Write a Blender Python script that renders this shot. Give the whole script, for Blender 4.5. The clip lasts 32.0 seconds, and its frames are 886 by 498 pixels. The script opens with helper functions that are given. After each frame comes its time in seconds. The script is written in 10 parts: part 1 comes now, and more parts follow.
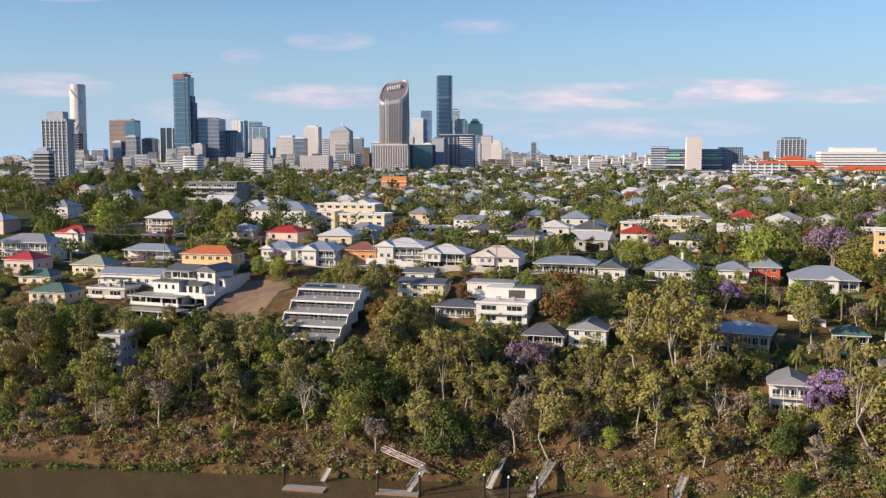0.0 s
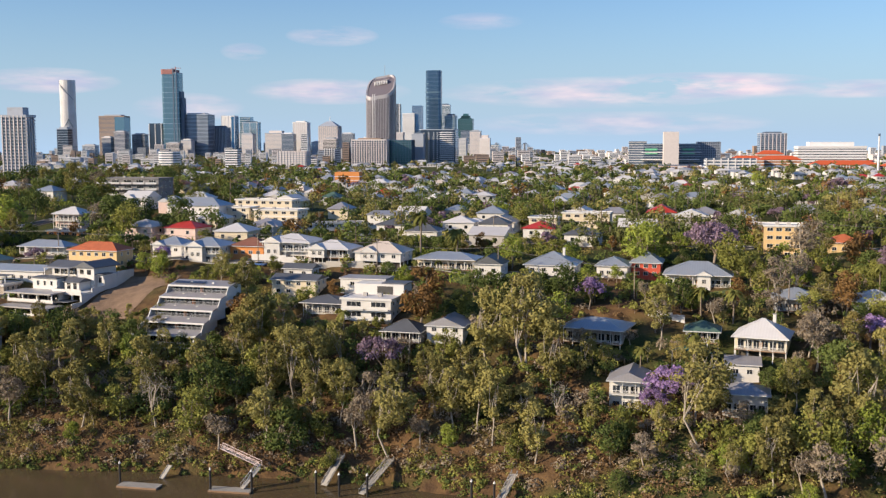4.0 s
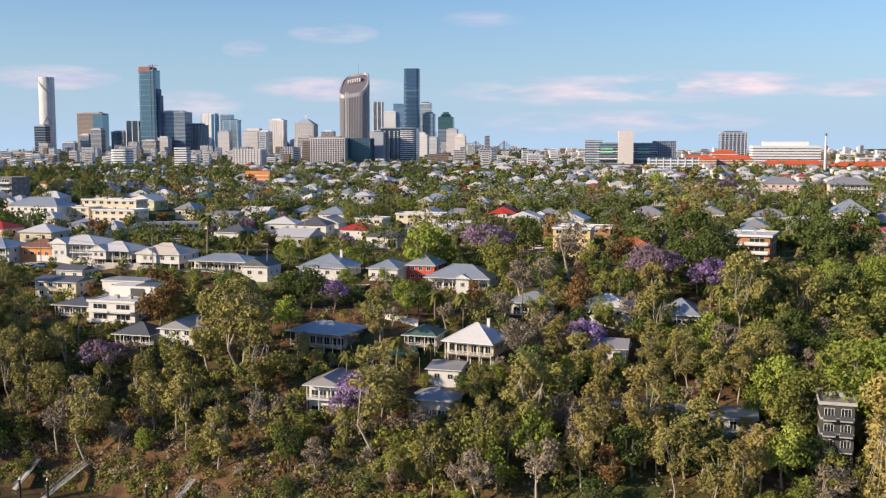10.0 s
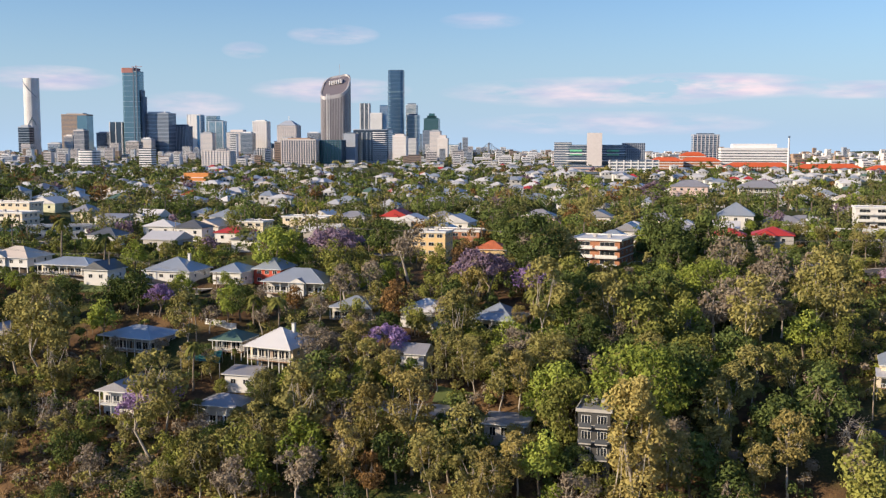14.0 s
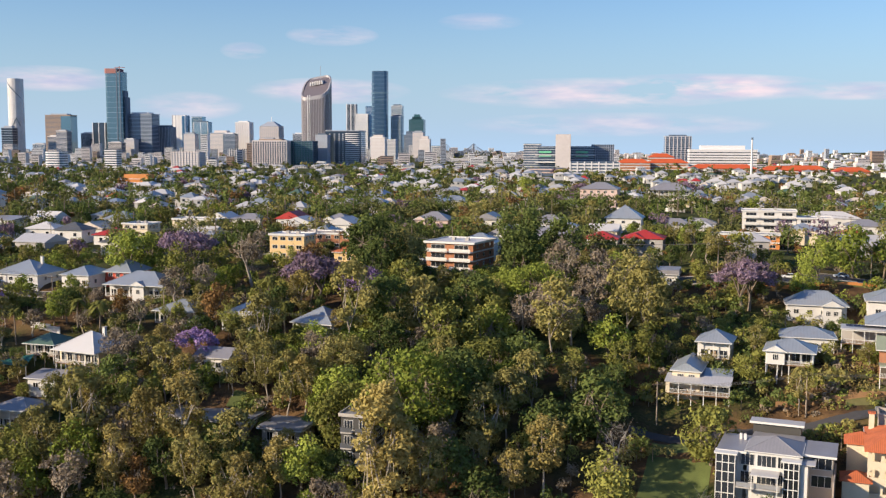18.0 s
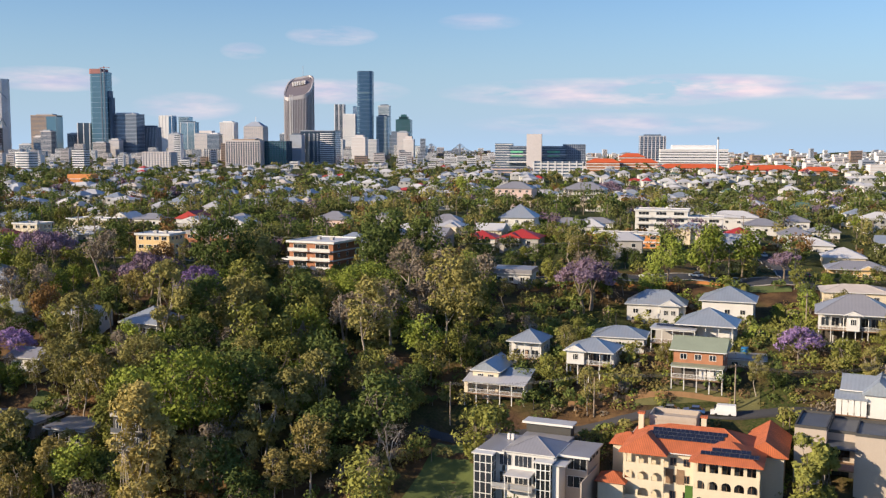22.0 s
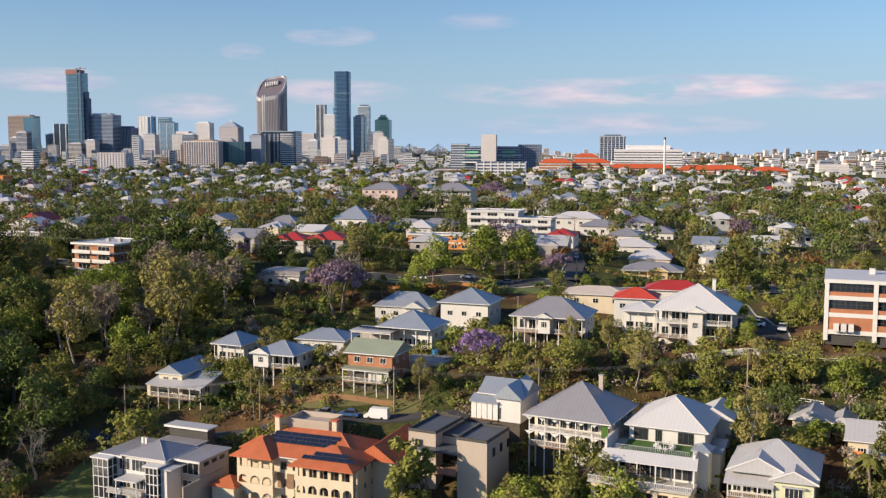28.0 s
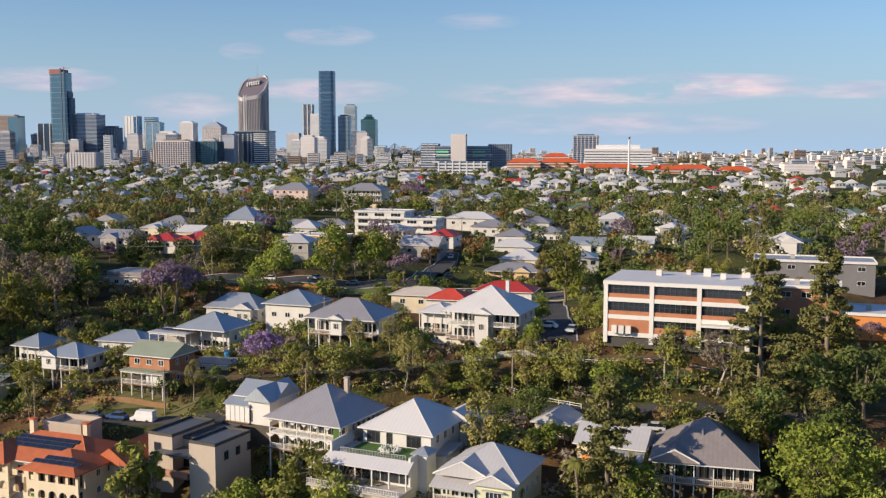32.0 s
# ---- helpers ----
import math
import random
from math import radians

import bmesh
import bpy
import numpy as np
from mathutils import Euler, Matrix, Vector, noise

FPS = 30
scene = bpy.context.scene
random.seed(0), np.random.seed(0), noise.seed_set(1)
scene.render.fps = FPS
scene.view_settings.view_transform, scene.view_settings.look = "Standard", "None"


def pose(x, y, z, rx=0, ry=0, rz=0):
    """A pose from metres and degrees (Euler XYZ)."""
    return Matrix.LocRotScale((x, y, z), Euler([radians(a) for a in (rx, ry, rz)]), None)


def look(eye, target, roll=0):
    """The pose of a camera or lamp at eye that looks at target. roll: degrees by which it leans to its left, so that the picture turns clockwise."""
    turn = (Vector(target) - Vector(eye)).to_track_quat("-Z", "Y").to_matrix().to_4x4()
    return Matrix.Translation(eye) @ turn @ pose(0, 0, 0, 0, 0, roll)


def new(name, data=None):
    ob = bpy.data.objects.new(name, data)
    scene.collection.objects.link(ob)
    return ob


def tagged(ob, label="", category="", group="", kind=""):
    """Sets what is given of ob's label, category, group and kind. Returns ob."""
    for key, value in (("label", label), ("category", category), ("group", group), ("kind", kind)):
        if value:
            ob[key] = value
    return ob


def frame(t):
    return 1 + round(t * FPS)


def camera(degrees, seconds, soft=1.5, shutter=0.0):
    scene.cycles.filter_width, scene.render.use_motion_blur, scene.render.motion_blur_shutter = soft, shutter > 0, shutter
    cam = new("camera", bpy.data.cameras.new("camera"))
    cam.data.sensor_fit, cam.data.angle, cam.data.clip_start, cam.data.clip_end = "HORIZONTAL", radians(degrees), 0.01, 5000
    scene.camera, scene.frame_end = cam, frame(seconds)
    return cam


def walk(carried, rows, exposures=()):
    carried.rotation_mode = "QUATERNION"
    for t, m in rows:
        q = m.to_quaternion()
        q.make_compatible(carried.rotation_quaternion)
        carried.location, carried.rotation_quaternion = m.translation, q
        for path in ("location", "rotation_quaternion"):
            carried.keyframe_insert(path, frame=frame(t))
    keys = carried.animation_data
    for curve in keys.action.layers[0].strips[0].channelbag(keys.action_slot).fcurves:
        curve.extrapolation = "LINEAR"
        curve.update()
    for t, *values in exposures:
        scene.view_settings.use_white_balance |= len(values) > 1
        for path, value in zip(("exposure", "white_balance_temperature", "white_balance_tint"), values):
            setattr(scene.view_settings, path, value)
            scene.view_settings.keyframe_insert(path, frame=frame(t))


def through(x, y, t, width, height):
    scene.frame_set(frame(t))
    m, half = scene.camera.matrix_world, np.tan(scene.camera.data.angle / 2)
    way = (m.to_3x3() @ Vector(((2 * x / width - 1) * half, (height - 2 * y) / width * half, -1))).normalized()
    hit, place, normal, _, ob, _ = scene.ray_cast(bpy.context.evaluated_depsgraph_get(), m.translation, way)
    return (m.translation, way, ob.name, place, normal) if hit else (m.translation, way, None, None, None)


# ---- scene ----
cam = camera(47.0, 32.0, soft=1.3)
METRES, EYE = 380.0, 85.0
ROWS = [
    (0.0, 0.0, 0.0, 0.0, 0.0, -3.69, -0.01),
    (0.5, 0.0089, 0.0001, 0.0, 0.07, -3.76, 0.03),
    (1.0, 0.0199, 0.0002, -0.0001, 0.12, -3.82, 0.09),
    (1.5, 0.0324, 0.0005, -0.0001, 0.16, -3.87, 0.11),
    (2.0, 0.0459, 0.0007, -0.0002, 0.2, -3.95, 0.12),
    (2.5, 0.0606, 0.001, -0.0002, 0.22, -4.02, 0.14),
    (3.0, 0.0759, 0.0014, -0.0002, 0.22, -4.07, 0.14),
    (3.5, 0.0915, 0.0017, 0.0, 0.22, -4.14, 0.12),
    (5.5, 0.156, 0.0022, 0.0014, 0.22, -4.35, -0.0),
    (6.0, 0.1724, 0.0025, 0.0017, 0.23, -4.37, -0.03),
    (6.5, 0.1888, 0.0028, 0.002, 0.23, -4.38, -0.03),
    (7.0, 0.2053, 0.0032, 0.0022, 0.22, -4.38, -0.04),
    (7.5, 0.2217, 0.0033, 0.0027, 0.24, -4.41, -0.06),
    (8.0, 0.2383, 0.0035, 0.0029, 0.29, -4.42, -0.06),
    (8.5, 0.2548, 0.0038, 0.0031, 0.3, -4.42, -0.06),
    (9.0, 0.2714, 0.0039, 0.0032, 0.3, -4.42, -0.07),
    (9.5, 0.2879, 0.0042, 0.0034, 0.31, -4.43, -0.05),
    (10.0, 0.3045, 0.0045, 0.0036, 0.32, -4.43, -0.06),
    (10.5, 0.3211, 0.005, 0.0037, 0.33, -4.43, -0.08),
    (11.0, 0.3377, 0.0053, 0.0039, 0.34, -4.41, -0.09),
    (11.5, 0.3544, 0.0056, 0.0041, 0.34, -4.39, -0.09),
    (12.0, 0.3709, 0.006, 0.0044, 0.36, -4.34, -0.12),
    (12.5, 0.3876, 0.0063, 0.0047, 0.36, -4.34, -0.1),
    (13.0, 0.4041, 0.0066, 0.0049, 0.35, -4.32, -0.1),
    (13.5, 0.4205, 0.007, 0.0051, 0.32, -4.29, -0.11),
    (14.0, 0.4369, 0.0073, 0.0055, 0.29, -4.29, -0.14),
    (14.5, 0.4533, 0.0075, 0.0056, 0.28, -4.27, -0.13),
    (16.5, 0.5172, 0.0078, 0.0073, 0.18, -4.26, -0.19),
    (17.0, 0.533, 0.0081, 0.0074, 0.18, -4.23, -0.2),
    (17.5, 0.5485, 0.0081, 0.0075, 0.15, -4.2, -0.19),
    (18.0, 0.5639, 0.0083, 0.0077, 0.15, -4.2, -0.21),
    (18.5, 0.5793, 0.0083, 0.0078, 0.13, -4.16, -0.22),
    (19.0, 0.5946, 0.0087, 0.0079, 0.11, -4.16, -0.21),
    (19.5, 0.6099, 0.0087, 0.0078, 0.12, -4.18, -0.2),
    (20.0, 0.6251, 0.0089, 0.0076, 0.14, -4.18, -0.2),
    (20.5, 0.6394, 0.0091, 0.0074, 0.14, -4.18, -0.19),
    (21.0, 0.6547, 0.0096, 0.0072, 0.11, -4.18, -0.2),
    (21.5, 0.6701, 0.0099, 0.0071, 0.12, -4.19, -0.17),
    (22.0, 0.6855, 0.0102, 0.0072, 0.12, -4.19, -0.16),
    (22.5, 0.7007, 0.0104, 0.0072, 0.12, -4.19, -0.17),
    (23.0, 0.7161, 0.0107, 0.0072, 0.1, -4.21, -0.16),
    (23.5, 0.7317, 0.0109, 0.0071, 0.09, -4.21, -0.15),
    (24.0, 0.7473, 0.0111, 0.0071, 0.07, -4.24, -0.14),
    (24.5, 0.763, 0.0114, 0.0072, 0.04, -4.23, -0.14),
    (25.0, 0.7787, 0.0116, 0.0072, 0.03, -4.21, -0.14),
    (25.5, 0.7946, 0.0119, 0.0074, 0.01, -4.21, -0.12),
    (27.5, 0.8583, 0.012, 0.0082, 0.05, -4.18, -0.09),
    (28.0, 0.8744, 0.0123, 0.0084, 0.05, -4.17, -0.08),
    (28.5, 0.8903, 0.0125, 0.0085, 0.05, -4.17, -0.07),
    (29.0, 0.9062, 0.0128, 0.0086, 0.04, -4.17, -0.07),
    (29.5, 0.922, 0.0131, 0.0087, 0.03, -4.19, -0.07),
    (30.0, 0.9377, 0.0134, 0.0088, 0.02, -4.19, -0.06),
    (30.5, 0.9534, 0.0136, 0.0088, 0.01, -4.2, -0.06),
    (31.0, 0.969, 0.0139, 0.009, 0.0, -4.22, -0.07),
    (31.5, 0.9845, 0.014, 0.0091, -0.01, -4.22, -0.06),
    (32.0, 0.9998, 0.0143, 0.0092, -0.02, -4.22, -0.05),
]
walk(cam, [(t, pose(METRES * x, METRES * y * 1.8, EYE + METRES * z, 90 - 5.68 + 0.54 * (pitch + 4.2), roll, 0.54 * yaw)) for t, x, y, z, yaw, pitch, roll in ROWS],
     exposures=[(0.0, 0.57), (14.0, 0.6), (23.0, 0.55), (28.0, 0.45), (32.0, 0.4)])

# ---- world, sun ----
SUN_EL, SUN_AZ = 21.0, 249.0      # degrees; azimuth clockwise from +y
world = bpy.data.worlds.new("sky")
scene.world = world
world.use_nodes = True
wn, wl = world.node_tree.nodes, world.node_tree.links
wn.clear()


def wnode(kind, **values):
    n = wn.new(kind)
    for k, v in values.items():
        setattr(n, k, v)
    return n


w_sky = wnode("ShaderNodeTexSky", sky_type="NISHITA", sun_disc=False, sun_elevation=radians(SUN_EL), sun_rotation=radians(SUN_AZ), air_density=1.2, dust_density=0.6, ozone_density=2.2)
w_co = wnode("ShaderNodeTexCoord")
w_sep = wnode("ShaderNodeSeparateXYZ")
wl.new(w_co.outputs["Generated"], w_sep.inputs[0])


def wmath(op, a, b=0.0, c=0.0, clamp=False):
    n = wnode("ShaderNodeMath", operation=op, use_clamp=clamp)
    for i, v in enumerate((a, b, c)):
        if isinstance(v, (int, float)):
            n.inputs[i].default_value = v
        else:
            wl.new(v, n.inputs[i])
    return n.outputs[0]


# azimuth and height of a direction, then soft cloud streaks by noise stretched along the horizon
w_az = wmath("ARCTAN2", w_sep.outputs[0], w_sep.outputs[1])
w_el = wmath("ARCSINE", w_sep.outputs[2])
w_comb = wnode("ShaderNodeCombineXYZ")
wl.new(wmath("MULTIPLY", w_az, 9.0), w_comb.inputs[0])
wl.new(wmath("MULTIPLY", w_el, 46.0), w_comb.inputs[1])
w_noise = wnode("ShaderNodeTexNoise")
w_noise.inputs["Scale"].default_value = 1.35
w_noise.inputs["Detail"].default_value = 7.0
w_noise.inputs["Roughness"].default_value = 0.58
wl.new(w_comb.outputs[0], w_noise.inputs["Vector"])


def cloud(az, el, half_az, half_el, strength):
    """A soft patch of cloud at a direction in degrees, torn by the noise."""
    da = wmath("DIVIDE", wmath("SUBTRACT", w_az, radians(az)), radians(half_az))
    de = wmath("DIVIDE", wmath("SUBTRACT", w_el, radians(el)), radians(half_el))
    fall = wmath("SUBTRACT", 1.0, wmath("ADD", wmath("MULTIPLY", da, da), wmath("MULTIPLY", de, de)), clamp=True)
    return wmath("MULTIPLY", fall, strength)


clouds = None
for spec in ((8.5, 3.0, 9.0, 0.9, 0.75), (13.5, 3.25, 7.5, 0.8, 1.25), (22.0, 3.0, 5.0, 0.5, 0.8), (-6.4, 3.1, 4.6, 0.75, 0.8), (-6.2, 6.1, 2.6, 0.6, 0.55),
             (-21.0, 3.5, 3.6, 0.7, 0.8), (-14.0, 2.2, 3.0, 0.8, 0.6), (9.5, 1.3, 8.5, 0.7, 0.5), (2.0, 6.9, 2.4, 0.5, 0.3), (-20.5, 8.2, 3.5, 0.5, 0.7), (-11.0, 5.2, 1.3, 0.5, 0.4),
             (70.0, 5.0, 30.0, 3.0, 0.8), (-80.0, 6.0, 40.0, 3.0, 0.8), (170.0, 7.0, 60.0, 4.0, 0.8)):
    c = cloud(*spec)
    clouds = c if clouds is None else wmath("MAXIMUM", clouds, c)
w_cover = wmath("MULTIPLY", clouds, wmath("MULTIPLY_ADD", w_noise.outputs[0], 4.6, -1.75, clamp=True), clamp=True)
w_cover = wmath("MULTIPLY", wmath("POWER", w_cover, 0.8), 0.9)
w_rgb = wnode("ShaderNodeMix", data_type="RGBA")
wl.new(w_cover, w_rgb.inputs["Factor"])
# haze: the sky pales towards the horizon
w_haze = wnode("ShaderNodeMix", data_type="RGBA")
wl.new(wmath("POWER", wmath("SUBTRACT", 1.0, wmath("DIVIDE", w_el, radians(11.0)), clamp=True), 1.6), w_haze.inputs["Factor"])
w_tint = wnode("ShaderNodeMix", data_type="RGBA", blend_type="MULTIPLY")
w_tint.inputs["Factor"].default_value = 1.0
wl.new(w_sky.outputs[0], w_tint.inputs["A"])
w_tint.inputs["B"].default_value = (0.77, 1.02, 1.46, 1)
wl.new(w_tint.outputs["Result"], w_haze.inputs["A"])
w_haze.inputs["B"].default_value = (4.3, 5.95, 8.0, 1)
wl.new(w_haze.outputs["Result"], w_rgb.inputs["A"])
w_tone = wnode("ShaderNodeMix", data_type="RGBA")      # mauve undersides, pinkish tops
w_fine = wnode("ShaderNodeTexNoise")
w_fine.inputs["Scale"].default_value, w_fine.inputs["Detail"].default_value = 2.1, 5.0
wl.new(w_comb.outputs[0], w_fine.inputs["Vector"])
wl.new(wmath("MULTIPLY_ADD", w_fine.outputs[0], 3.4, -1.2, clamp=True), w_tone.inputs["Factor"])
w_tone.inputs["A"].default_value, w_tone.inputs["B"].default_value = (5.6, 5.4, 7.3, 1), (9.6, 7.6, 8.0, 1)
wl.new(w_tone.outputs["Result"], w_rgb.inputs["B"])
w_bg = wnode("ShaderNodeBackground")
w_bg.inputs["Strength"].default_value = 0.0732
wl.new(w_rgb.outputs["Result"], w_bg.inputs["Color"])
w_out = wnode("ShaderNodeOutputWorld")
wl.new(w_bg.outputs[0], w_out.inputs["Surface"])

sun = new("sun", bpy.data.lights.new("sun", "SUN"))
sun.data.energy, sun.data.angle, sun.data.color = 5.0, radians(0.6), (1.0, 0.82, 0.6)
_az, _el = radians(SUN_AZ), radians(SUN_EL)
sun.matrix_world = look((0, 0, 300), (-100 * math.sin(_az) * math.cos(_el), -100 * math.cos(_az) * math.cos(_el), 300 - 100 * math.sin(_el)))

# ---- materials ----
MATS = {}


def mat(name, base, rough=0.7, var=0.12, scale=0.6, fine=9.0, bump=0.0, metal=0.0, spec=0.4, per_object=0.0, streak=0.0, dirt=None, ribs=0.0, rib_depth=0.1):
    """A painted, stony or metal surface: two scales of noise in world space, a little tone of its own for each object."""
    if name in MATS:
        return MATS[name]
    m = bpy.data.materials.new(name)
    m.use_nodes = True
    n, l = m.node_tree.nodes, m.node_tree.links
    b = n["Principled BSDF"]
    b.inputs["Roughness"].default_value, b.inputs["Metallic"].default_value = rough, metal
    b.inputs["Specular IOR Level"].default_value = spec
    geo = n.new("ShaderNodeNewGeometry")
    big, small = n.new("ShaderNodeTexNoise"), n.new("ShaderNodeTexNoise")
    big.inputs["Scale"].default_value, small.inputs["Scale"].default_value = scale, fine
    big.inputs["Detail"].default_value = 4
    l.new(geo.outputs["Position"], small.inputs["Vector"])
    if streak:
        mp = n.new("ShaderNodeMapping")
        mp.inputs["Scale"].default_value = (1, 1, streak)
        l.new(geo.outputs["Position"], mp.inputs["Vector"])
        l.new(mp.outputs[0], big.inputs["Vector"])
    else:
        l.new(geo.outputs["Position"], big.inputs["Vector"])
    add = n.new("ShaderNodeMath")
    add.operation = "ADD"
    l.new(big.outputs[0], add.inputs[0])
    l.new(small.outputs[0], add.inputs[1])
    rng = n.new("ShaderNodeMapRange")
    rng.inputs[1].default_value, rng.inputs[2].default_value = 0.65, 1.35
    rng.inputs[3].default_value, rng.inputs[4].default_value = 1 - var, 1 + var
    l.new(add.outputs[0], rng.inputs[0])
    val = rng.outputs[0]
    if per_object:
        info = n.new("ShaderNodeObjectInfo")
        mul = n.new("ShaderNodeMath")
        mul.operation = "MULTIPLY_ADD"
        mul.inputs[1].default_value, mul.inputs[2].default_value = 2 * per_object, 1 - per_object
        l.new(info.outputs["Random"], mul.inputs[0])
        m2 = n.new("ShaderNodeMath")
        m2.operation = "MULTIPLY"
        l.new(val, m2.inputs[0])
        l.new(mul.outputs[0], m2.inputs[1])
        val = m2.outputs[0]
    if ribs:                    # sheets or tile rows that run down each slope
        tc, sn, sx = n.new("ShaderNodeTexCoord"), n.new("ShaderNodeSeparateXYZ"), n.new("ShaderNodeSeparateXYZ")
        l.new(tc.outputs["Normal"], sn.inputs[0])
        l.new(tc.outputs["Object"], sx.inputs[0])

        def op(kind, a, c=0.0):
            q = n.new("ShaderNodeMath")
            q.operation = kind
            for i, v in enumerate((a, c)):
                if isinstance(v, float):
                    q.inputs[i].default_value = v
                else:
                    l.new(v, q.inputs[i])
            return q.outputs[0]
        side = op("GREATER_THAN", op("ABSOLUTE", sn.outputs[0]), op("ABSOLUTE", sn.outputs[1]))
        pick = n.new("ShaderNodeMix")
        l.new(side, pick.inputs[0])
        l.new(sx.outputs[0], pick.inputs[2])
        l.new(sx.outputs[1], pick.inputs[3])
        wave = op("SINE", op("MULTIPLY", pick.outputs[0], 2 * math.pi / ribs))
        val = op("MULTIPLY", val, op("ADD", 1.0, op("MULTIPLY", wave, rib_depth)))
    hsv = n.new("ShaderNodeHueSaturation")
    hsv.inputs["Color"].default_value = (*base, 1)
    l.new(val, hsv.inputs["Value"])
    col = hsv.outputs[0]
    if dirt:
        mx = n.new("ShaderNodeMix")
        mx.data_type = "RGBA"
        ramp = n.new("ShaderNodeMapRange")
        ramp.inputs[1].default_value, ramp.inputs[2].default_value = 0.52, 0.75
        ramp.inputs[4].default_value = 0.55
        l.new(big.outputs[0], ramp.inputs[0])
        l.new(ramp.outputs[0], mx.inputs["Factor"])
        l.new(col, mx.inputs["A"])
        mx.inputs["B"].default_value = (*dirt, 1)
        col = mx.outputs["Result"]
    l.new(col, b.inputs["Base Color"])
    if bump:
        bp = n.new("ShaderNodeBump")
        bp.inputs["Strength"].default_value, bp.inputs["Distance"].default_value = bump, 0.05
        l.new(small.outputs[0], bp.inputs["Height"])
        l.new(bp.outputs[0], b.inputs["Normal"])
    MATS[name] = m
    return m


def leaf_mat(name, dark, light, through=0.22, spread=1.0):
    """Foliage: a tone for each leaf and for each tree, dull, letting some light through."""
    m = bpy.data.materials.new(name)
    m.use_nodes = True
    n, l = m.node_tree.nodes, m.node_tree.links
    n.clear()
    geo, info = n.new("ShaderNodeNewGeometry"), n.new("ShaderNodeObjectInfo")
    noise_ = n.new("ShaderNodeTexNoise")
    noise_.inputs["Scale"].default_value, noise_.inputs["Detail"].default_value = 0.3, 3.0
    l.new(geo.outputs["Position"], noise_.inputs["Vector"])
    s1 = n.new("ShaderNodeMath")
    s1.operation = "MULTIPLY_ADD"
    s1.inputs[1].default_value = 0.26
    l.new(geo.outputs["Random Per Island"], s1.inputs[0])
    s2 = n.new("ShaderNodeMath")
    s2.operation = "MULTIPLY_ADD"
    s2.inputs[1].default_value, s2.inputs[2].default_value = 0.6 * spread, -0.24
    l.new(info.outputs["Random"], s2.inputs[0])
    s3 = n.new("ShaderNodeMath")
    s3.operation = "ADD"
    l.new(s2.outputs[0], s3.inputs[0])
    l.new(noise_.outputs[0], s3.inputs[1])
    l.new(s3.outputs[0], s1.inputs[2])
    mx = n.new("ShaderNodeMix")
    mx.data_type, mx.clamp_factor = "RGBA", True
    mx.inputs["A"].default_value, mx.inputs["B"].default_value = (*dark, 1), (*light, 1)
    l.new(s1.outputs[0], mx.inputs["Factor"])
    d, t, g, out = n.new("ShaderNodeBsdfDiffuse"), n.new("ShaderNodeBsdfTranslucent"), n.new("ShaderNodeMixShader"), n.new("ShaderNodeOutputMaterial")
    l.new(mx.outputs["Result"], d.inputs["Color"])
    l.new(mx.outputs["Result"], t.inputs["Color"])
    g.inputs[0].default_value = through * 0.52
    l.new(d.outputs[0], g.inputs[1])
    l.new(t.outputs[0], g.inputs[2])
    l.new(g.outputs[0], out.inputs["Surface"])
    MATS[name] = m
    return m


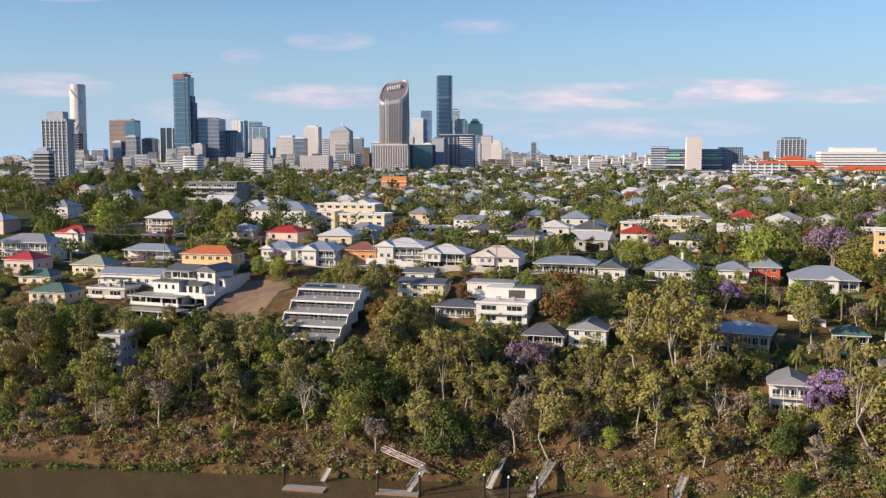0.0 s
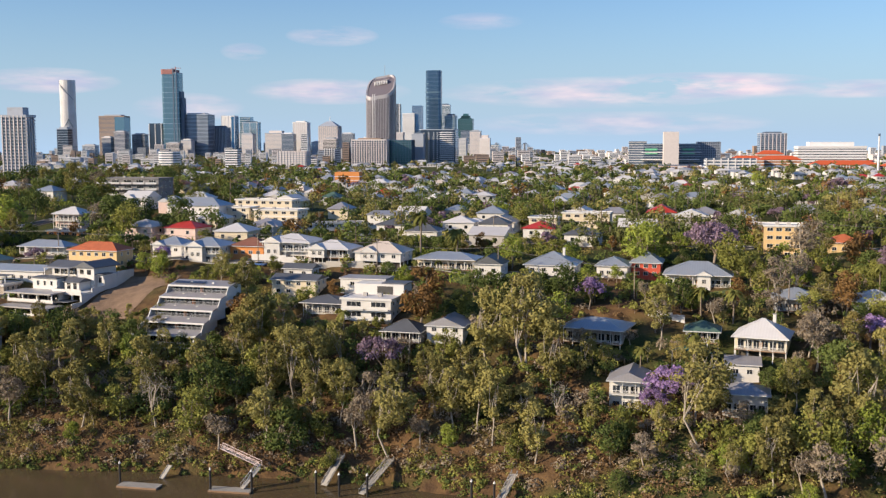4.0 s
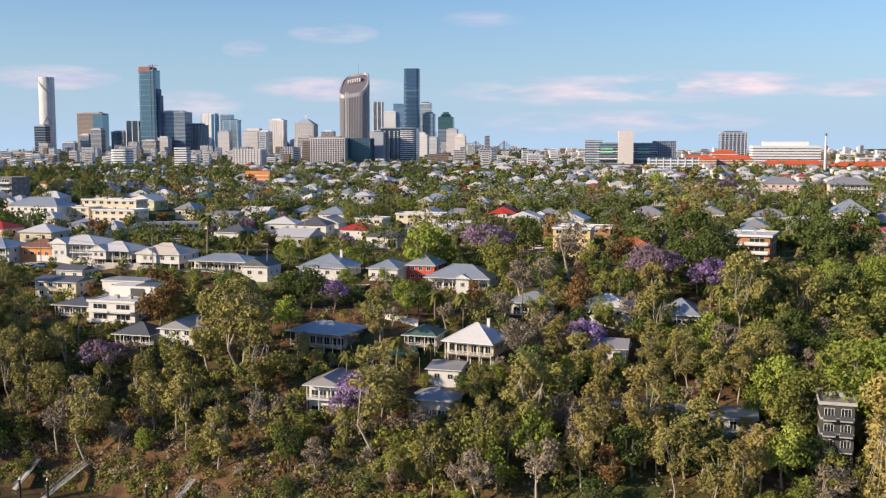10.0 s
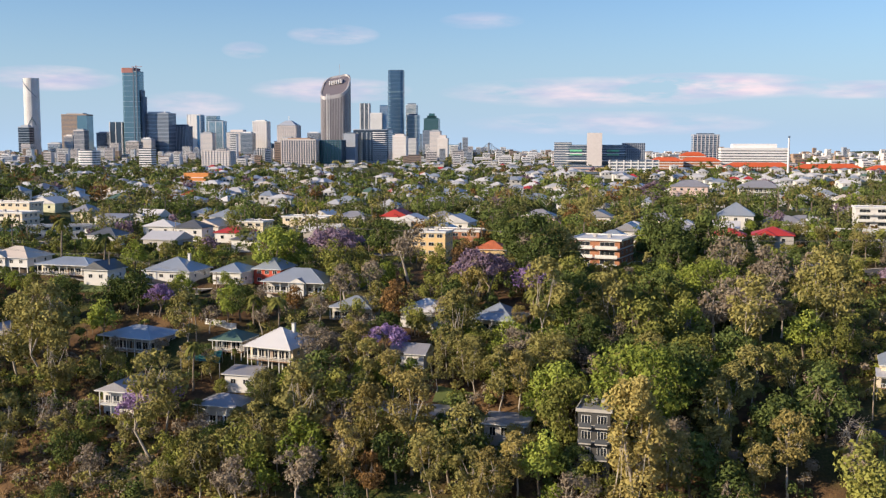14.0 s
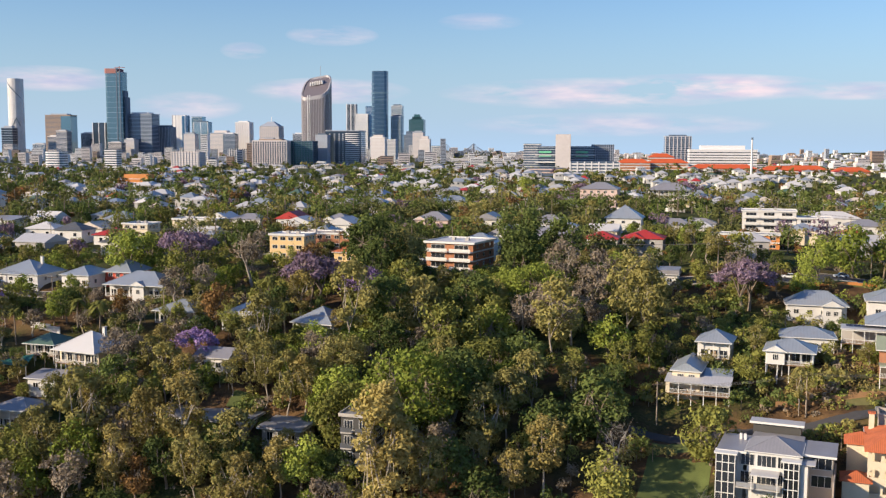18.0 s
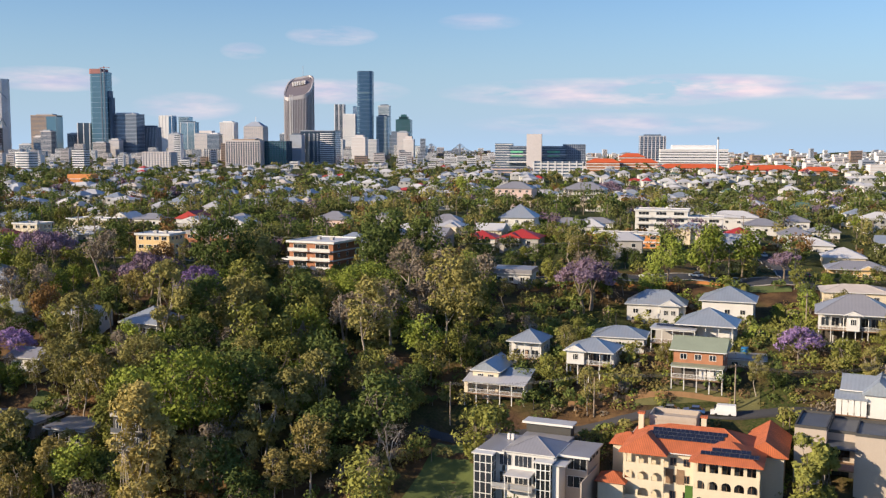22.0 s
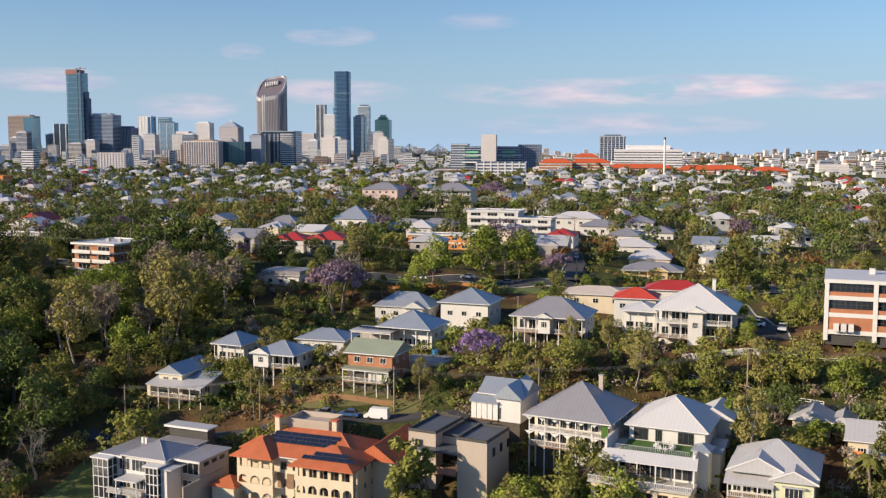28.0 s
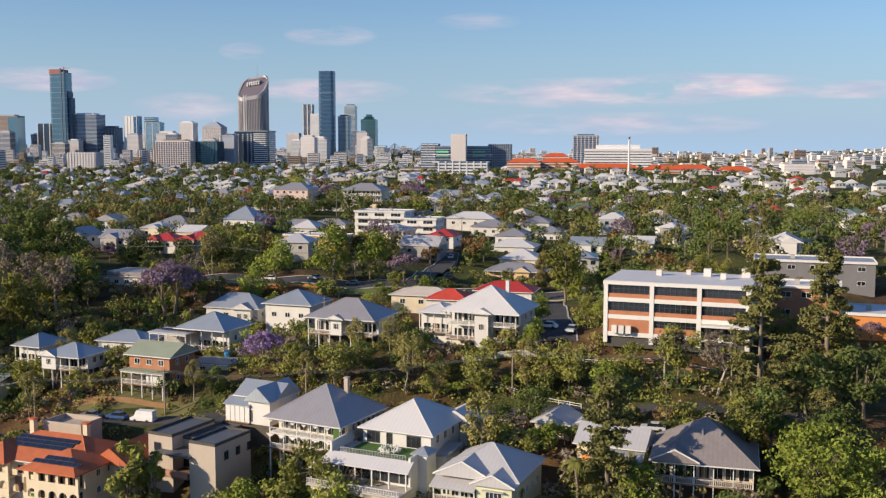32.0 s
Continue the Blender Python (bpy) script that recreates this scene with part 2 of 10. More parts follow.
def ground_mat():
    m = bpy.data.materials.new("ground")
    m.use_nodes = True
    n, l = m.node_tree.nodes, m.node_tree.links
    b = n["Principled BSDF"]
    b.inputs["Roughness"].default_value, b.inputs["Specular IOR Level"].default_value = 0.95, 0.1
    geo = n.new("ShaderNodeNewGeometry")

    def noise_at(scale, detail):
        t = n.new("ShaderNodeTexNoise")
        t.inputs["Scale"].default_value, t.inputs["Detail"].default_value = scale, detail
        l.new(geo.outputs["Position"], t.inputs["Vector"])
        return t.outputs[0]

    def ramp(src, lo, hi):
        r = n.new("ShaderNodeMapRange")
        r.inputs[1].default_value, r.inputs[2].default_value = lo, hi
        l.new(src, r.inputs[0])
        return r.outputs[0]

    def mix(f, a, c):
        x = n.new("ShaderNodeMix")
        x.data_type = "RGBA"
        l.new(f, x.inputs["Factor"])
        for k, v in (("A", a), ("B", c)):
            if isinstance(v, tuple):
                x.inputs[k].default_value = (*v, 1)
            else:
                l.new(v, x.inputs[k])
        return x.outputs["Result"]
    big, mid, fine = noise_at(0.035, 3), noise_at(0.22, 5), noise_at(1.6, 5)
    dry = mix(ramp(mid, 0.38, 0.62), (0.07, 0.042, 0.024), (0.15, 0.09, 0.042))
    green = mix(ramp(fine, 0.35, 0.7), (0.032, 0.045, 0.014), (0.09, 0.095, 0.028))
    sep = n.new("ShaderNodeSeparateXYZ")
    l.new(geo.outputs["Position"], sep.inputs[0])
    up = n.new("ShaderNodeMath")          # mown and watered ground behind the ridge street, dry grass on the bank
    up.operation = "ADD"
    shift = n.new("ShaderNodeMapRange")
    shift.inputs[1].default_value, shift.inputs[2].default_value = 330, 420
    shift.inputs[3].default_value, shift.inputs[4].default_value = 0.0, 0.22
    l.new(sep.outputs[1], shift.inputs[0])
    l.new(shift.outputs[0], up.inputs[0])
    l.new(big, up.inputs[1])
    both = mix(ramp(up.outputs[0], 0.45, 0.6), dry, green)
    soil = mix(ramp(fine, 0.56, 0.72), both, (0.1, 0.06, 0.04))
    l.new(soil, b.inputs["Base Color"])
    bp = n.new("ShaderNodeBump")
    bp.inputs["Strength"].default_value, bp.inputs["Distance"].default_value = 0.8, 0.35
    l.new(fine, bp.inputs["Height"])
    l.new(bp.outputs[0], b.inputs["Normal"])
    return m


def water_mat():
    m = bpy.data.materials.new("river_water")
    m.use_nodes = True
    n, l = m.node_tree.nodes, m.node_tree.links
    b = n["Principled BSDF"]
    b.inputs["Base Color"].default_value = (0.085, 0.062, 0.035, 1)
    b.inputs["Roughness"].default_value = 0.16
    b.inputs["Specular IOR Level"].default_value = 0.35
    geo, t = n.new("ShaderNodeNewGeometry"), n.new("ShaderNodeTexNoise")
    t.inputs["Scale"].default_value, t.inputs["Detail"].default_value = 0.9, 4
    l.new(geo.outputs["Position"], t.inputs["Vector"])
    bp = n.new("ShaderNodeBump")
    bp.inputs["Strength"].default_value, bp.inputs["Distance"].default_value = 0.35, 0.12
    l.new(t.outputs[0], bp.inputs["Height"])
    l.new(bp.outputs[0], b.inputs["Normal"])
    return m


def glass_mat(name, tint, rough=0.08, spec=0.8, mirror=0.0):
    m = bpy.data.materials.new(name)
    m.use_nodes = True
    n, l = m.node_tree.nodes, m.node_tree.links
    b = n["Principled BSDF"]
    info = n.new("ShaderNodeObjectInfo")
    hsv = n.new("ShaderNodeHueSaturation")
    hsv.inputs["Color"].default_value = (*tint, 1)
    k = n.new("ShaderNodeMath")
    k.operation = "MULTIPLY_ADD"
    k.inputs[1].default_value, k.inputs[2].default_value = 0.9, 0.55
    l.new(info.outputs["Random"], k.inputs[0])
    l.new(k.outputs[0], hsv.inputs["Value"])
    l.new(hsv.outputs[0], b.inputs["Base Color"])
    b.inputs["Roughness"].default_value, b.inputs["Specular IOR Level"].default_value = rough, spec
    b.inputs["Metallic"].default_value = mirror
    MATS[name] = m
    return m


# roofs
R_WHITE = mat("roof_white", (0.545, 0.53, 0.525), 0.5, 0.08, 0.25, 5, metal=0.0, dirt=(0.5, 0.47, 0.44), ribs=0.76, rib_depth=0.025)
R_GREY = mat("roof_grey", (0.31, 0.3, 0.315), 0.4, 0.12, 0.25, 5, metal=0.25, dirt=(0.24, 0.225, 0.225), ribs=0.76, rib_depth=0.035)
R_BLUE = mat("roof_bluegrey", (0.335, 0.37, 0.415), 0.36, 0.14, 0.25, 5, metal=0.35, dirt=(0.32, 0.3, 0.29), ribs=0.76, rib_depth=0.04)
R_PALE = mat("roof_pale_grey", (0.48, 0.47, 0.475), 0.42, 0.1, 0.25, 5, metal=0.15, dirt=(0.4, 0.38, 0.37), ribs=0.76, rib_depth=0.03)
R_DARK = mat("roof_dark", (0.1, 0.105, 0.115), 0.5, 0.15, 0.3, 6, metal=0.1)
R_GREEN = mat("roof_green", (0.09, 0.15, 0.115), 0.5, 0.15, 0.3, 6, metal=0.1)
R_SAGE = mat("roof_sage", (0.26, 0.29, 0.21), 0.5, 0.12, 0.3, 6)
R_TERRA = mat("roof_terracotta", (0.43, 0.118, 0.047), 0.75, 0.22, 0.5, 7, bump=0.3, ribs=0.33, rib_depth=0.22)
R_RED = mat("roof_red", (0.38, 0.035, 0.03), 0.5, 0.15, 0.3, 6)
R_BROWN = mat("roof_brown", (0.2, 0.085, 0.055), 0.7, 0.2, 0.4, 6)
R_CREAM = mat("roof_cream", (0.55, 0.47, 0.4), 0.6, 0.12, 0.3, 6, dirt=(0.42, 0.36, 0.3))
# walls
W_WHITE = mat("wall_white", (0.59, 0.57, 0.54), 0.7, 0.07, 0.5, 6, streak=0.3, per_object=0.04)
W_CREAM = mat("wall_cream", (0.62, 0.53, 0.385), 0.75, 0.08, 0.5, 6, streak=0.3)
W_YELLOW = mat("wall_yellow", (0.64, 0.45, 0.22), 0.75, 0.08, 0.5, 6, streak=0.3)
W_ORANGE = mat("wall_orange", (0.62, 0.24, 0.07), 0.75, 0.12, 0.5, 6, streak=0.3)
W_SPANDREL = mat("brick_spandrel", (0.4, 0.165, 0.085), 0.85, 0.18, 0.6, 8)
W_BRICK = mat("wall_brick", (0.36, 0.16, 0.085), 0.85, 0.22, 0.7, 8, bump=0.3)
W_GREY = mat("wall_grey", (0.36, 0.34, 0.32), 0.8, 0.12, 0.5, 6, streak=0.3)
W_SLATE = mat("wall_slate", (0.17, 0.165, 0.17), 0.8, 0.12, 0.5, 6, streak=0.3)
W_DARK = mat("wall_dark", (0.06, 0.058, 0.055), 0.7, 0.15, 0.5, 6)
W_PINK = mat("wall_pink", (0.6, 0.45, 0.4), 0.75, 0.1, 0.5, 6)
W_BLUE = mat("wall_blue", (0.05, 0.11, 0.19), 0.7, 0.1, 0.5, 6)
W_REDP = mat("wall_red", (0.5, 0.08, 0.045), 0.7, 0.1, 0.5, 6)
W_GREENL = mat("wall_pale_green", (0.55, 0.55, 0.38), 0.75, 0.08, 0.5, 6)
W_CONC = mat("concrete", (0.42, 0.39, 0.35), 0.85, 0.15, 0.5, 6, streak=0.3)
W_SAND = mat("wall_sand", (0.41, 0.345, 0.285), 0.8, 0.08, 0.5, 6, streak=0.3)
TRIM = mat("trim_white", (0.62, 0.605, 0.575), 0.6, 0.05, 0.8, 6)
TIMBER = mat("timber", (0.24, 0.15, 0.09), 0.8, 0.25, 0.8, 8)
TIMBER_GREY = mat("timber_weathered", (0.3, 0.28, 0.25), 0.85, 0.2, 0.8, 8)
# dark brown with the shade beneath raised floors put into the colour
SHADE = mat("under_house_shade", (0.09, 0.075, 0.06), 0.9, 0.25, 0.6, 6)
ASPHALT = mat("asphalt", (0.055, 0.053, 0.055), 0.9, 0.22, 0.25, 8)
KERB = mat("kerb", (0.36, 0.34, 0.31), 0.85, 0.15, 0.5, 6)
PAINTLINE = mat("road_paint", (0.7, 0.68, 0.62), 0.7, 0.15, 0.5, 6)
LAWN = mat("lawn", (0.1, 0.125, 0.035), 0.95, 0.25, 0.4, 5)
TURF = mat("turf", (0.06, 0.13, 0.025), 0.95, 0.2, 0.5, 6)
STEEL = mat("steel", (0.45, 0.45, 0.46), 0.4, 0.1, 0.5, 6, metal=0.6)
RUST = mat("rusted_steel", (0.38, 0.2, 0.15), 0.8, 0.25, 0.8, 6)
BLACK = mat("black_pile", (0.022, 0.02, 0.02), 0.6, 0.2, 0.5, 6)
POLE = mat("pole_timber", (0.3, 0.24, 0.18), 0.85, 0.18, 0.8, 8)
WIRE = mat("wire", (0.09, 0.085, 0.08), 0.6, 0.1)
GLASS = glass_mat("window_glass", (0.022, 0.026, 0.032))
T_FRAME = mat("dark_aluminium", (0.11, 0.115, 0.125), 0.45, 0.1, 0.5, 6, metal=0.4)
SOLAR = mat("solar_panel", (0.014, 0.017, 0.035), 0.18, 0.2, 0.6, 4, spec=0.6)
# bark and leaves
BARK = mat("bark_grey", (0.2, 0.16, 0.12), 0.9, 0.25, 0.7, 6)
BARK_PALE = mat("bark_pale", (0.36, 0.31, 0.25), 0.85, 0.22, 0.7, 5)
L_GUM = leaf_mat("leaf_gum", (0.061, 0.059, 0.022), (0.324, 0.288, 0.099), 0.27)
L_GOLD = leaf_mat("leaf_gold", (0.095, 0.078, 0.028), (0.378, 0.306, 0.107), 0.28)
L_DARK = leaf_mat("leaf_dark", (0.024, 0.039, 0.014), (0.138, 0.171, 0.052), 0.22)
L_MID = leaf_mat("leaf_mid", (0.051, 0.062, 0.018), (0.27, 0.27, 0.071), 0.25)
L_LIME = leaf_mat("leaf_lime", (0.071, 0.102, 0.017), (0.32, 0.364, 0.075), 0.3)
L_JAC = leaf_mat("leaf_jacaranda", (0.108, 0.065, 0.144), (0.408, 0.275, 0.5), 0.3)
L_DUSK = leaf_mat("leaf_jacaranda_pale", (0.09, 0.061, 0.072), (0.286, 0.204, 0.27), 0.22)
L_RUST = leaf_mat("leaf_rust", (0.084, 0.049, 0.019), (0.27, 0.158, 0.066), 0.28)
L_GREY = leaf_mat("leaf_greybrown", (0.083, 0.067, 0.051), (0.297, 0.24, 0.173), 0.2)
L_PALM = leaf_mat("leaf_palm", (0.042, 0.049, 0.014), (0.199, 0.198, 0.058), 0.28)
L_FAR = leaf_mat("leaf_far", (0.038, 0.049, 0.022), (0.184, 0.189, 0.068), 0.2)
L_PINE = leaf_mat("leaf_pine", (0.038, 0.044, 0.017), (0.165, 0.161, 0.058), 0.2)
L_STRAW = leaf_mat("leaf_straw", (0.099, 0.06, 0.031), (0.364, 0.24, 0.127), 0.25)

# ---- helpers for building ----
YAW = -16.0


def mesh_of(name, verts, faces, material, smooth=False):
    me = bpy.data.meshes.new(name)
    me.from_pydata([tuple(v) for v in verts], [], [tuple(f) for f in faces])
    me.materials.append(material)
    if smooth:
        me.shade_smooth()
    return me


def part(name, data, parent=None, label="", at=None, kind=""):
    """Links one mesh as a part under a thing or a part."""
    ob = new(name, data)
    if parent is not None:
        ob.parent = parent
    if at is not None:
        ob.matrix_basis = at
    return tagged(ob, label=label, kind=kind)


CUBE_V = [(x, y, z) for z in (-0.5, 0.5) for y in (-0.5, 0.5) for x in (-0.5, 0.5)]
CUBE_F = [(0, 2, 3, 1), (4, 5, 7, 6), (0, 1, 5, 4), (2, 6, 7, 3), (0, 4, 6, 2), (1, 3, 7, 5)]
UNIT = {}


def block(name, parent, material, x0, x1, y0, y1, z0, z1, label="", kind=""):
    """A board, slab, post or panel: shares one mesh for each material."""
    if material.name not in UNIT:
        UNIT[material.name] = mesh_of("block_" + material.name, CUBE_V, CUBE_F, material)
    m = Matrix.Translation(((x0 + x1) / 2, (y0 + y1) / 2, (z0 + z1) / 2)) @ Matrix.Diagonal((abs(x1 - x0), abs(y1 - y0), abs(z1 - z0), 1))
    return part(name, UNIT[material.name], parent, label, m, kind)


def boxes(name, material, rows):
    """One mesh out of many small boxes, rows of x0, x1, y0, y1, z0, z1."""
    vs, fs = [], []
    for x0, x1, y0, y1, z0, z1 in rows:
        k = len(vs)
        vs += [(x, y, z) for z in (z0, z1) for y in (y0, y1) for x in (x0, x1)]
        fs += [tuple(k + i for i in f) for f in CUBE_F]
    return mesh_of(name, vs, fs, material)


def thing(name, x, y, z, yaw=YAW, label="", category="", group="", kind=""):
    ob = new(name)
    ob.empty_display_size = 0.5
    ob.matrix_basis = pose(x, y, z, 0, 0, yaw)
    return tagged(ob, label, category, group, kind)


# ---- the lie of the land ----
PROFILE_V = (-4000, -400, -140, -60, 225, 237, 243, 252, 288, 318, 348, 400, 520, 5000)
PROFILE_Z = (20, 14, 6, -2, -1, 2, 7.5, 12, 29, 38, 44.5, 47.5, 50, 56)
SWELLS = ((250, 285, 55, 55, -6), (-170, 560, 120, 130, 10), (410, 245, 60, 40, 4), (412, 172, 35, 22, 7), (270, 222, 22, 25, -4), (328, 281, 42, 26, -9), (385, 256, 24, 16, -7), (110, 325, 35, 22, -4.5), (180, 283, 20, 15, -4),
          (-42, 322, 14, 10, 5), (-132, 400, 30, 30, -4), (300, 520, 90, 60, 6), (560, 800, 150, 200, -6), (-10, 465, 60, 22, -7), (380, 207, 30, 10, -3), (412, 365, 42, 62, -6.0), (392, 298, 26, 24, -3))


BANK_X, BANK_Y = (-400, -116, -41, 30, 44, 80, 110, 150, 600), (310, 261, 255, 243.5, 237, 222, 190, 40, -300)      # the water's edge
BANK_S, BANK_Z = (-16, 0, 1.2, 4, 12, 40, 60, 61), (-1.5, 2.6, 5.5, 8, 13, 27, 40, 900)


# streets cut into the slope: x along, y of the middle, half width
CUTS = (((255, 290, 330, 380, 430, 470), (225, 218, 213, 208, 200, 190), 3.4), ((-190, -120, -60, 20, 90), (405, 385, 366, 345, 325), 4.6), ((270, 320, 370, 440), (335, 328, 322, 306), 8.0))


def land(x, y):
    x, y = np.asarray(x, float), np.asarray(y, float)
    z = slope(x, y)
    for xs, ys, half in CUTS:
        mid = np.interp(x, xs, ys)
        w = np.clip(1 - (np.abs(y - mid) - half) / 3.0, 0, 1) * np.clip((x - xs[0]) / 6, 0, 1) * np.clip((xs[-1] - x) / 6, 0, 1)
        z = z * (1 - w) + slope(x, mid) * w
    return z


def slope(x, y):
    x, y = np.asarray(x, float), np.asarray(y, float)
    v = y + 0.27 * np.clip(x, -500, 650)
    z = np.interp(v, PROFILE_V, PROFILE_Z)
    for cx, cy, rx, ry, h in SWELLS:
        z = z + h * np.exp(-((x - cx) / rx) ** 2 - ((y - cy) / ry) ** 2)
    s = y - np.interp(x, BANK_X, BANK_Y)
    z = np.minimum(z, np.interp(s, BANK_S, BANK_Z))
    far = np.clip((y - 480) / 250, 0, 1)
    z = z + far * (2.6 * np.sin(x * 0.0113 + 1.1) * np.sin(y * 0.0091) + 1.8 * np.sin(x * 0.023 + y * 0.017))
    z = z + np.clip((y - 2600) / 2000, 0, 1) * (9 * np.sin(x * 0.0021 + 2.0) + 5 * np.sin(x * 0.0063) + 6)
    near = np.clip((v - 238) / 12, 0, 1) * np.clip((420 - y) / 60, 0, 1)
    return z + near * (0.7 * np.sin(x * 0.21 + 0.5 * np.sin(y * 0.3)) + 0.5 * np.sin(y * 0.33 + x * 0.12))


NEAR_X, NEAR_Y = np.arange(-320, 721, 2.0), np.arange(120, 721, 2.0)
NEAR_Z = land(*np.meshgrid(NEAR_X, NEAR_Y)).tolist()      # heights on a close grid, for quick planting


def lz(x, y):
    """Height of the land at one place."""
    i, j = (x + 320) / 2, (y - 120) / 2
    if not (0 <= i < len(NEAR_X) - 1 and 0 <= j < len(NEAR_Y) - 1):
        return float(land(x, y))
    a, b = int(i), int(j)
    u, v = i - a, j - b
    r, q = NEAR_Z[b], NEAR_Z[b + 1]
    return (r[a] * (1 - u) + r[a + 1] * u) * (1 - v) + (q[a] * (1 - u) + q[a + 1] * u) * v


WATER_Z = 3.0
gx = np.concatenate([np.linspace(-3600, -260, 40), np.arange(-250, 660, 3.5), np.linspace(670, 3600, 40)])
gy = np.concatenate([np.linspace(-900, 190, 20), np.arange(200, 470, 3.0), np.linspace(475, 1000, 60), np.linspace(1020, 4980, 60)])
GX, GY = np.meshgrid(gx, gy)
GZ = land(GX, GY)
nx, ny = len(gx), len(gy)
idx = np.arange(nx * ny).reshape(ny, nx)
quads = np.stack([idx[:-1, :-1], idx[:-1, 1:], idx[1:, 1:], idx[1:, :-1]], -1).reshape(-1, 4)
me = bpy.data.meshes.new("ground")
me.from_pydata(np.stack([GX, GY, GZ], -1).reshape(-1, 3).tolist(), [], quads.tolist())
me.materials.append(ground_mat())
me.shade_smooth()
tagged(new("ground", me), "sloping river bank and suburb ground of dry grass and soil", "ground", kind="structure")
river = mesh_of("river", [(-3600, -260, WATER_Z), (3600, -260, WATER_Z), (3600, 420, WATER_Z), (-3600, 420, WATER_Z)], [(0, 1, 2, 3)], water_mat())
tagged(new("water", river), "calm brown river water along the wooded bank", "river", kind="structure")


def ribbon(name, points, width, material, lift=0.15, label="", category="", kind="structure", thick=0.4, step=4.0):
    """A road, path or kerb that follows the land: points of x, y along its middle."""
    pts = []
    for (x0, y0), (x1, y1) in zip(points, points[1:]):
        n = max(1, int(math.hypot(x1 - x0, y1 - y0) / step))
        pts += [(x0 + (x1 - x0) * i / n, y0 + (y1 - y0) * i / n) for i in range(n)]
    pts.append(points[-1])
    vs, fs = [], []
    for i, (x, y) in enumerate(pts):
        xa, ya = pts[max(0, i - 1)]
        xb, yb = pts[min(len(pts) - 1, i + 1)]
        k = math.hypot(xb - xa, yb - ya) or 1
        nx_, ny_ = -(yb - ya) / k * width / 2, (xb - xa) / k * width / 2
        z = max(lz(x + nx_, y + ny_), lz(x - nx_, y - ny_), lz(x, y)) + lift
        vs += [(x + nx_, y + ny_, z), (x - nx_, y - ny_, z), (x + nx_, y + ny_, z - thick), (x - nx_, y - ny_, z - thick)]
        if i:
            a, b = 4 * (i - 1), 4 * i
            fs += [(a, a + 1, b + 1, b), (a + 1, a + 3, b + 3, b + 1), (a + 2, a, b, b + 2)]
    return tagged(new(name, mesh_of(name, vs, fs, material)), label, category, kind=kind)


# ---- roads and lawns ----
ROADS = [([(-190, 405), (-120, 385), (-60, 366), (20, 345), (90, 325)], 8.0),
         ([(255, 225), (290, 218), (330, 213), (380, 208), (430, 200), (470, 190)], 5.2),
         ([(-165, 372), (-150, 420), (-128, 480), (-105, 540)], 7.0),
         ([(270, 335), (320, 328), (370, 322), (440, 306)], 15.0),
         ([(372, 330), (381, 380), (384, 430), (380, 500), (370, 560)], 7.0),
         ([(409, 292), (407, 264), (406, 244), (405, 232)], 9.0),
         ([(60, 400), (130, 382), (210, 364), (270, 345)], 6.0),
         ([(-100, 440), (0, 415), (60, 400)], 6.0)]
ROAD_WORDS = ("ridge street of worn asphalt along the houses", "narrow asphalt lane above the river houses", "steep asphalt street climbing the hill", "wide asphalt car park and avenue", "hill street of pale asphalt climbing between houses",
              "asphalt car park beside the office", "suburban asphalt street between gardens", "suburban asphalt street behind the ridge")
for i, ((pts, width), words) in enumerate(zip(ROADS, ROAD_WORDS)):
    ribbon("road", pts, width, ASPHALT, 0.12, words, "road")
    for sgn in (-1, 1) if i != 1 else ():
        off = []
        for j, (x, y) in enumerate(pts):
            xa, ya = pts[max(0, j - 1)]
            xb, yb = pts[min(len(pts) - 1, j + 1)]
            k = math.hypot(xb - xa, yb - ya)
            off.append((x - (yb - ya) / k * sgn * (width / 2 + 0.2), y + (xb - xa) / k * sgn * (width / 2 + 0.2)))
        ribbon("kerb", off, 0.35, KERB, 0.26, "pale worn concrete street kerb", "kerb")


def patch(name, x, y, w, d, material, label, category, lift=0.1, yaw=YAW, n=8):
    """A lawn or paved patch laid over the land."""
    c, s = math.cos(radians(yaw)), math.sin(radians(yaw))
    vs, fs = [], []
    for j in range(n + 1):
        for i in range(n + 1):
            a, b = (i / n - 0.5) * w, (j / n - 0.5) * d
            px, py = x + a * c - b * s, y + a * s + b * c
            vs.append((px, py, lz(px, py) + lift))
    for j in range(n):
        for i in range(n):
            k = j * (n + 1) + i
            fs.append((k, k + 1, k + n + 2, k + n + 1))
    return tagged(new(name, mesh_of(name, vs, fs, material, True)), label, category, kind="structure")


patch("lawn", 260, 203, 13, 40, LAWN, "shaded mown grass strip down the gully", "lawn", yaw=-20)
patch("lawn", 123, 306, 14, 10, LAWN, "sunlit mown front lawn with a slope", "lawn")
patch("lawn", 168, 242, 9, 5, LAWN, "bright green lawn terrace above the pavilion", "lawn", 0.2)
patch("lawn", 425, 212, 30, 9, LAWN, "grass verge below the office", "lawn")
patch("lawn", 336, 318, 60, 5, LAWN, "grass bank below the car park", "lawn")
patch("lawn", -22, 340, 14, 6, LAWN, "small lawn by the parked cars", "lawn")
patch("lawn", 52, 326, 20, 6, LAWN, "front lawn of the white cottage", "lawn")
patch("lawn", 315, 222, 26, 8, mat("dry_lawn", (0.13, 0.12, 0.042), 0.95, 0.25, 0.3, 4), "dry garden lawn below the brick house", "lawn")
patch("bare_slope", -63, 331, 20, 34, mat("dry_slope", (0.19, 0.125, 0.08), 0.95, 0.35, 0.35, 3, bump=0.6), "bare brown overgrown building plot on the slope", "slope", 0.15)

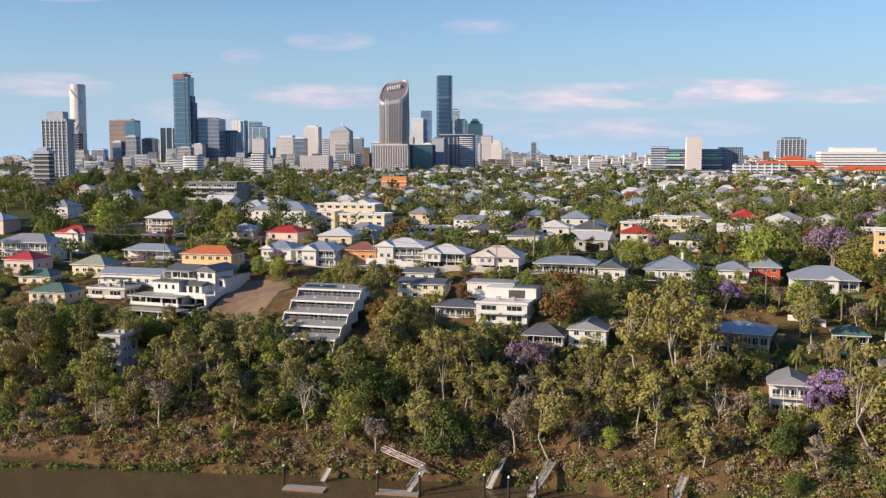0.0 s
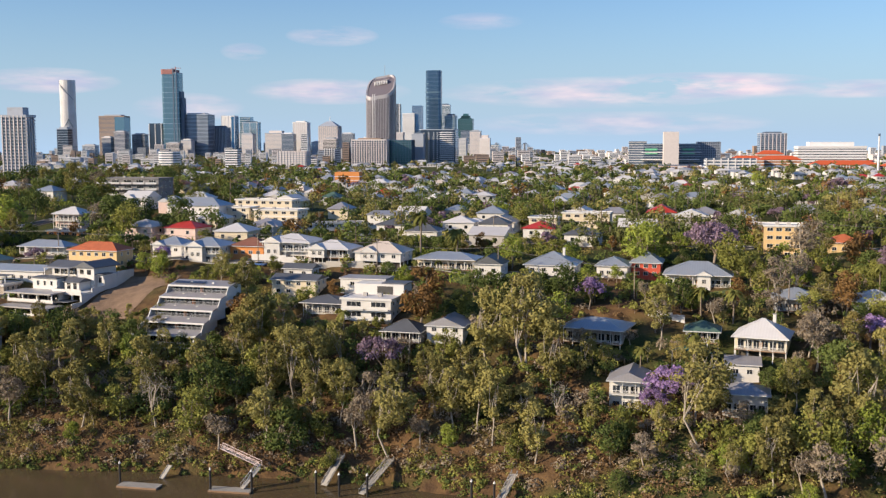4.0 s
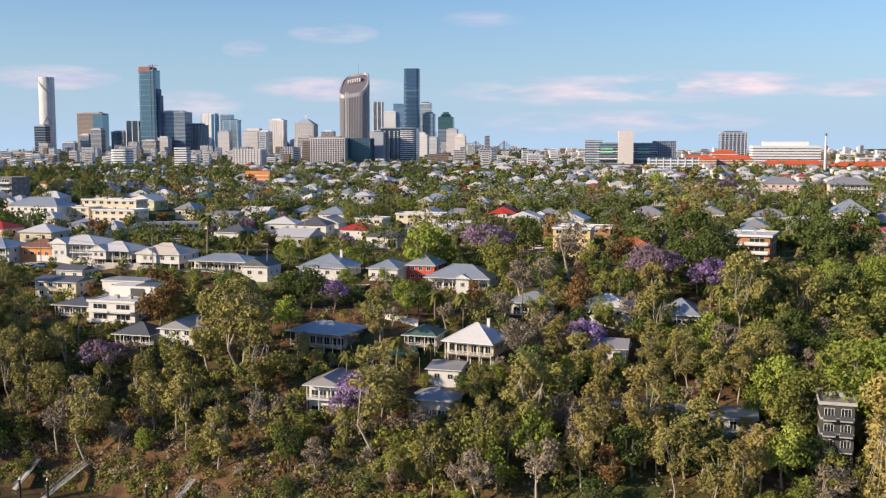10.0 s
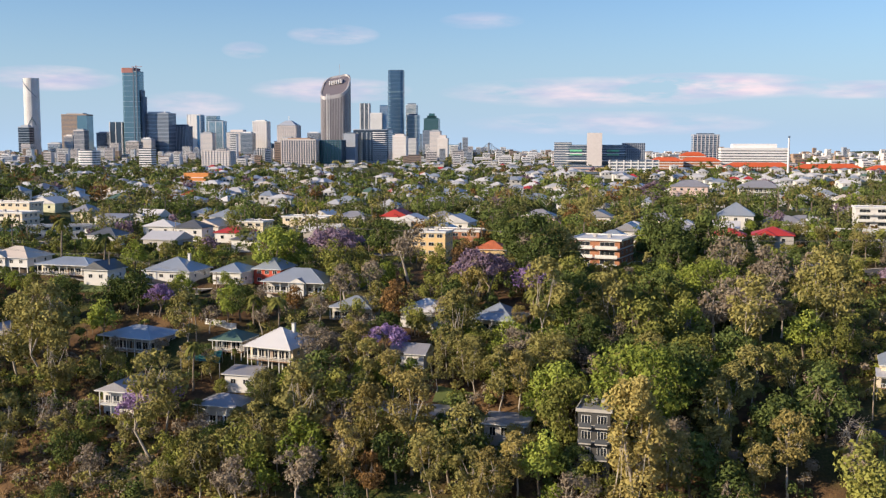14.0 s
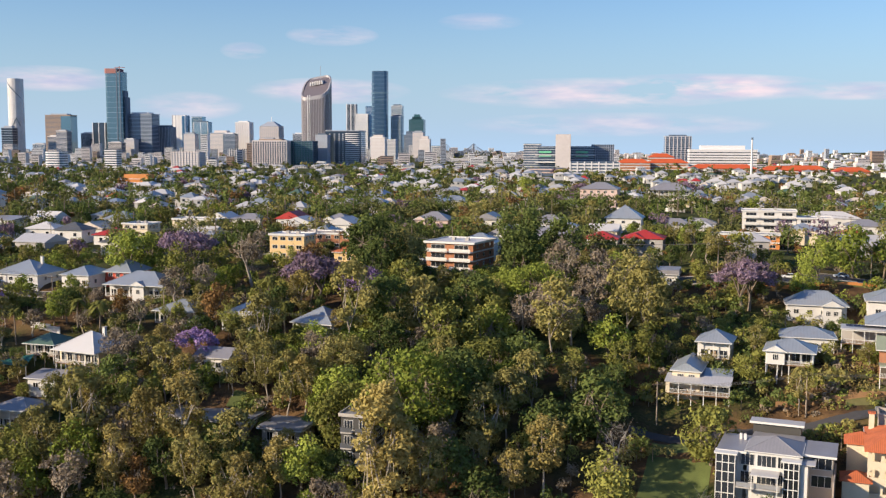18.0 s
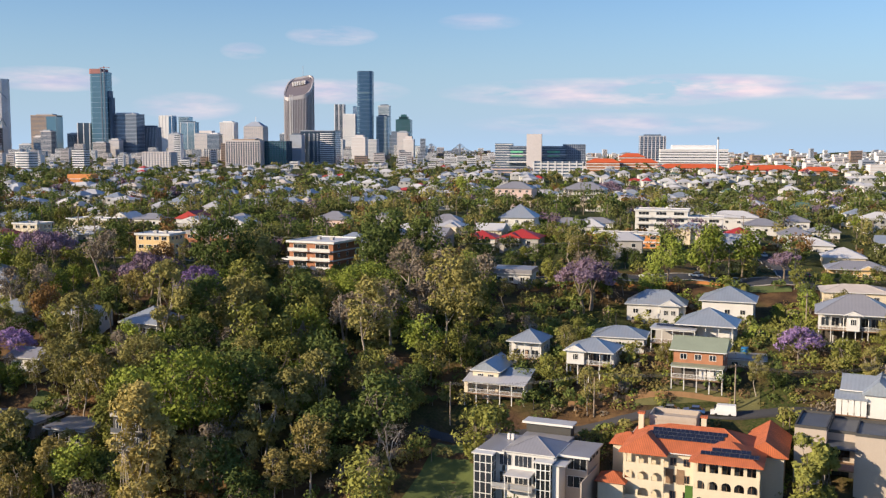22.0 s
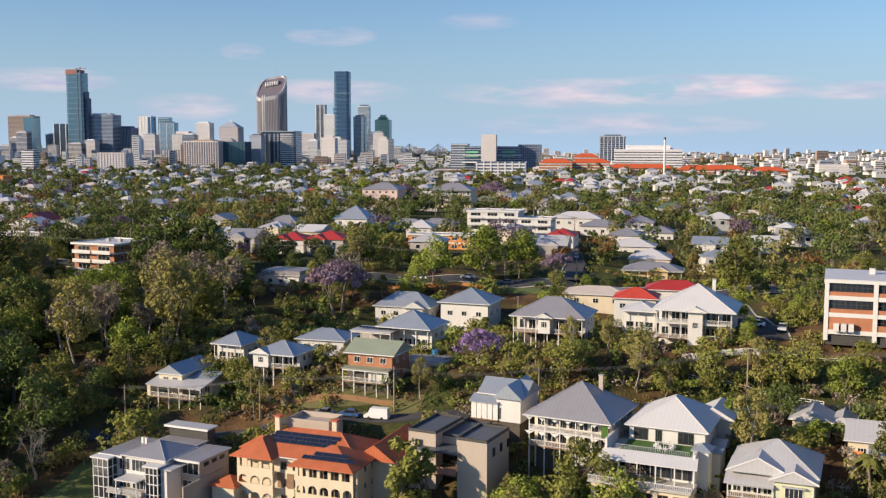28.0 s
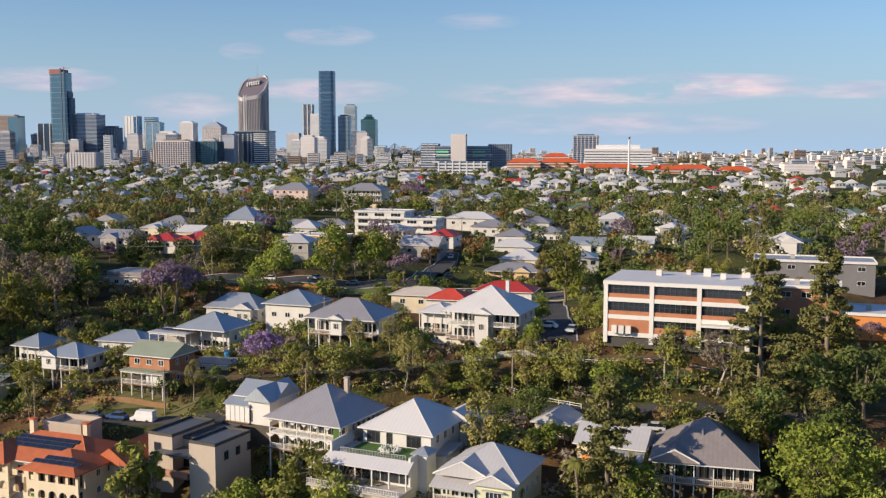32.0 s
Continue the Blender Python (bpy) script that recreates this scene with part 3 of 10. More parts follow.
# ---- houses ----
SOLIDS = []      # x, y, radius of what trees keep clear of


def roof_mesh(name, kind, w, d, rise, over, material, thick=0.22):
    """A hip, gable or pyramid roof round the origin at eave height, with its soffit and fascia."""
    a, b = w / 2 + over, d / 2 + over
    v = [(-a, -b, 0), (a, -b, 0), (a, b, 0), (-a, b, 0)]
    if kind == "hip":
        if w >= d:
            r = max(0.3, a - b)
            v += [(-r, 0, rise), (r, 0, rise)]
            f = [(0, 1, 5, 4), (1, 2, 5), (2, 3, 4, 5), (3, 0, 4)]
        else:
            r = max(0.3, b - a)
            v += [(0, -r, rise), (0, r, rise)]
            f = [(0, 1, 4), (1, 2, 5, 4), (2, 3, 5), (3, 0, 4, 5)]
    elif kind == "gable":          # ridge runs back, gable to the front
        v += [(0, -b, rise), (0, b, rise)]
        f = [(0, 4, 5, 3), (1, 2, 5, 4), (0, 1, 4), (2, 3, 5)]
    elif kind == "ridge":          # ridge runs along the front
        v += [(-a, 0, rise), (a, 0, rise)]
        f = [(0, 1, 5, 4), (2, 3, 4, 5), (1, 2, 5), (3, 0, 4)]
    elif kind == "pyramid":
        v += [(0, 0, rise)]
        f = [(0, 1, 4), (1, 2, 4), (2, 3, 4), (3, 0, 4)]
    elif kind == "skillion":
        v += [(-a, b, rise), (a, b, rise)]
        f = [(0, 1, 5, 4), (1, 2, 5), (0, 4, 3), (3, 4, 5, 2)]
    else:                          # flat
        v += [(-a, -b, rise), (a, -b, rise), (a, b, rise), (-a, b, rise)]
        f = [(4, 5, 6, 7), (0, 1, 5, 4), (1, 2, 6, 5), (2, 3, 7, 6), (3, 0, 4, 7)]
    n = len(v)
    v += [(x, y, -thick) for x, y, _ in v[:4]]
    f += [(0, n, n + 1, 1), (1, n + 1, n + 2, 2), (2, n + 2, n + 3, 3), (3, n + 3, n, 0), (n + 3, n + 2, n + 1, n)]
    return mesh_of(name, v, f, material)


FRAMES = {}


def lattice(name, w, h, material, bars, glass=None):
    """A window's frame and mullions as one welded lattice on the wall's face, looking to -y; glass fills it where given."""
    t = 0.09
    xs, zs = [-w / 2, -w / 2 + t], [-h / 2, -h / 2 + t, h / 2 - t, h / 2]
    for i in range(bars):
        m = -w / 2 + w * (i + 1) / (bars + 1)
        xs += [m - 0.04, m + 0.04]
    xs += [w / 2 - t, w / 2]
    nx_, nz_ = len(xs), len(zs)
    v = [(x, y, z) for y in (-0.07, -0.005) for z in zs for x in xs]
    solid = lambda i, k: 0 <= i < nx_ - 1 and 0 <= k < nz_ - 1 and (i % 2 == 0 or k != 1)
    at = lambda y, i, k: y * nx_ * nz_ + k * nx_ + i
    f, g = [], []
    for k in range(nz_ - 1):
        for i in range(nx_ - 1):
            if not solid(i, k):
                g.append((at(1, i, k), at(1, i + 1, k), at(1, i + 1, k + 1), at(1, i, k + 1)))
                continue
            f.append((at(0, i, k), at(0, i + 1, k), at(0, i + 1, k + 1), at(0, i, k + 1)))
            for di, dk, p, q in ((-1, 0, (i, k + 1), (i, k)), (1, 0, (i + 1, k), (i + 1, k + 1)), (0, -1, (i, k), (i + 1, k)), (0, 1, (i + 1, k + 1), (i, k + 1))):
                if not solid(i + di, k + dk):
                    f.append((at(0, *q), at(0, *p), at(1, *p), at(1, *q)))
    me = mesh_of(name, v, f + (g if glass else []), material)
    if glass:
        me.materials.append(glass)
        for p in list(me.polygons)[len(f):]:
            p.material_index = 1
    return me


def window(parent, x, y, z, w=1.2, h=1.3, turn=0, material=None, bars=1):
    material = material or TRIM
    key = (round(w, 2), round(h, 2), material.name, bars, parent.matrix_basis.translation.y > 380)
    if key not in FRAMES:
        FRAMES[key] = lattice("window", w, h, material, bars, GLASS if key[-1] else None)
        FRAMES[key, "pane"] = None if key[-1] else boxes("pane", GLASS, [(-w / 2 + 0.05, w / 2 - 0.05, -0.03, 0.01, -h / 2 + 0.05, h / 2 - 0.05)])
    win = part("window", FRAMES[key], parent, at=pose(x, y, z, 0, 0, turn))
    if FRAMES[key, "pane"]:          # far off, lattice and glass are one piece
        part("pane", FRAMES[key, "pane"], win, "dark reflecting glass")
    return win


def windows_row(parent, x0, x1, y, z, n, w=1.2, h=1.3, turn=0, material=None, bars=1):
    for i in range(n):
        k = x0 + (x1 - x0) * (i + 0.5) / n
        window(parent, *((k, y) if not turn else (y, k)), z, w, h, turn, material, bars)


RAILS = {}


def rail_mesh(length, material, solid=False):
    key = (round(length, 1), material.name, solid)
    if key not in RAILS:
        length = key[0]
        rows = [(0, length, -0.04, 0.04, 0.92, 1.0), (0, length, -0.03, 0.03, 0.08, 0.15)]
        if solid:
            rows.append((0, length, -0.015, 0.015, 0.15, 0.92))
        else:
            rows += [(i * 0.3, i * 0.3 + 0.07, -0.02, 0.02, 0.15, 0.92) for i in range(int(length / 0.3) + 1)]
        RAILS[key] = boxes("railing", material, rows)
    return RAILS[key]


def veranda(parent, x0, x1, y0, y1, z, top, posts=4, post_mat=None, floor_mat=None, rail=True, down=0.0, solid=False):
    """A deck with posts and a railing on its open front and sides; y0 is the open edge."""
    pm = post_mat or TRIM
    block("deck", parent, floor_mat or TIMBER, x0, x1, y0, y1, z - 0.2, z)
    for i in range(posts):
        x = x0 + 0.1 + (x1 - x0 - 0.2) * i / (posts - 1)
        block("post", parent, pm, x - 0.08, x + 0.08, y0 + 0.04, y0 + 0.2, z, top)
        if down:
            block("stump", parent, pm, x - 0.1, x + 0.1, y0 + 0.04, y0 + 0.24, z - down, z - 0.2)
    block("valance", parent, pm, x0, x1, y0 + 0.06, y0 + 0.14, top - 0.35, top)
    if rail:
        part("railing", rail_mesh(x1 - x0, pm, solid), parent, "painted railing", at=pose(x0, y0 + 0.08, z))
        part("railing", rail_mesh(y1 - y0, pm, solid), parent, "painted railing", at=pose(x1 - 0.05, y0, z, 0, 0, 90))


def house(label, x, y, eave_z, w, d, h, rise=2.2, roof="hip", over=0.6, rm=None, wm=None, yaw=YAW, ver=0.0, ver_w=None, stilt=0.0, storeys=1, win=4, side=2, gable=None, chimney=False,
          deep=3.0, name="house", trim=None, solar=0, bars=1, win_h=1.3, group="", radius=None):
    """A free-standing house. h: eave above its base; ver: depth of a veranda cut into its front; stilt: height of the open understorey."""
    rm, wm, tm = rm or R_GREY, wm or W_WHITE, trim or TRIM
    t = thing(name, x, y, eave_z - h, yaw, label, name.replace("_", " "), group)
    SOLIDS.append((x, y, radius or 0.5 * math.hypot(w, d) * 0.85, eave_z - h, w))
    f = -d / 2 + ver
    if stilt:
        # dark block behind the stumps: the understorey's shade is in its colour
        block("understorey", t, SHADE, -w / 2 + 0.7, w / 2 - 0.7, f + 1.2, d / 2 - 0.7, -deep, stilt, "understorey wall with shade in its colour")
        block("floor_edge", t, tm, -w / 2, w / 2, f, d / 2, stilt - 0.25, stilt)
        n = max(3, int(w / 3.2))
        for i in range(n + 1):
            px = -w / 2 + 0.15 + (w - 0.3) * i / n
            block("stump", t, tm, px - 0.12, px + 0.12, f + 0.05, f + 0.29, -deep, stilt - 0.25)
        for i in range(1, 4):
            py = f + (d - ver) * i / 3 - 0.3
            block("stump", t, tm, w / 2 - 0.3, w / 2 - 0.06, py - 0.12, py + 0.12, -deep, stilt - 0.25)
    block("wall", t, wm, -w / 2, w / 2, f, d / 2, stilt if stilt else -deep, h - 0.2)
    part("roof", roof_mesh("roof", roof, w, d, rise, over, rm), t, at=pose(0, 0, h))
    gut = []
    a, b = w / 2 + over, d / 2 + over
    gut = [(-a - 0.08, a + 0.08, -b - 0.1, -b, -0.16, 0.03), (a, a + 0.1, -b, b, -0.16, 0.03), (-a - 0.1, -a, -b, b, -0.16, 0.03)]
    if y < 430:
        part("gutter", boxes("gutter", tm, gut), t, at=pose(0, 0, h))
    else:
        side = 0
    if roof in ("hip", "pyramid", "ridge", "gable") and rise > 1:
        capm = ridge_mesh(roof, w, d, rise, over, rm)
        part("ridge_cap", capm, t, at=pose(0, 0, h + 0.03))
    fl = (h - stilt) / storeys
    for s in range(storeys):
        z = stilt + fl * (s + 0.56)
        if ver and win:
            n = max(win, int(w / 2.1))
            windows_row(t, -w / 2 + 0.4, w / 2 - 0.4, f, stilt + fl * s + 1.3, n, (w - 0.8) / n * 0.84, min(2.3, fl - 0.4), 0, tm, 1)
        elif win:
            windows_row(t, -w / 2 + 0.6, w / 2 - 0.6, f, z, win, min(1.5, (w - 1.2) / win * 0.6), min(win_h, fl * 0.5), 0, tm, bars)
        if side:
            windows_row(t, f + 1, d / 2 - 1, w / 2, z, side, 1.1, min(win_h, fl * 0.5), 90, tm, bars)
    if ver:
        x1 = w / 2 if ver_w is None else -w / 2 + ver_w
        veranda(t, -w / 2, x1, -d / 2, f, stilt if stilt else 0.5, h - 0.05, max(3, int((x1 + w / 2) / 2.6) + 1), tm, TIMBER if not stilt else None, True, (stilt + deep) if stilt else 0)
        if storeys > 1:
            z = (stilt if stilt else 0.5) + fl
            block("deck", t, tm, -w / 2, x1, -d / 2, f, z - 0.2, z)
            part("railing", rail_mesh(x1 + w / 2, tm), t, "painted railing", at=pose(-w / 2, -d / 2 + 0.08, z))
        block("door", t, TIMBER, -0.45, 0.45, f - 0.05, f + 0.02, stilt + 0.05, stilt + 2.1)
    if gable:
        gx0, gw, gd = gable      # a front gable: middle, width, how far it stands forward
        block("gable_wall", t, wm, gx0 - gw / 2, gx0 + gw / 2, -d / 2 - gd, f, stilt if stilt else -deep, h - 0.25)
        part("gable_roof", roof_mesh("gable_roof", "gable", gw, d * 0.5 + gd, min(rise * 0.8, gw * 0.32), over, rm), t, at=pose(gx0, -d / 4 - gd / 2, h + 0.02))
        k = min(rise * 0.8, gw * 0.32)
        tri = mesh_of("gable_infill", [(-gw / 2, 0, 0), (gw / 2, 0, 0), (0, 0, k * 0.88), (-gw / 2, 0.12, 0), (gw / 2, 0.12, 0), (0, 0.12, k * 0.88)], [(0, 1, 2), (3, 5, 4), (0, 3, 4, 1), (1, 4, 5, 2), (2, 5, 3, 0)], wm)
        part("gable_infill", tri, t, at=pose(gx0, -d / 2 - gd - over - 0.03, h))
        part("barge_board", mesh_of("barge_board", [(-gw / 2 - over, 0, -0.22), (0, 0, k - 0.2), (gw / 2 + over, 0, -0.22), (-gw / 2 - over, 0, 0.06), (0, 0, k + 0.1), (gw / 2 + over, 0, 0.06)], [(0, 1, 4, 3), (1, 2, 5, 4)], tm), t, at=pose(gx0, -d / 2 - gd - over - 0.08, h))
        windows_row(t, gx0 - gw / 2 + 0.5, gx0 + gw / 2 - 0.5, -d / 2 - gd, stilt + (h - stilt) * 0.55, 2 if gw > 4 else 1, 1.3, min(1.4, fl * 0.5), 0, tm, 2)
    if chimney:
        c = block("chimney", t, W_BRICK if chimney is True else chimney, w * 0.2 - 0.4, w * 0.2 + 0.4, d * 0.15 - 0.4, d * 0.15 + 0.4, h + rise * 0.3, h + rise + 0.9)
        block("chimney_cap", t, KERB, w * 0.2 - 0.5, w * 0.2 + 0.5, d * 0.15 - 0.5, d * 0.15 + 0.5, h + rise + 0.9, h + rise + 1.05)
    if solar:
        ang = math.degrees(math.atan2(rise, d / 2 + over))
        for i in range(solar):
            sx, row = -w * 0.25 + (i % 4) * 1.75, i // 4
            m = pose(sx, -d / 4 - 0.3 - row * 1.1, h + rise * (0.5 - row * 0.22) + 0.1, ang, 0, 0)
            part("solar_panel", SOLAR_MESH, t, "black solar panel", at=m)
    return t


def ridge_mesh(kind, w, d, rise, over, material):
    a, b = w / 2 + over, d / 2 + over
    if kind == "hip":
        r = max(0.3, abs(a - b))
        e = [(-r, 0), (r, 0)] if w >= d else [(0, -r), (0, r)]
        lines = [((*e[0], rise), (*e[1], rise))]
        for cx in (-a, a):
            for cy in (-b, b):
                k = e[0] if (cx < 0 if w >= d else cy < 0) else e[1]
                lines.append(((cx, cy, 0), (*k, rise)))
    elif kind == "pyramid":
        lines = [((cx, cy, 0), (0, 0, rise)) for cx in (-a, a) for cy in (-b, b)]
    elif kind == "gable":
        lines = [((0, -b, rise), (0, b, rise))]
    else:
        lines = [((-a, 0, rise), (a, 0, rise))]
    vs, fs = [], []
    for p, q in lines:
        p, q = Vector(p), Vector(q)
        s = (q - p).cross(Vector((0, 0, 1))).normalized() * 0.16
        k = len(vs)
        for o in (p, q):
            vs += [tuple(o - s - Vector((0, 0, 0.04))), tuple(o + Vector((0, 0, 0.07))), tuple(o + s - Vector((0, 0, 0.04)))]
        fs += [(k, k + 3, k + 4, k + 1), (k + 1, k + 4, k + 5, k + 2)]
    return mesh_of("ridge_cap", vs, fs, material)


SOLAR_MESH = boxes("solar_panel", T_FRAME, [(-0.84, 0.84, -0.52, 0.52, 0, 0.05), (-0.8, -0.02, -0.48, 0.48, 0.04, 0.056), (0.02, 0.8, -0.48, 0.48, 0.04, 0.056)])
SOLAR_MESH.materials.append(SOLAR)
for poly in list(SOLAR_MESH.polygons)[6:]:
    poly.material_index = 1


def flats(label, x, y, roof_z, w, d, storeys, wm=None, rm=None, yaw=YAW, floor_h=3.0, bands=None, balconies=0, win=5, deep=6.0, name="apartment_building", over=0.4, bars=1, side=3, parapet=0.35, fill=None):
    """A flat-roofed block of flats: slabs, walls, rows of windows, balconies on the front."""
    wm, rm = wm or W_WHITE, rm or R_WHITE
    hgt = storeys * floor_h
    t = thing(name, x, y, roof_z - hgt, yaw, label, name.replace("_", " "))
    SOLIDS.append((x, y, 0.45 * math.hypot(w, d), roof_z - hgt, w))
    block("wall", t, wm, -w / 2, w / 2, -d / 2, d / 2, -deep, hgt - 0.3)
    block("roof", t, rm, -w / 2 - over, w / 2 + over, -d / 2 - over, d / 2 + over, hgt - 0.3, hgt)
    e = w / 2 + over
    g = d / 2 + over
    part("parapet", boxes("parapet", bands or TRIM, [(-e, e, -g - 0.04, -g + 0.16, hgt - 0.34, hgt + parapet), (-e, e, g - 0.16, g + 0.04, hgt - 0.34, hgt + parapet), (-e - 0.04, -e + 0.16, -g, g, hgt - 0.34, hgt + parapet), (e - 0.16, e + 0.04, -g, g, hgt - 0.34, hgt + parapet)]), t)
    for s in range(storeys):
        z = s * floor_h
        if bands and s:
            block("floor_band", t, bands, -w / 2 - 0.06, w / 2 + 0.06, -d / 2 - 0.06, d / 2 + 0.06, z - 0.25, z + 0.25)
        if balconies:
            bw = w / balconies
            for i in range(balconies):
                x0 = -w / 2 + i * bw + 0.4
                b = block("balcony", t, bands or TRIM, x0, x0 + bw - 0.8, -d / 2 - 1.6, -d / 2, z - 0.18, z + 0.05)
                part("balustrade", rail_mesh(bw - 0.8, fill or TRIM, True), t, at=pose(x0, -d / 2 - 1.55, z + 0.05))
                window(t, x0 + bw / 2 - 0.4, -d / 2, z + 1.2, bw * 0.6, 2.1, 0, TRIM, 2)
        elif win:
            windows_row(t, -w / 2 + 0.5, w / 2 - 0.5, -d / 2, z + floor_h * 0.55, win, min(2.2, w / win * 0.62), 1.3, 0, TRIM, bars)
        if side:
            windows_row(t, -d / 2 + 0.8, d / 2 - 0.8, w / 2, z + floor_h * 0.55, side, 1.4, 1.3, 90, TRIM, bars)
    for i in range(2):
        block("roof_plant", t, W_GREY, -w * 0.2 + i * w * 0.3, -w * 0.2 + i * w * 0.3 + 1.2, 0, 1.2, hgt, hgt + 1.0)
    return t

# ---- houses of the first slope and ridge street, from the river's upper end ----
house("cream weatherboard house with a green hip roof among trees", -131, 343, 38.5, 14, 11, 6, 2.6, rm=R_GREEN, wm=W_CREAM, win=4, storeys=2)
house("small pale house with a green hip roof", -127, 372, 44.6, 13.5, 11, 4.5, 3.0, rm=R_SAGE, wm=W_CREAM, win=4)
house("low house with a dark green hip roof beside palms", -143, 362, 41.5, 13, 10, 3.5, 2.4, rm=R_GREEN, wm=W_CREAM, win=3)
house("pale pink house with a red pyramid roof", -153, 374, 46.2, 12.5, 11, 5, 2.8, "pyramid", rm=R_RED, wm=W_PINK, win=4)
house("white two-storey house with a long grey hip roof", -159, 393, 51.0, 22, 12, 7, 2.8, rm=R_GREY, storeys=2, win=6, ver=2.0)
house("white house with a red front gable on the ridge street", -148, 412, 53.0, 14, 11, 6, 2.6, rm=R_RED, win=4, gable=(2, 5, 1))
house("bright blue shed-like house with a pale roof", -163, 352, 40.5, 12, 9, 4.5, 1.6, rm=R_BLUE, wm=W_BLUE, win=2)
house("long white house with a low blue-grey roof", -107, 355, 43.2, 24, 10, 5, 1.6, "ridge", rm=R_BLUE, storeys=1, win=7)
house("grey hip-roofed carport house below the street", -112, 392, 47.8, 20, 9, 3.5, 2.2, rm=R_BLUE, wm=W_WHITE, win=0, ver=3)
house("two-storey yellow house with an orange tile hip roof", -82.5, 364, 49.2, 19.5, 10, 6.2, 2.6, rm=R_TERRA, wm=W_YELLOW, storeys=2, win=6)


def terrace_flats(label, x, y, top_z, w, levels, run, drop, rm, wm, skew=0.0, deep=8.0, canopy=1.2):
    """Flats stepping down a slope: each level's roof is the terrace of the one above, its rooms set back in shade."""
    t = thing("terraced_flats", x, y, top_z - levels * drop, YAW, label, "flats")
    SOLIDS.append((x, y - levels * run * 0.4, max(w * 0.55, levels * run * 0.5), top_z - levels * drop, w))
    for i in range(levels):
        y1, z1 = -i * run, (levels - i) * drop
        x0, x1 = -w / 2 + skew * i, w / 2 + skew * i
        front = y1 - run - canopy * 0.4
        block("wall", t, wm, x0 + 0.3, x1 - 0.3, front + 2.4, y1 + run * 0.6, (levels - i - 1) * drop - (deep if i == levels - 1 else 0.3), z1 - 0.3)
        back = y1 - canopy * 0.4 if i else y1 + run * 0.4
        v = [(xx, yy, zz + dz) for dz in (0, -0.25) for xx in (x0 - 0.2, x1 + 0.2) for yy, zz in ((front, z1), (back, z1 + 0.95))]
        part("terrace_roof", mesh_of("terrace_roof", v, [(0, 2, 3, 1), (4, 5, 7, 6), (0, 4, 6, 2), (1, 3, 7, 5), (0, 1, 5, 4), (2, 6, 7, 3)], rm), t)
        part("fascia", boxes("fascia", TRIM, [(x0 - 0.25, x1 + 0.25, front - 0.12, front, z1 - 0.42, z1 + 0.1)]), t)
        for xs in (x0 - 0.1, x1 - 0.15):          # party walls, sloping down in front
            v = [(xs + a, b, c) for a in (0, 0.25) for b, c in ((front, z1 + 0.1), (y1 + run * 0.6, z1 + 0.5), (y1 + run * 0.6, z1 - drop - 0.2), (front - 1.6, z1 - drop - 0.2), (front - 1.6, z1 - drop + 0.9))]
            part("side_wall", mesh_of("side_wall", v, [(0, 1, 2, 3, 4), (9, 8, 7, 6, 5)] + [(k, 5 + k, 5 + (k + 1) % 5, (k + 1) % 5) for k in range(5)], TRIM), t)
        n = max(4, int(w / 3.2))
        windows_row(t, x0 + 0.6, x1 - 0.6, front + 2.4, z1 - drop * 0.55, n, w / n * 0.86, drop * 0.72, 0, STEEL, 1)
        block("pier", t, W_BRICK, x0 + w * 0.5, x0 + w * 0.5 + 0.5, front + 1.2, front + 2.4, z1 - drop, z1 - 0.3)
        part("balustrade", rail_mesh(w - 0.6, STEEL, i == levels - 1), t, "pale balustrade", at=pose(x0 + 0.3, front - 0.05 if i == levels - 1 else front + 0.25, z1 - drop + (0.02 if i == levels - 1 else 0.85)))
        for k in range(2):
            block("roof_vent", t, W_WHITE, x0 + w * (0.3 + 0.36 * k), x0 + w * (0.3 + 0.36 * k) + 0.6, y1 - run * 0.5, y1 - run * 0.5 + 0.5, z1 + 0.2, z1 + 0.85)
    last = -levels * run - canopy * 0.4
    block("lower_deck", t, TRIM, -w / 2 + skew * levels, w / 2 + skew * levels, last - 1.4, last + 3, -0.5, 0.0)
    for i in range(6):
        px = -w / 2 + skew * levels + 0.6 + i * (w - 1.2) / 5
        block("column", t, TRIM, px - 0.25, px + 0.25, last - 0.6, last - 0.1, -deep, -0.5)
    return t


# W_DARK room walls: the shadow below each terrace is put into their colour
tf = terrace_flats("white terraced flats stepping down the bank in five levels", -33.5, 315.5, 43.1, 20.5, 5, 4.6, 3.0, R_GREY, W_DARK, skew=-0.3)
for i in range(6):
    for row in range(2):
        part("solar_panel", SOLAR_MESH, tf, "black solar panel", at=pose(-8.6 + i * 1.72, -1.6 - row * 1.15, 15.75 - row * 0.2, 10))


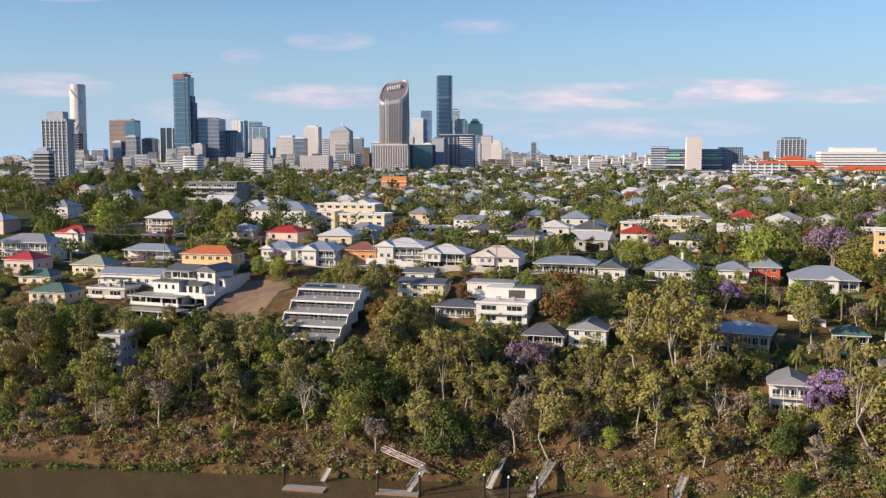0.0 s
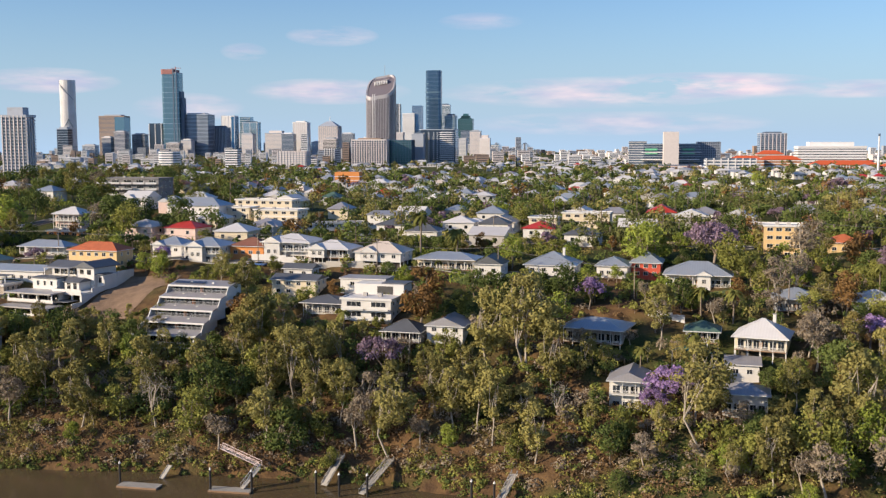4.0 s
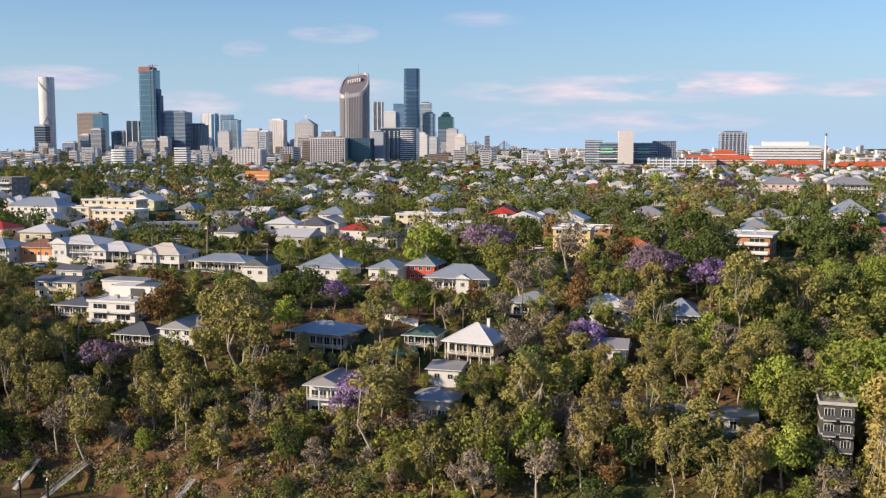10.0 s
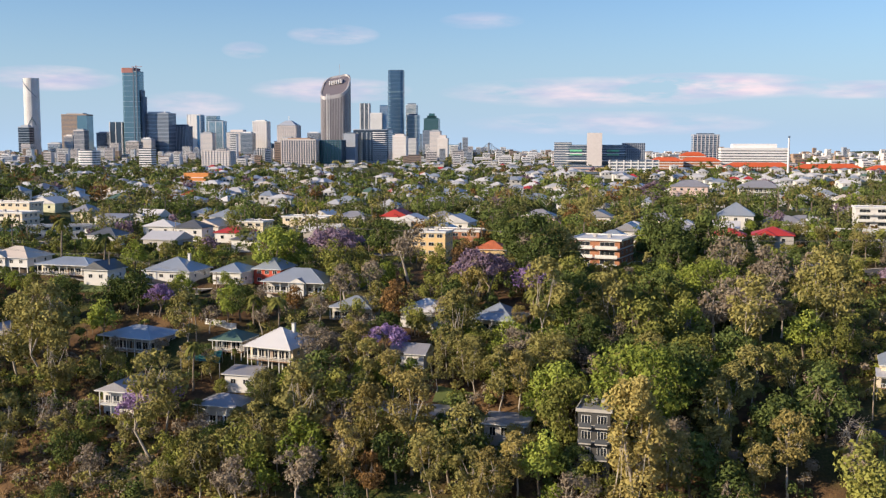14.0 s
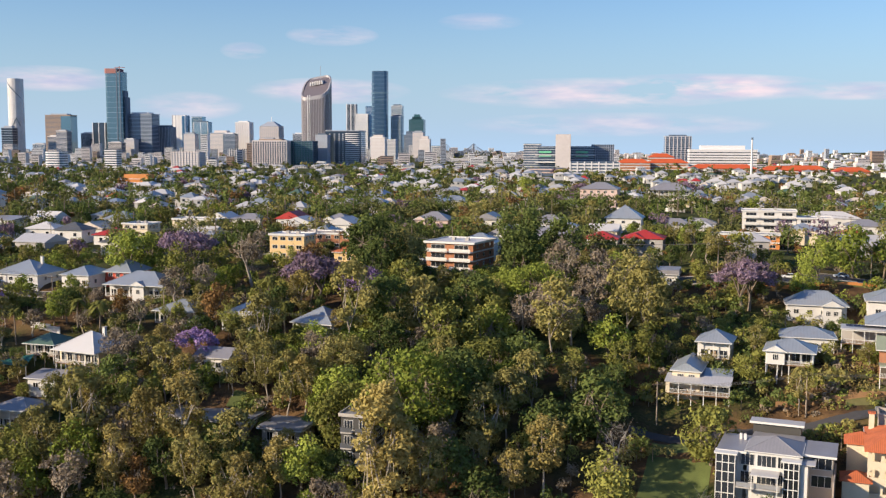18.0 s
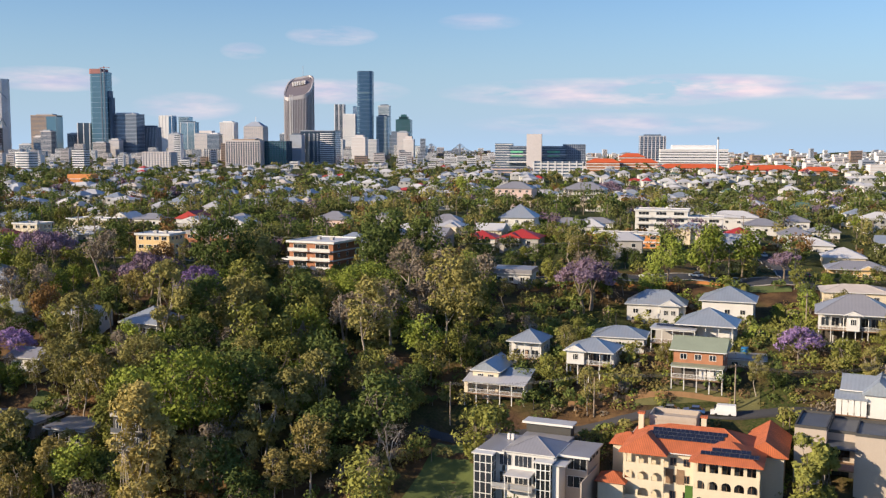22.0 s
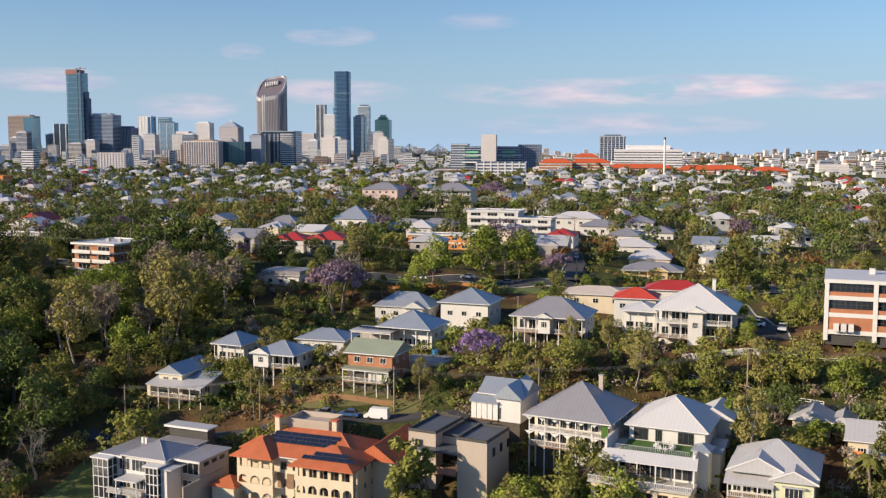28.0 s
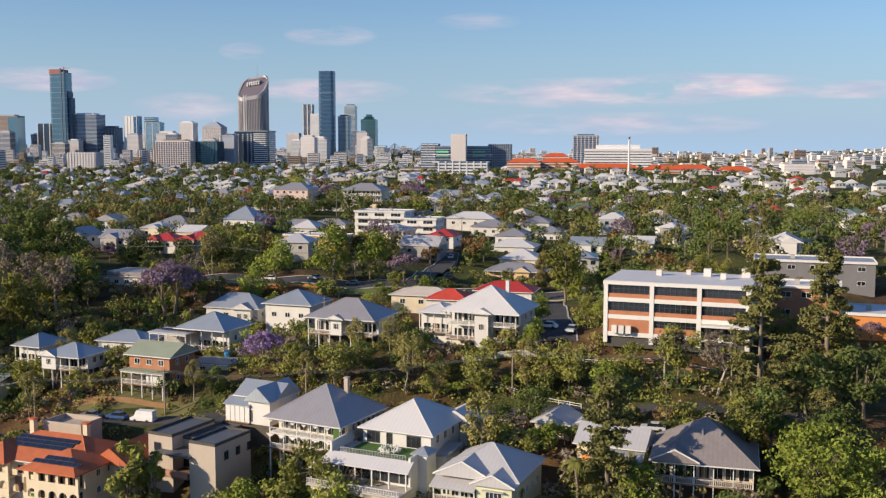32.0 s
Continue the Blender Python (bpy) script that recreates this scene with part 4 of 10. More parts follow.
def stepped_house():
    """The white house that steps down beside the bare plot: rooms above, wide grey canopies below, a long white wall."""
    t = thing("stepped_house", -80, 338, 33.0, -22, "white stepped house with wide grey canopies down the slope", "house")
    SOLIDS.append((-86, 334, 17, 31.0, 24))
    up = 12.4          # eave of the upper house above the base
    block("upper_wall", t, W_WHITE, -14.6, 4.2, 2.2, 11.5, 5, up)
    part("upper_roof", roof_mesh("upper_roof", "ridge", 10.5, 9.4, 1.7, 0.7, R_DARK), t, "dark grey metal roof", at=pose(-9.6, 5.6, up))
    part("upper_roof", roof_mesh("upper_roof", "gable", 7.4, 12.0, 1.9, 0.6, R_DARK), t, "dark grey metal roof", at=pose(0.6, 6.6, up + 0.2))
    part("gable_infill", mesh_of("gable_infill", [(-3.7, 0, 0), (3.7, 0, 0), (0, 0, 1.7), (-3.7, 0.2, 0), (3.7, 0.2, 0), (0, 0.2, 1.7)], [(0, 1, 2), (3, 5, 4), (0, 3, 4, 1), (1, 4, 5, 2), (2, 5, 3, 0)], W_WHITE), t, at=pose(0.6, 0.5, up + 0.1))
    block("gable_wall", t, W_WHITE, -3.0, 4.2, 0.6, 2.2, 5, up + 0.1)
    block("porch_roof", t, R_GREY, -15.4, -4.6, -1.6, 2.0, up - 0.4, up - 0.15)
    for px in (-15.0, -11.6, -8.2, -5.0):
        block("post", t, TRIM, px - 0.12, px + 0.12, -1.4, -1.16, 9.4, up - 0.4)
    windows_row(t, -14.2, -3.4, 2.2, up - 1.6, 5, 1.7, 2.1, 0, W_DARK, 1)
    windows_row(t, -2.4, 3.6, 0.6, up - 1.4, 2, 1.6, 1.6, 0, W_DARK, 1)
    # middle rooms
    block("middle_wall", t, W_WHITE, -15.6, -5.4, -6.2, 2.0, 4, 9.3)
    block("middle_roof", t, R_DARK, -16.0, -5.0, -6.8, -1.4, 9.3, 9.6, "dark grey metal roof")
    windows_row(t, -14.8, -6.2, -6.2, 7.6, 3, 1.1, 1.7, 0, TRIM, 0)
    block("middle_terrace", t, W_WHITE, -5.4, 6.6, -8.5, 2.0, 4.6, 5.3)
    part("terrace_parapet", boxes("terrace_parapet", W_WHITE, [(-5.4, 6.6, -8.6, -8.4, 5.3, 6.4), (-5.5, -5.3, -8.5, -6.2, 5.3, 6.2)]), t)
    block("side_room", t, W_WHITE, -3.6, 2.4, -4.6, 0.6, 5.3, 8.4)
    part("side_roof", roof_mesh("side_roof", "ridge", 6.0, 5.0, 1.1, 0.6, R_DARK), t, "dark grey metal roof", at=pose(-0.6, -2.0, 8.4))
    windows_row(t, -3.2, 2.0, -4.6, 6.9, 2, 1.4, 2.0, 0, W_DARK, 1)
    block("wing_room", t, W_WHITE, 2.4, 6.8, 2.0, 10.0, 4.6, 10.2)
    block("wing_roof", t, R_DARK, 2.2, 7.2, 1.2, 6.4, 10.2, 10.45, "dark grey metal roof")
    windows_row(t, 2.8, 6.4, 2.0, 8.4, 2, 1.2, 1.8, 0, W_DARK, 1)
    # wide canopies with shaded decks under them
    for x0, x1, y0, y1, z in ((-19.2, 0.2, -15.2, -6.0, 5.6), (-17.4, 3.6, -20.8, -13.2, 1.9)):
        block("canopy", t, R_GREY, x0, x1, y0, y1, z - 0.3, z)
        block("canopy_edge", t, W_GREY, x0 - 0.06, x1 + 0.06, y0 - 0.12, y0, z - 0.4, z + 0.05)
        block("back_wall", t, W_CONC, x0 + 1.0, x1 - 0.6, y0 + 4.6, y1, z - 4.2, z - 0.3)
        block("deck", t, W_GREY, x0 + 0.5, x1, y0 + 0.8, y0 + 4.6, z - 3.3, z - 3.0)
        part("parapet", boxes("parapet", W_WHITE, [(x0 + 0.5, x1 - 6.0, y0 + 0.8, y0 + 1.0, z - 3.0, z - 2.1), (x1 - 5.0, x1, y0 + 0.8, y0 + 1.0, z - 3.0, z - 2.1)]), t)
        windows_row(t, x0 + 1.5, x1 - 1.0, y0 + 4.6, z - 1.7, 4, 3.4, 2.2, 0, W_DARK, 2)
        for k in range(4):
            px = x0 + 0.8 + k * (x1 - x0 - 1.4) / 3
            block("column", t, TRIM, px - 0.2, px + 0.2, y0 + 0.9, y0 + 1.3, z - 3.0, z - 0.3)
    block("lower_wall", t, W_GREY, -16.6, 3.4, -19.4, -13.0, -8, -1.2)
    # open garage level under the terrace, and boxes beside the long wall
    block("void_wall", t, W_DARK, -5.0, 6.4, -3.6, -3.2, -1, 4.6)
    for px in (-5.0, -1.2, 2.6, 6.2):
        block("column", t, TRIM, px - 0.25, px + 0.25, -8.4, -7.9, -2, 4.6)
    block("terrace", t, W_WHITE, -0.2, 6.8, -15.4, -7.8, -6, 1.2)
    block("terrace_canopy", t, R_DARK, -0.4, 5.4, -13.4, -8.6, 2.9, 3.1, "dark grey metal roof")
    # long white side wall going down in steps
    for y0, y1, z in ((9.0, 17.0, 10.6), (2.0, 9.0, 8.6), (-4.0, 2.0, 6.6), (-9.0, -4.0, 4.6), (-13.5, -9.0, 2.6), (-17.0, -13.5, 0.9)):
        block("long_wall", t, W_WHITE, 6.85, 7.2, y0, y1, z - 12, z, "long white side wall stepping down the slope")


stepped_house()
lh = flats("sand-coloured block with a roof terrace below the white house", -112, 344, 39.6, 14, 9, 2, W_SAND, R_GREY, balconies=2, win=0, floor_h=3.0, bands=W_WHITE, name="terrace_house")
block("awning", lh, R_DARK, -6.5, 4.0, 0.2, 4.4, 8.4, 8.6, "dark awning over the roof terrace")
for k in range(4):
    block("post", lh, TRIM, -6.3 + k * 3.3, -6.1 + k * 3.3, 0.3, 0.5, 6.0, 8.4)
flats("dark grey balcony flats low on the bank behind trees", -95, 295, 32.4, 6.6, 9, 4, W_GREY, R_GREY, balconies=1, win=0, fill=STEEL, bands=W_CONC, floor_h=2.9)
SOLIDS[-1] = (-91, 297, 7, 99, 13)

# the white row along the ridge street
house("pale house with a teal iron roof", -60, 379, 49.8, 12, 11, 4, 2.6, rm=R_BLUE, win=3, gable=(-3, 4.5, 1))
house("white two-storey house with blue roof and front gable", -44, 366, 50.6, 15, 13, 6.2, 2.6, rm=R_BLUE, storeys=2, win=4, gable=(-1.5, 5.5, 1.2), ver=1.6)
house("orange brick house with a brown tile roof", -28.5, 368, 50.3, 13, 11, 5, 2.6, rm=R_BROWN, wm=W_ORANGE, win=4)
house("white two-storey house with glazed verandas", -13.5, 366, 52.0, 18, 15, 7.2, 2.4, rm=R_WHITE, storeys=2, win=6, ver=1.8, gable=(-5, 6, 0.6))
house("white stilted cottage with arched lattice and twin gables", 1.6, 357, 50.4, 15.5, 13, 5.6, 2.6, rm=R_WHITE, stilt=2.6, win=4, ver=1.8, gable=(-3.2, 5.5, 1))
house("white cottage with a low cream hip roof", 19.5, 353, 49.6, 16.5, 13, 4.6, 3.2, rm=R_CREAM, win=4, gable=(-3, 6, 0.8), stilt=1.6)
house("low cream house with a bright blue iron roof", 42, 343, 48.2, 20, 12, 3.8, 2.0, rm=R_BLUE, wm=W_CREAM, win=5, ver=2.2)
house("white gable-fronted cottage with a dark roof", 55.8, 332, 47.8, 8.8, 10, 4.6, 2.6, "gable", rm=R_DARK, win=2)
house("grey hip-roofed house with a white chimney", 77, 341, 46.6, 16.5, 14, 3.6, 4.0, "pyramid", rm=R_BLUE, win=4, chimney=W_WHITE)
house("white verandaed house with layered grey hip roof", 121, 322, 45.6, 20, 14, 4.2, 3.6, rm=R_BLUE, win=5, ver=2.4, gable=(2, 4, 0.8))
house("red-walled house with a grey-blue hip roof", 109, 343, 47.0, 9.5, 12, 5, 3.2, rm=R_BLUE, wm=W_REDP, win=3, storeys=2)
house("pale house with long grey roof beside the red one", 97, 338, 46.6, 10, 13, 5, 2.4, rm=R_BLUE, win=4)

# the modern houses above the river
house("grey two-storey glazed pavilion with a dark hip roof", 5, 310, 38.6, 12.5, 10, 7.5, 1.9, "pyramid", over=0.9, rm=R_DARK, wm=W_GREY, storeys=2, win=6, side=3, win_h=1.8, ver=1.4)
mw = flats("white modern three-storey house with glazed balconies", 19, 305, 40.6, 15.5, 12, 3, W_WHITE, R_WHITE, balconies=2, win=0, name="modern_house", side=3)
block("upper_box", mw, W_WHITE, -7.5, 8.5, 4, 11.5, 8.6, 12.2)
block("screen_wall", mw, W_DARK, 0, 5, 3.9, 4.1, 9.2, 11.6, "dark slatted screen")
block("roof_slab", mw, R_DARK, 1, 9, 5, 12, 12.2, 12.5)
house("white flat-roofed garage wing by the street", 16, 322, 44.2, 15, 8, 3.6, 0.25, "flat", rm=R_GREY, win=2, over=0.3)
house("cream house with a dark blue skillion roof", -6, 325, 43.6, 15, 9, 5, 1.4, "ridge", rm=R_DARK, wm=W_CREAM, win=4, storeys=2)
house("white gabled garage with a dark roof", -7, 337, 45.6, 10, 6, 3.2, 1.4, "ridge", rm=R_DARK, win=2)
house("dark house with an arched black and white veranda", 29.5, 288, 33.8, 11, 10, 5, 2.8, rm=R_DARK, wm=W_GREY, ver=2, win=3, stilt=2)
house("white gabled house half hidden by trees", 42, 288, 35.4, 10.5, 10, 5, 2.4, "gable", rm=R_GREY, win=3, storeys=2)
house("timber house with a wide blue-grey iron roof", 83, 280, 36.2, 16, 12.5, 7, 2.2, over=1.0, rm=R_BLUE, yaw=-24, wm=W_GREY, stilt=3.0, ver=2.4, win=5, side=4)
house("white three-storey gabled house among jacarandas", 87.5, 253, 27.8, 9.6, 11, 8, 2.3, "gable", over=0.7, rm=R_GREY, storeys=2, win=4, side=3, win_h=1.7, ver=1.8)
house("small house with a dark teal iron roof and veranda", 110, 272, 36.6, 8.5, 9, 5, 2.2, rm=R_GREEN, wm=W_GREY, win=3, ver=1.8, stilt=2)
house("white house with a tall pale pyramid roof and vent", 123.8, 264, 36.6, 12.8, 12.5, 8, 4.1, "hip", over=0.7, rm=R_WHITE, wm=W_CREAM, storeys=1, win=3, side=3, stilt=4.6, chimney=W_WHITE, ver=1.6, yaw=-24)
house("white lower cottage with a grey hip roof", 113.5, 244, 26.4, 10.5, 9, 5.2, 1.9, rm=R_GREY, win=3, ver=1.6, storeys=1)
house("low grey-roofed annexe beside the white house", 116, 255, 31.0, 8, 6, 4, 1.0, "skillion", rm=R_GREY, win=2)

# mid clip: in the trees
flats("four-storey brick flats with white balconies and a flat pale roof", 220, 354, 56.3, 17, 19, 4, W_BRICK, R_WHITE, yaw=-24, balconies=2, win=0, bands=TRIM, deep=4, fill=TRIM, over=0.8)
house("white cottage with a blue pyramid roof", 181, 283, 40.6, 12, 12, 4, 3.8, "pyramid", rm=R_BLUE, yaw=-24, win=4, side=2, ver=1.5)
house("white hip-roofed house hidden by trees", 161, 284, 42.6, 12, 11, 4, 2.8, rm=R_WHITE, win=3)
SOLIDS[-1] = (161, 284, 7, 99, 12)
house("blue-grey roofed house in the trees", 141, 290, 42.6, 12, 11, 4, 2.6, rm=R_BLUE, win=3, ver=2)
flats("yellow rendered four-storey flats", 161, 363, 57.6, 13, 10, 4, W_YELLOW, R_WHITE, win=4, balconies=0, floor_h=2.9)
SOLIDS[-1] = (161, 363, 7, 99, 13)
house("yellow rendered house with an orange roof", 182.5, 363, 51.6, 11, 10, 5, 2.6, rm=R_TERRA, wm=W_YELLOW, win=3)
flats("long low pale-roofed flats", 168, 402, 55.0, 26, 12, 2, W_BRICK, R_CREAM, win=7)
flats("cream two-storey flats with flat white roof", 105, 460, 56.0, 21, 11, 2, W_CREAM, R_WHITE, win=5)
low = house("low grey pavilion with a wide flat roof behind a lawn", 160, 236, 26.4, 22, 8, 3.6, 0.4, "flat", rm=R_GREY, wm=W_GREY, win=6, over=1.0, win_h=2.0, radius=7.5)
house("small grey cottage with white walls by the jacaranda", 157.5, 259, 35.8, 9, 8, 4, 1.9, "ridge", rm=R_GREY, win=2)
house("low flat grey roofed wing", 180, 226, 27.0, 9, 8, 4, 0.4, "flat", rm=R_GREY, wm=W_GREY, win=3, over=0.8, win_h=2.0)
gh = flats("glass and steel three-storey house with white frames", 198.0, 214, 33.6, 6.6, 11, 3, W_DARK, R_GREY, balconies=2, win=0, bands=W_CONC, fill=T_FRAME, name="modern_house", side=4, floor_h=3.3, deep=6)
SOLIDS[-1] = (199, 218, 6, 23, 8)
flats("concrete flat-roofed house deep in the trees", 212, 227, 31.8, 9, 11, 3, W_GREY, R_DARK, win=2, side=2, deep=6, name="modern_house")
SOLIDS[-1] = (212, 227, 5, 99, 8)

# right-hand slope
def cream_house():
    """The cream house whose narrow steep gable looks over a long veranda."""
    t = house("cream gable-fronted house with a blue roof and long white veranda", 272.2, 241.9, 37.0, 6.2, 11.5, 6.5, 2.0, "gable", over=0.5, rm=R_BLUE, yaw=-21, wm=W_CREAM, win=2, storeys=2, side=3, deep=4, bars=2)
    block("wing_wall", t, W_CREAM, 3.1, 9.5, -3.4, 4.5, -4, 5.2)
    roof = mesh_of("wing_roof", [(2.9, -4.2, 5.3), (10.1, -4.2, 5.3), (10.1, 0.6, 6.3), (2.9, 0.6, 6.3), (2.9, 5.2, 5.3), (10.1, 5.2, 5.3)], [(0, 1, 2, 3), (3, 2, 5, 4)], R_BLUE)
    part("wing_roof", roof, t)
    part("veranda_roof", mesh_of("veranda_roof", [(-4.4, -9.2, 4.5), (10.4, -9.2, 4.5), (10.4, -4.1, 5.5), (-4.4, -4.1, 5.5), (-4.4, -9.2, 4.36), (10.4, -9.2, 4.36), (10.4, -4.1, 5.36), (-4.4, -4.1, 5.36)], [(0, 1, 2, 3), (4, 7, 6, 5), (0, 4, 5, 1), (1, 5, 6, 2), (0, 3, 7, 4)], R_PALE), t)
    veranda(t, -4.1, 10.1, -8.9, -5.7, 1.8, 4.4, 6, TRIM, TIMBER, True, 6.5)
    windows_row(t, 3.4, 9.2, -3.4, 3.2, 3, 1.4, 2.0, 0, TRIM, 1)
    block("screen", t, W_CREAM, -4.1, -3.2, -8.9, -5.8, 1.8, 4.4)
    # dark-coloured block stands in for the shade below the veranda floor
    block("underfloor", t, SHADE, -3.6, 9.6, -5.6, -3.5, -4, 1.6, "dark block standing in for shade under the veranda")
    for i in range(9):
        block("stair_tread", t, TIMBER, 0.6 + i * 0.28, 0.9 + i * 0.28, -10.2, -9.0, 1.6 - i * 0.19, 1.68 - i * 0.19)


cream_house()


def flat_white_house():
    """The wide grey-roofed modern house at the end of the gully lawn."""
    t = house("wide white modern house with stepped grey roofs and glass corners", 280.6, 197.4, 30.9, 11.5, 11, 7, 2.3, "pyramid", over=0.5, rm=R_GREY, yaw=-23, win=0, side=0, storeys=2, radius=14, deep=10)
    for x0, x1, y0, y1, z1, rm_, wm_ in ((-12.6, -5.9, -6.0, 8.5, 6.4, R_GREY, W_WHITE), (5.9, 13.4, -3.4, 9.0, 6.6, R_GREY, W_SAND), (-5.9, 5.9, 5.8, 10.5, 6.9, R_GREY, W_WHITE), (-7.0, 5.5, 10.6, 15.0, 9.2, R_PALE, W_DARK)):
        block("wing_roof", t, rm_, x0, x1, y0, y1, z1, z1 + 0.3)
        block("wing_fascia", t, TRIM, x0 - 0.08, x1 + 0.08, y0 - 0.1, y0, z1 - 0.15, z1 + 0.34)
        block("wing_wall", t, wm_, x0 + 0.7, x1 - 0.7, y0 + 0.9, y1 - 0.4, -10, z1)
    block("front_canopy", t, R_WHITE, -4.5, 1.6, -10.4, -5.4, 2.9, 3.15)
    for x0, x1, y0, z1 in ((-12.4, -8.0, -8.2, 6.3), (2.4, 5.9, -8.4, 6.0)):      # tall framed glass bays
        block("bay_roof", t, TRIM, x0 - 0.4, x1 + 0.4, y0 - 0.4, -4.6, z1, z1 + 0.3)
        block("bay_glass", t, GLASS, x0 + 0.12, x1 - 0.12, y0 + 0.12, -5.2, -9, z1, "dark tall glazing")
        bars = [(k - 0.09, k + 0.09, y0, y0 + 0.16, -9, z1) for k in np.linspace(x0 + 0.09, x1 - 0.09, 4)]
        bars += [(x1 - 0.16, x1, k - 0.08, k + 0.08, -9, z1) for k in (y0 + 0.1, (y0 - 5.0) / 2, -5.1)]
        for z in (4.4, 2.4, 0.2, -2.2):
            bars += [(x0, x1, y0 + 0.01, y0 + 0.13, z, z + 0.16), (x1 - 0.13, x1 - 0.01, y0, -5.1, z, z + 0.16)]
        part("bay_frame", boxes("bay_frame", TRIM, bars), t)
    for x0, w_, y0, n in ((-6.4, 3.0, -5.52, 2), (-2.2, 4.2, -5.52, 3), (0.9, 1.4, -5.52, 1), (9.5, 4.4, -2.52, 2)):
        for z in (5.0, 1.2):
            window(t, x0 + 0.8, y0, z, w_, 2.5, 0, TRIM, n)
    block("side_wall", t, W_WHITE, 5.95, 7.6, -7.4, -2.5, -10, 5.6)
    block("side_roof", t, R_PALE, 5.7, 9.2, -7.8, -2.4, 5.6, 5.85)
    block("deck", t, W_GREY, -7.8, 2.2, -9.4, -5.6, -0.3, 0.0)
    part("balustrade", rail_mesh(9.6, STEEL, True), t, "grey glass balustrade", at=pose(-7.6, -9.3, 0))
    for x0 in (-4.2, 1.4):
        block("post", t, TRIM, x0 - 0.1, x0 + 0.1, -10.2, -10.0, -9, 2.9)
    for i in range(2):
        block("vent", t, W_WHITE, -8.6 + i * 1.0, -8.0 + i * 1.0, 4.0, 4.6, 6.6, 8.0)
    windows_row(t, -1.5, 7.5, 12.72, 5.6, 3, 1.8, 0.8, 90, W_DARK)
    block("screen_wall", t, W_SAND, 12.9, 13.2, -9.0, 6.0, -9, 3.2)
    t.matrix_basis = pose(278.4, 197.6, 24.5, 0, 0, -23) @ Matrix.Diagonal((0.83, 0.83, 0.9, 1))


flat_white_house()


ARCH = {}


def arch_mesh(w, h, material, n=8, thick=0.35):
    """A wall panel with a round-headed opening, standing on z = 0, facing -y."""
    key = (round(w, 2), round(h, 2), material.name)
    if key not in ARCH:
        r = w / 2 - 0.28
        spring = h - r - 0.35
        inner = [(-r, 0)] + [(-r * math.cos(math.pi * i / n), spring + r * math.sin(math.pi * i / n)) for i in range(n + 1)] + [(r, 0)]
        outer = [(-w / 2, 0)] + [(-w / 2 + w * i / n, h) if 0 < i < n else ((-w / 2, h) if i == 0 else (w / 2, h)) for i in range(n + 1)] + [(w / 2, 0)]
        m = len(inner)
        v = [(a, yy, b) for yy in (0, thick) for ring in (outer, inner) for a, b in ring]
        f = []
        for i in range(m - 1):
            f += [(i, i + 1, m + i + 1, m + i), (2 * m + i, 3 * m + i, 3 * m + i + 1, 2 * m + i + 1), (m + i, m + i + 1, 3 * m + i + 1, 3 * m + i), (i, 2 * m + i, 2 * m + i + 1, i + 1)]
        ARCH[key] = mesh_of("arch", v, f, material)
    return ARCH[key]


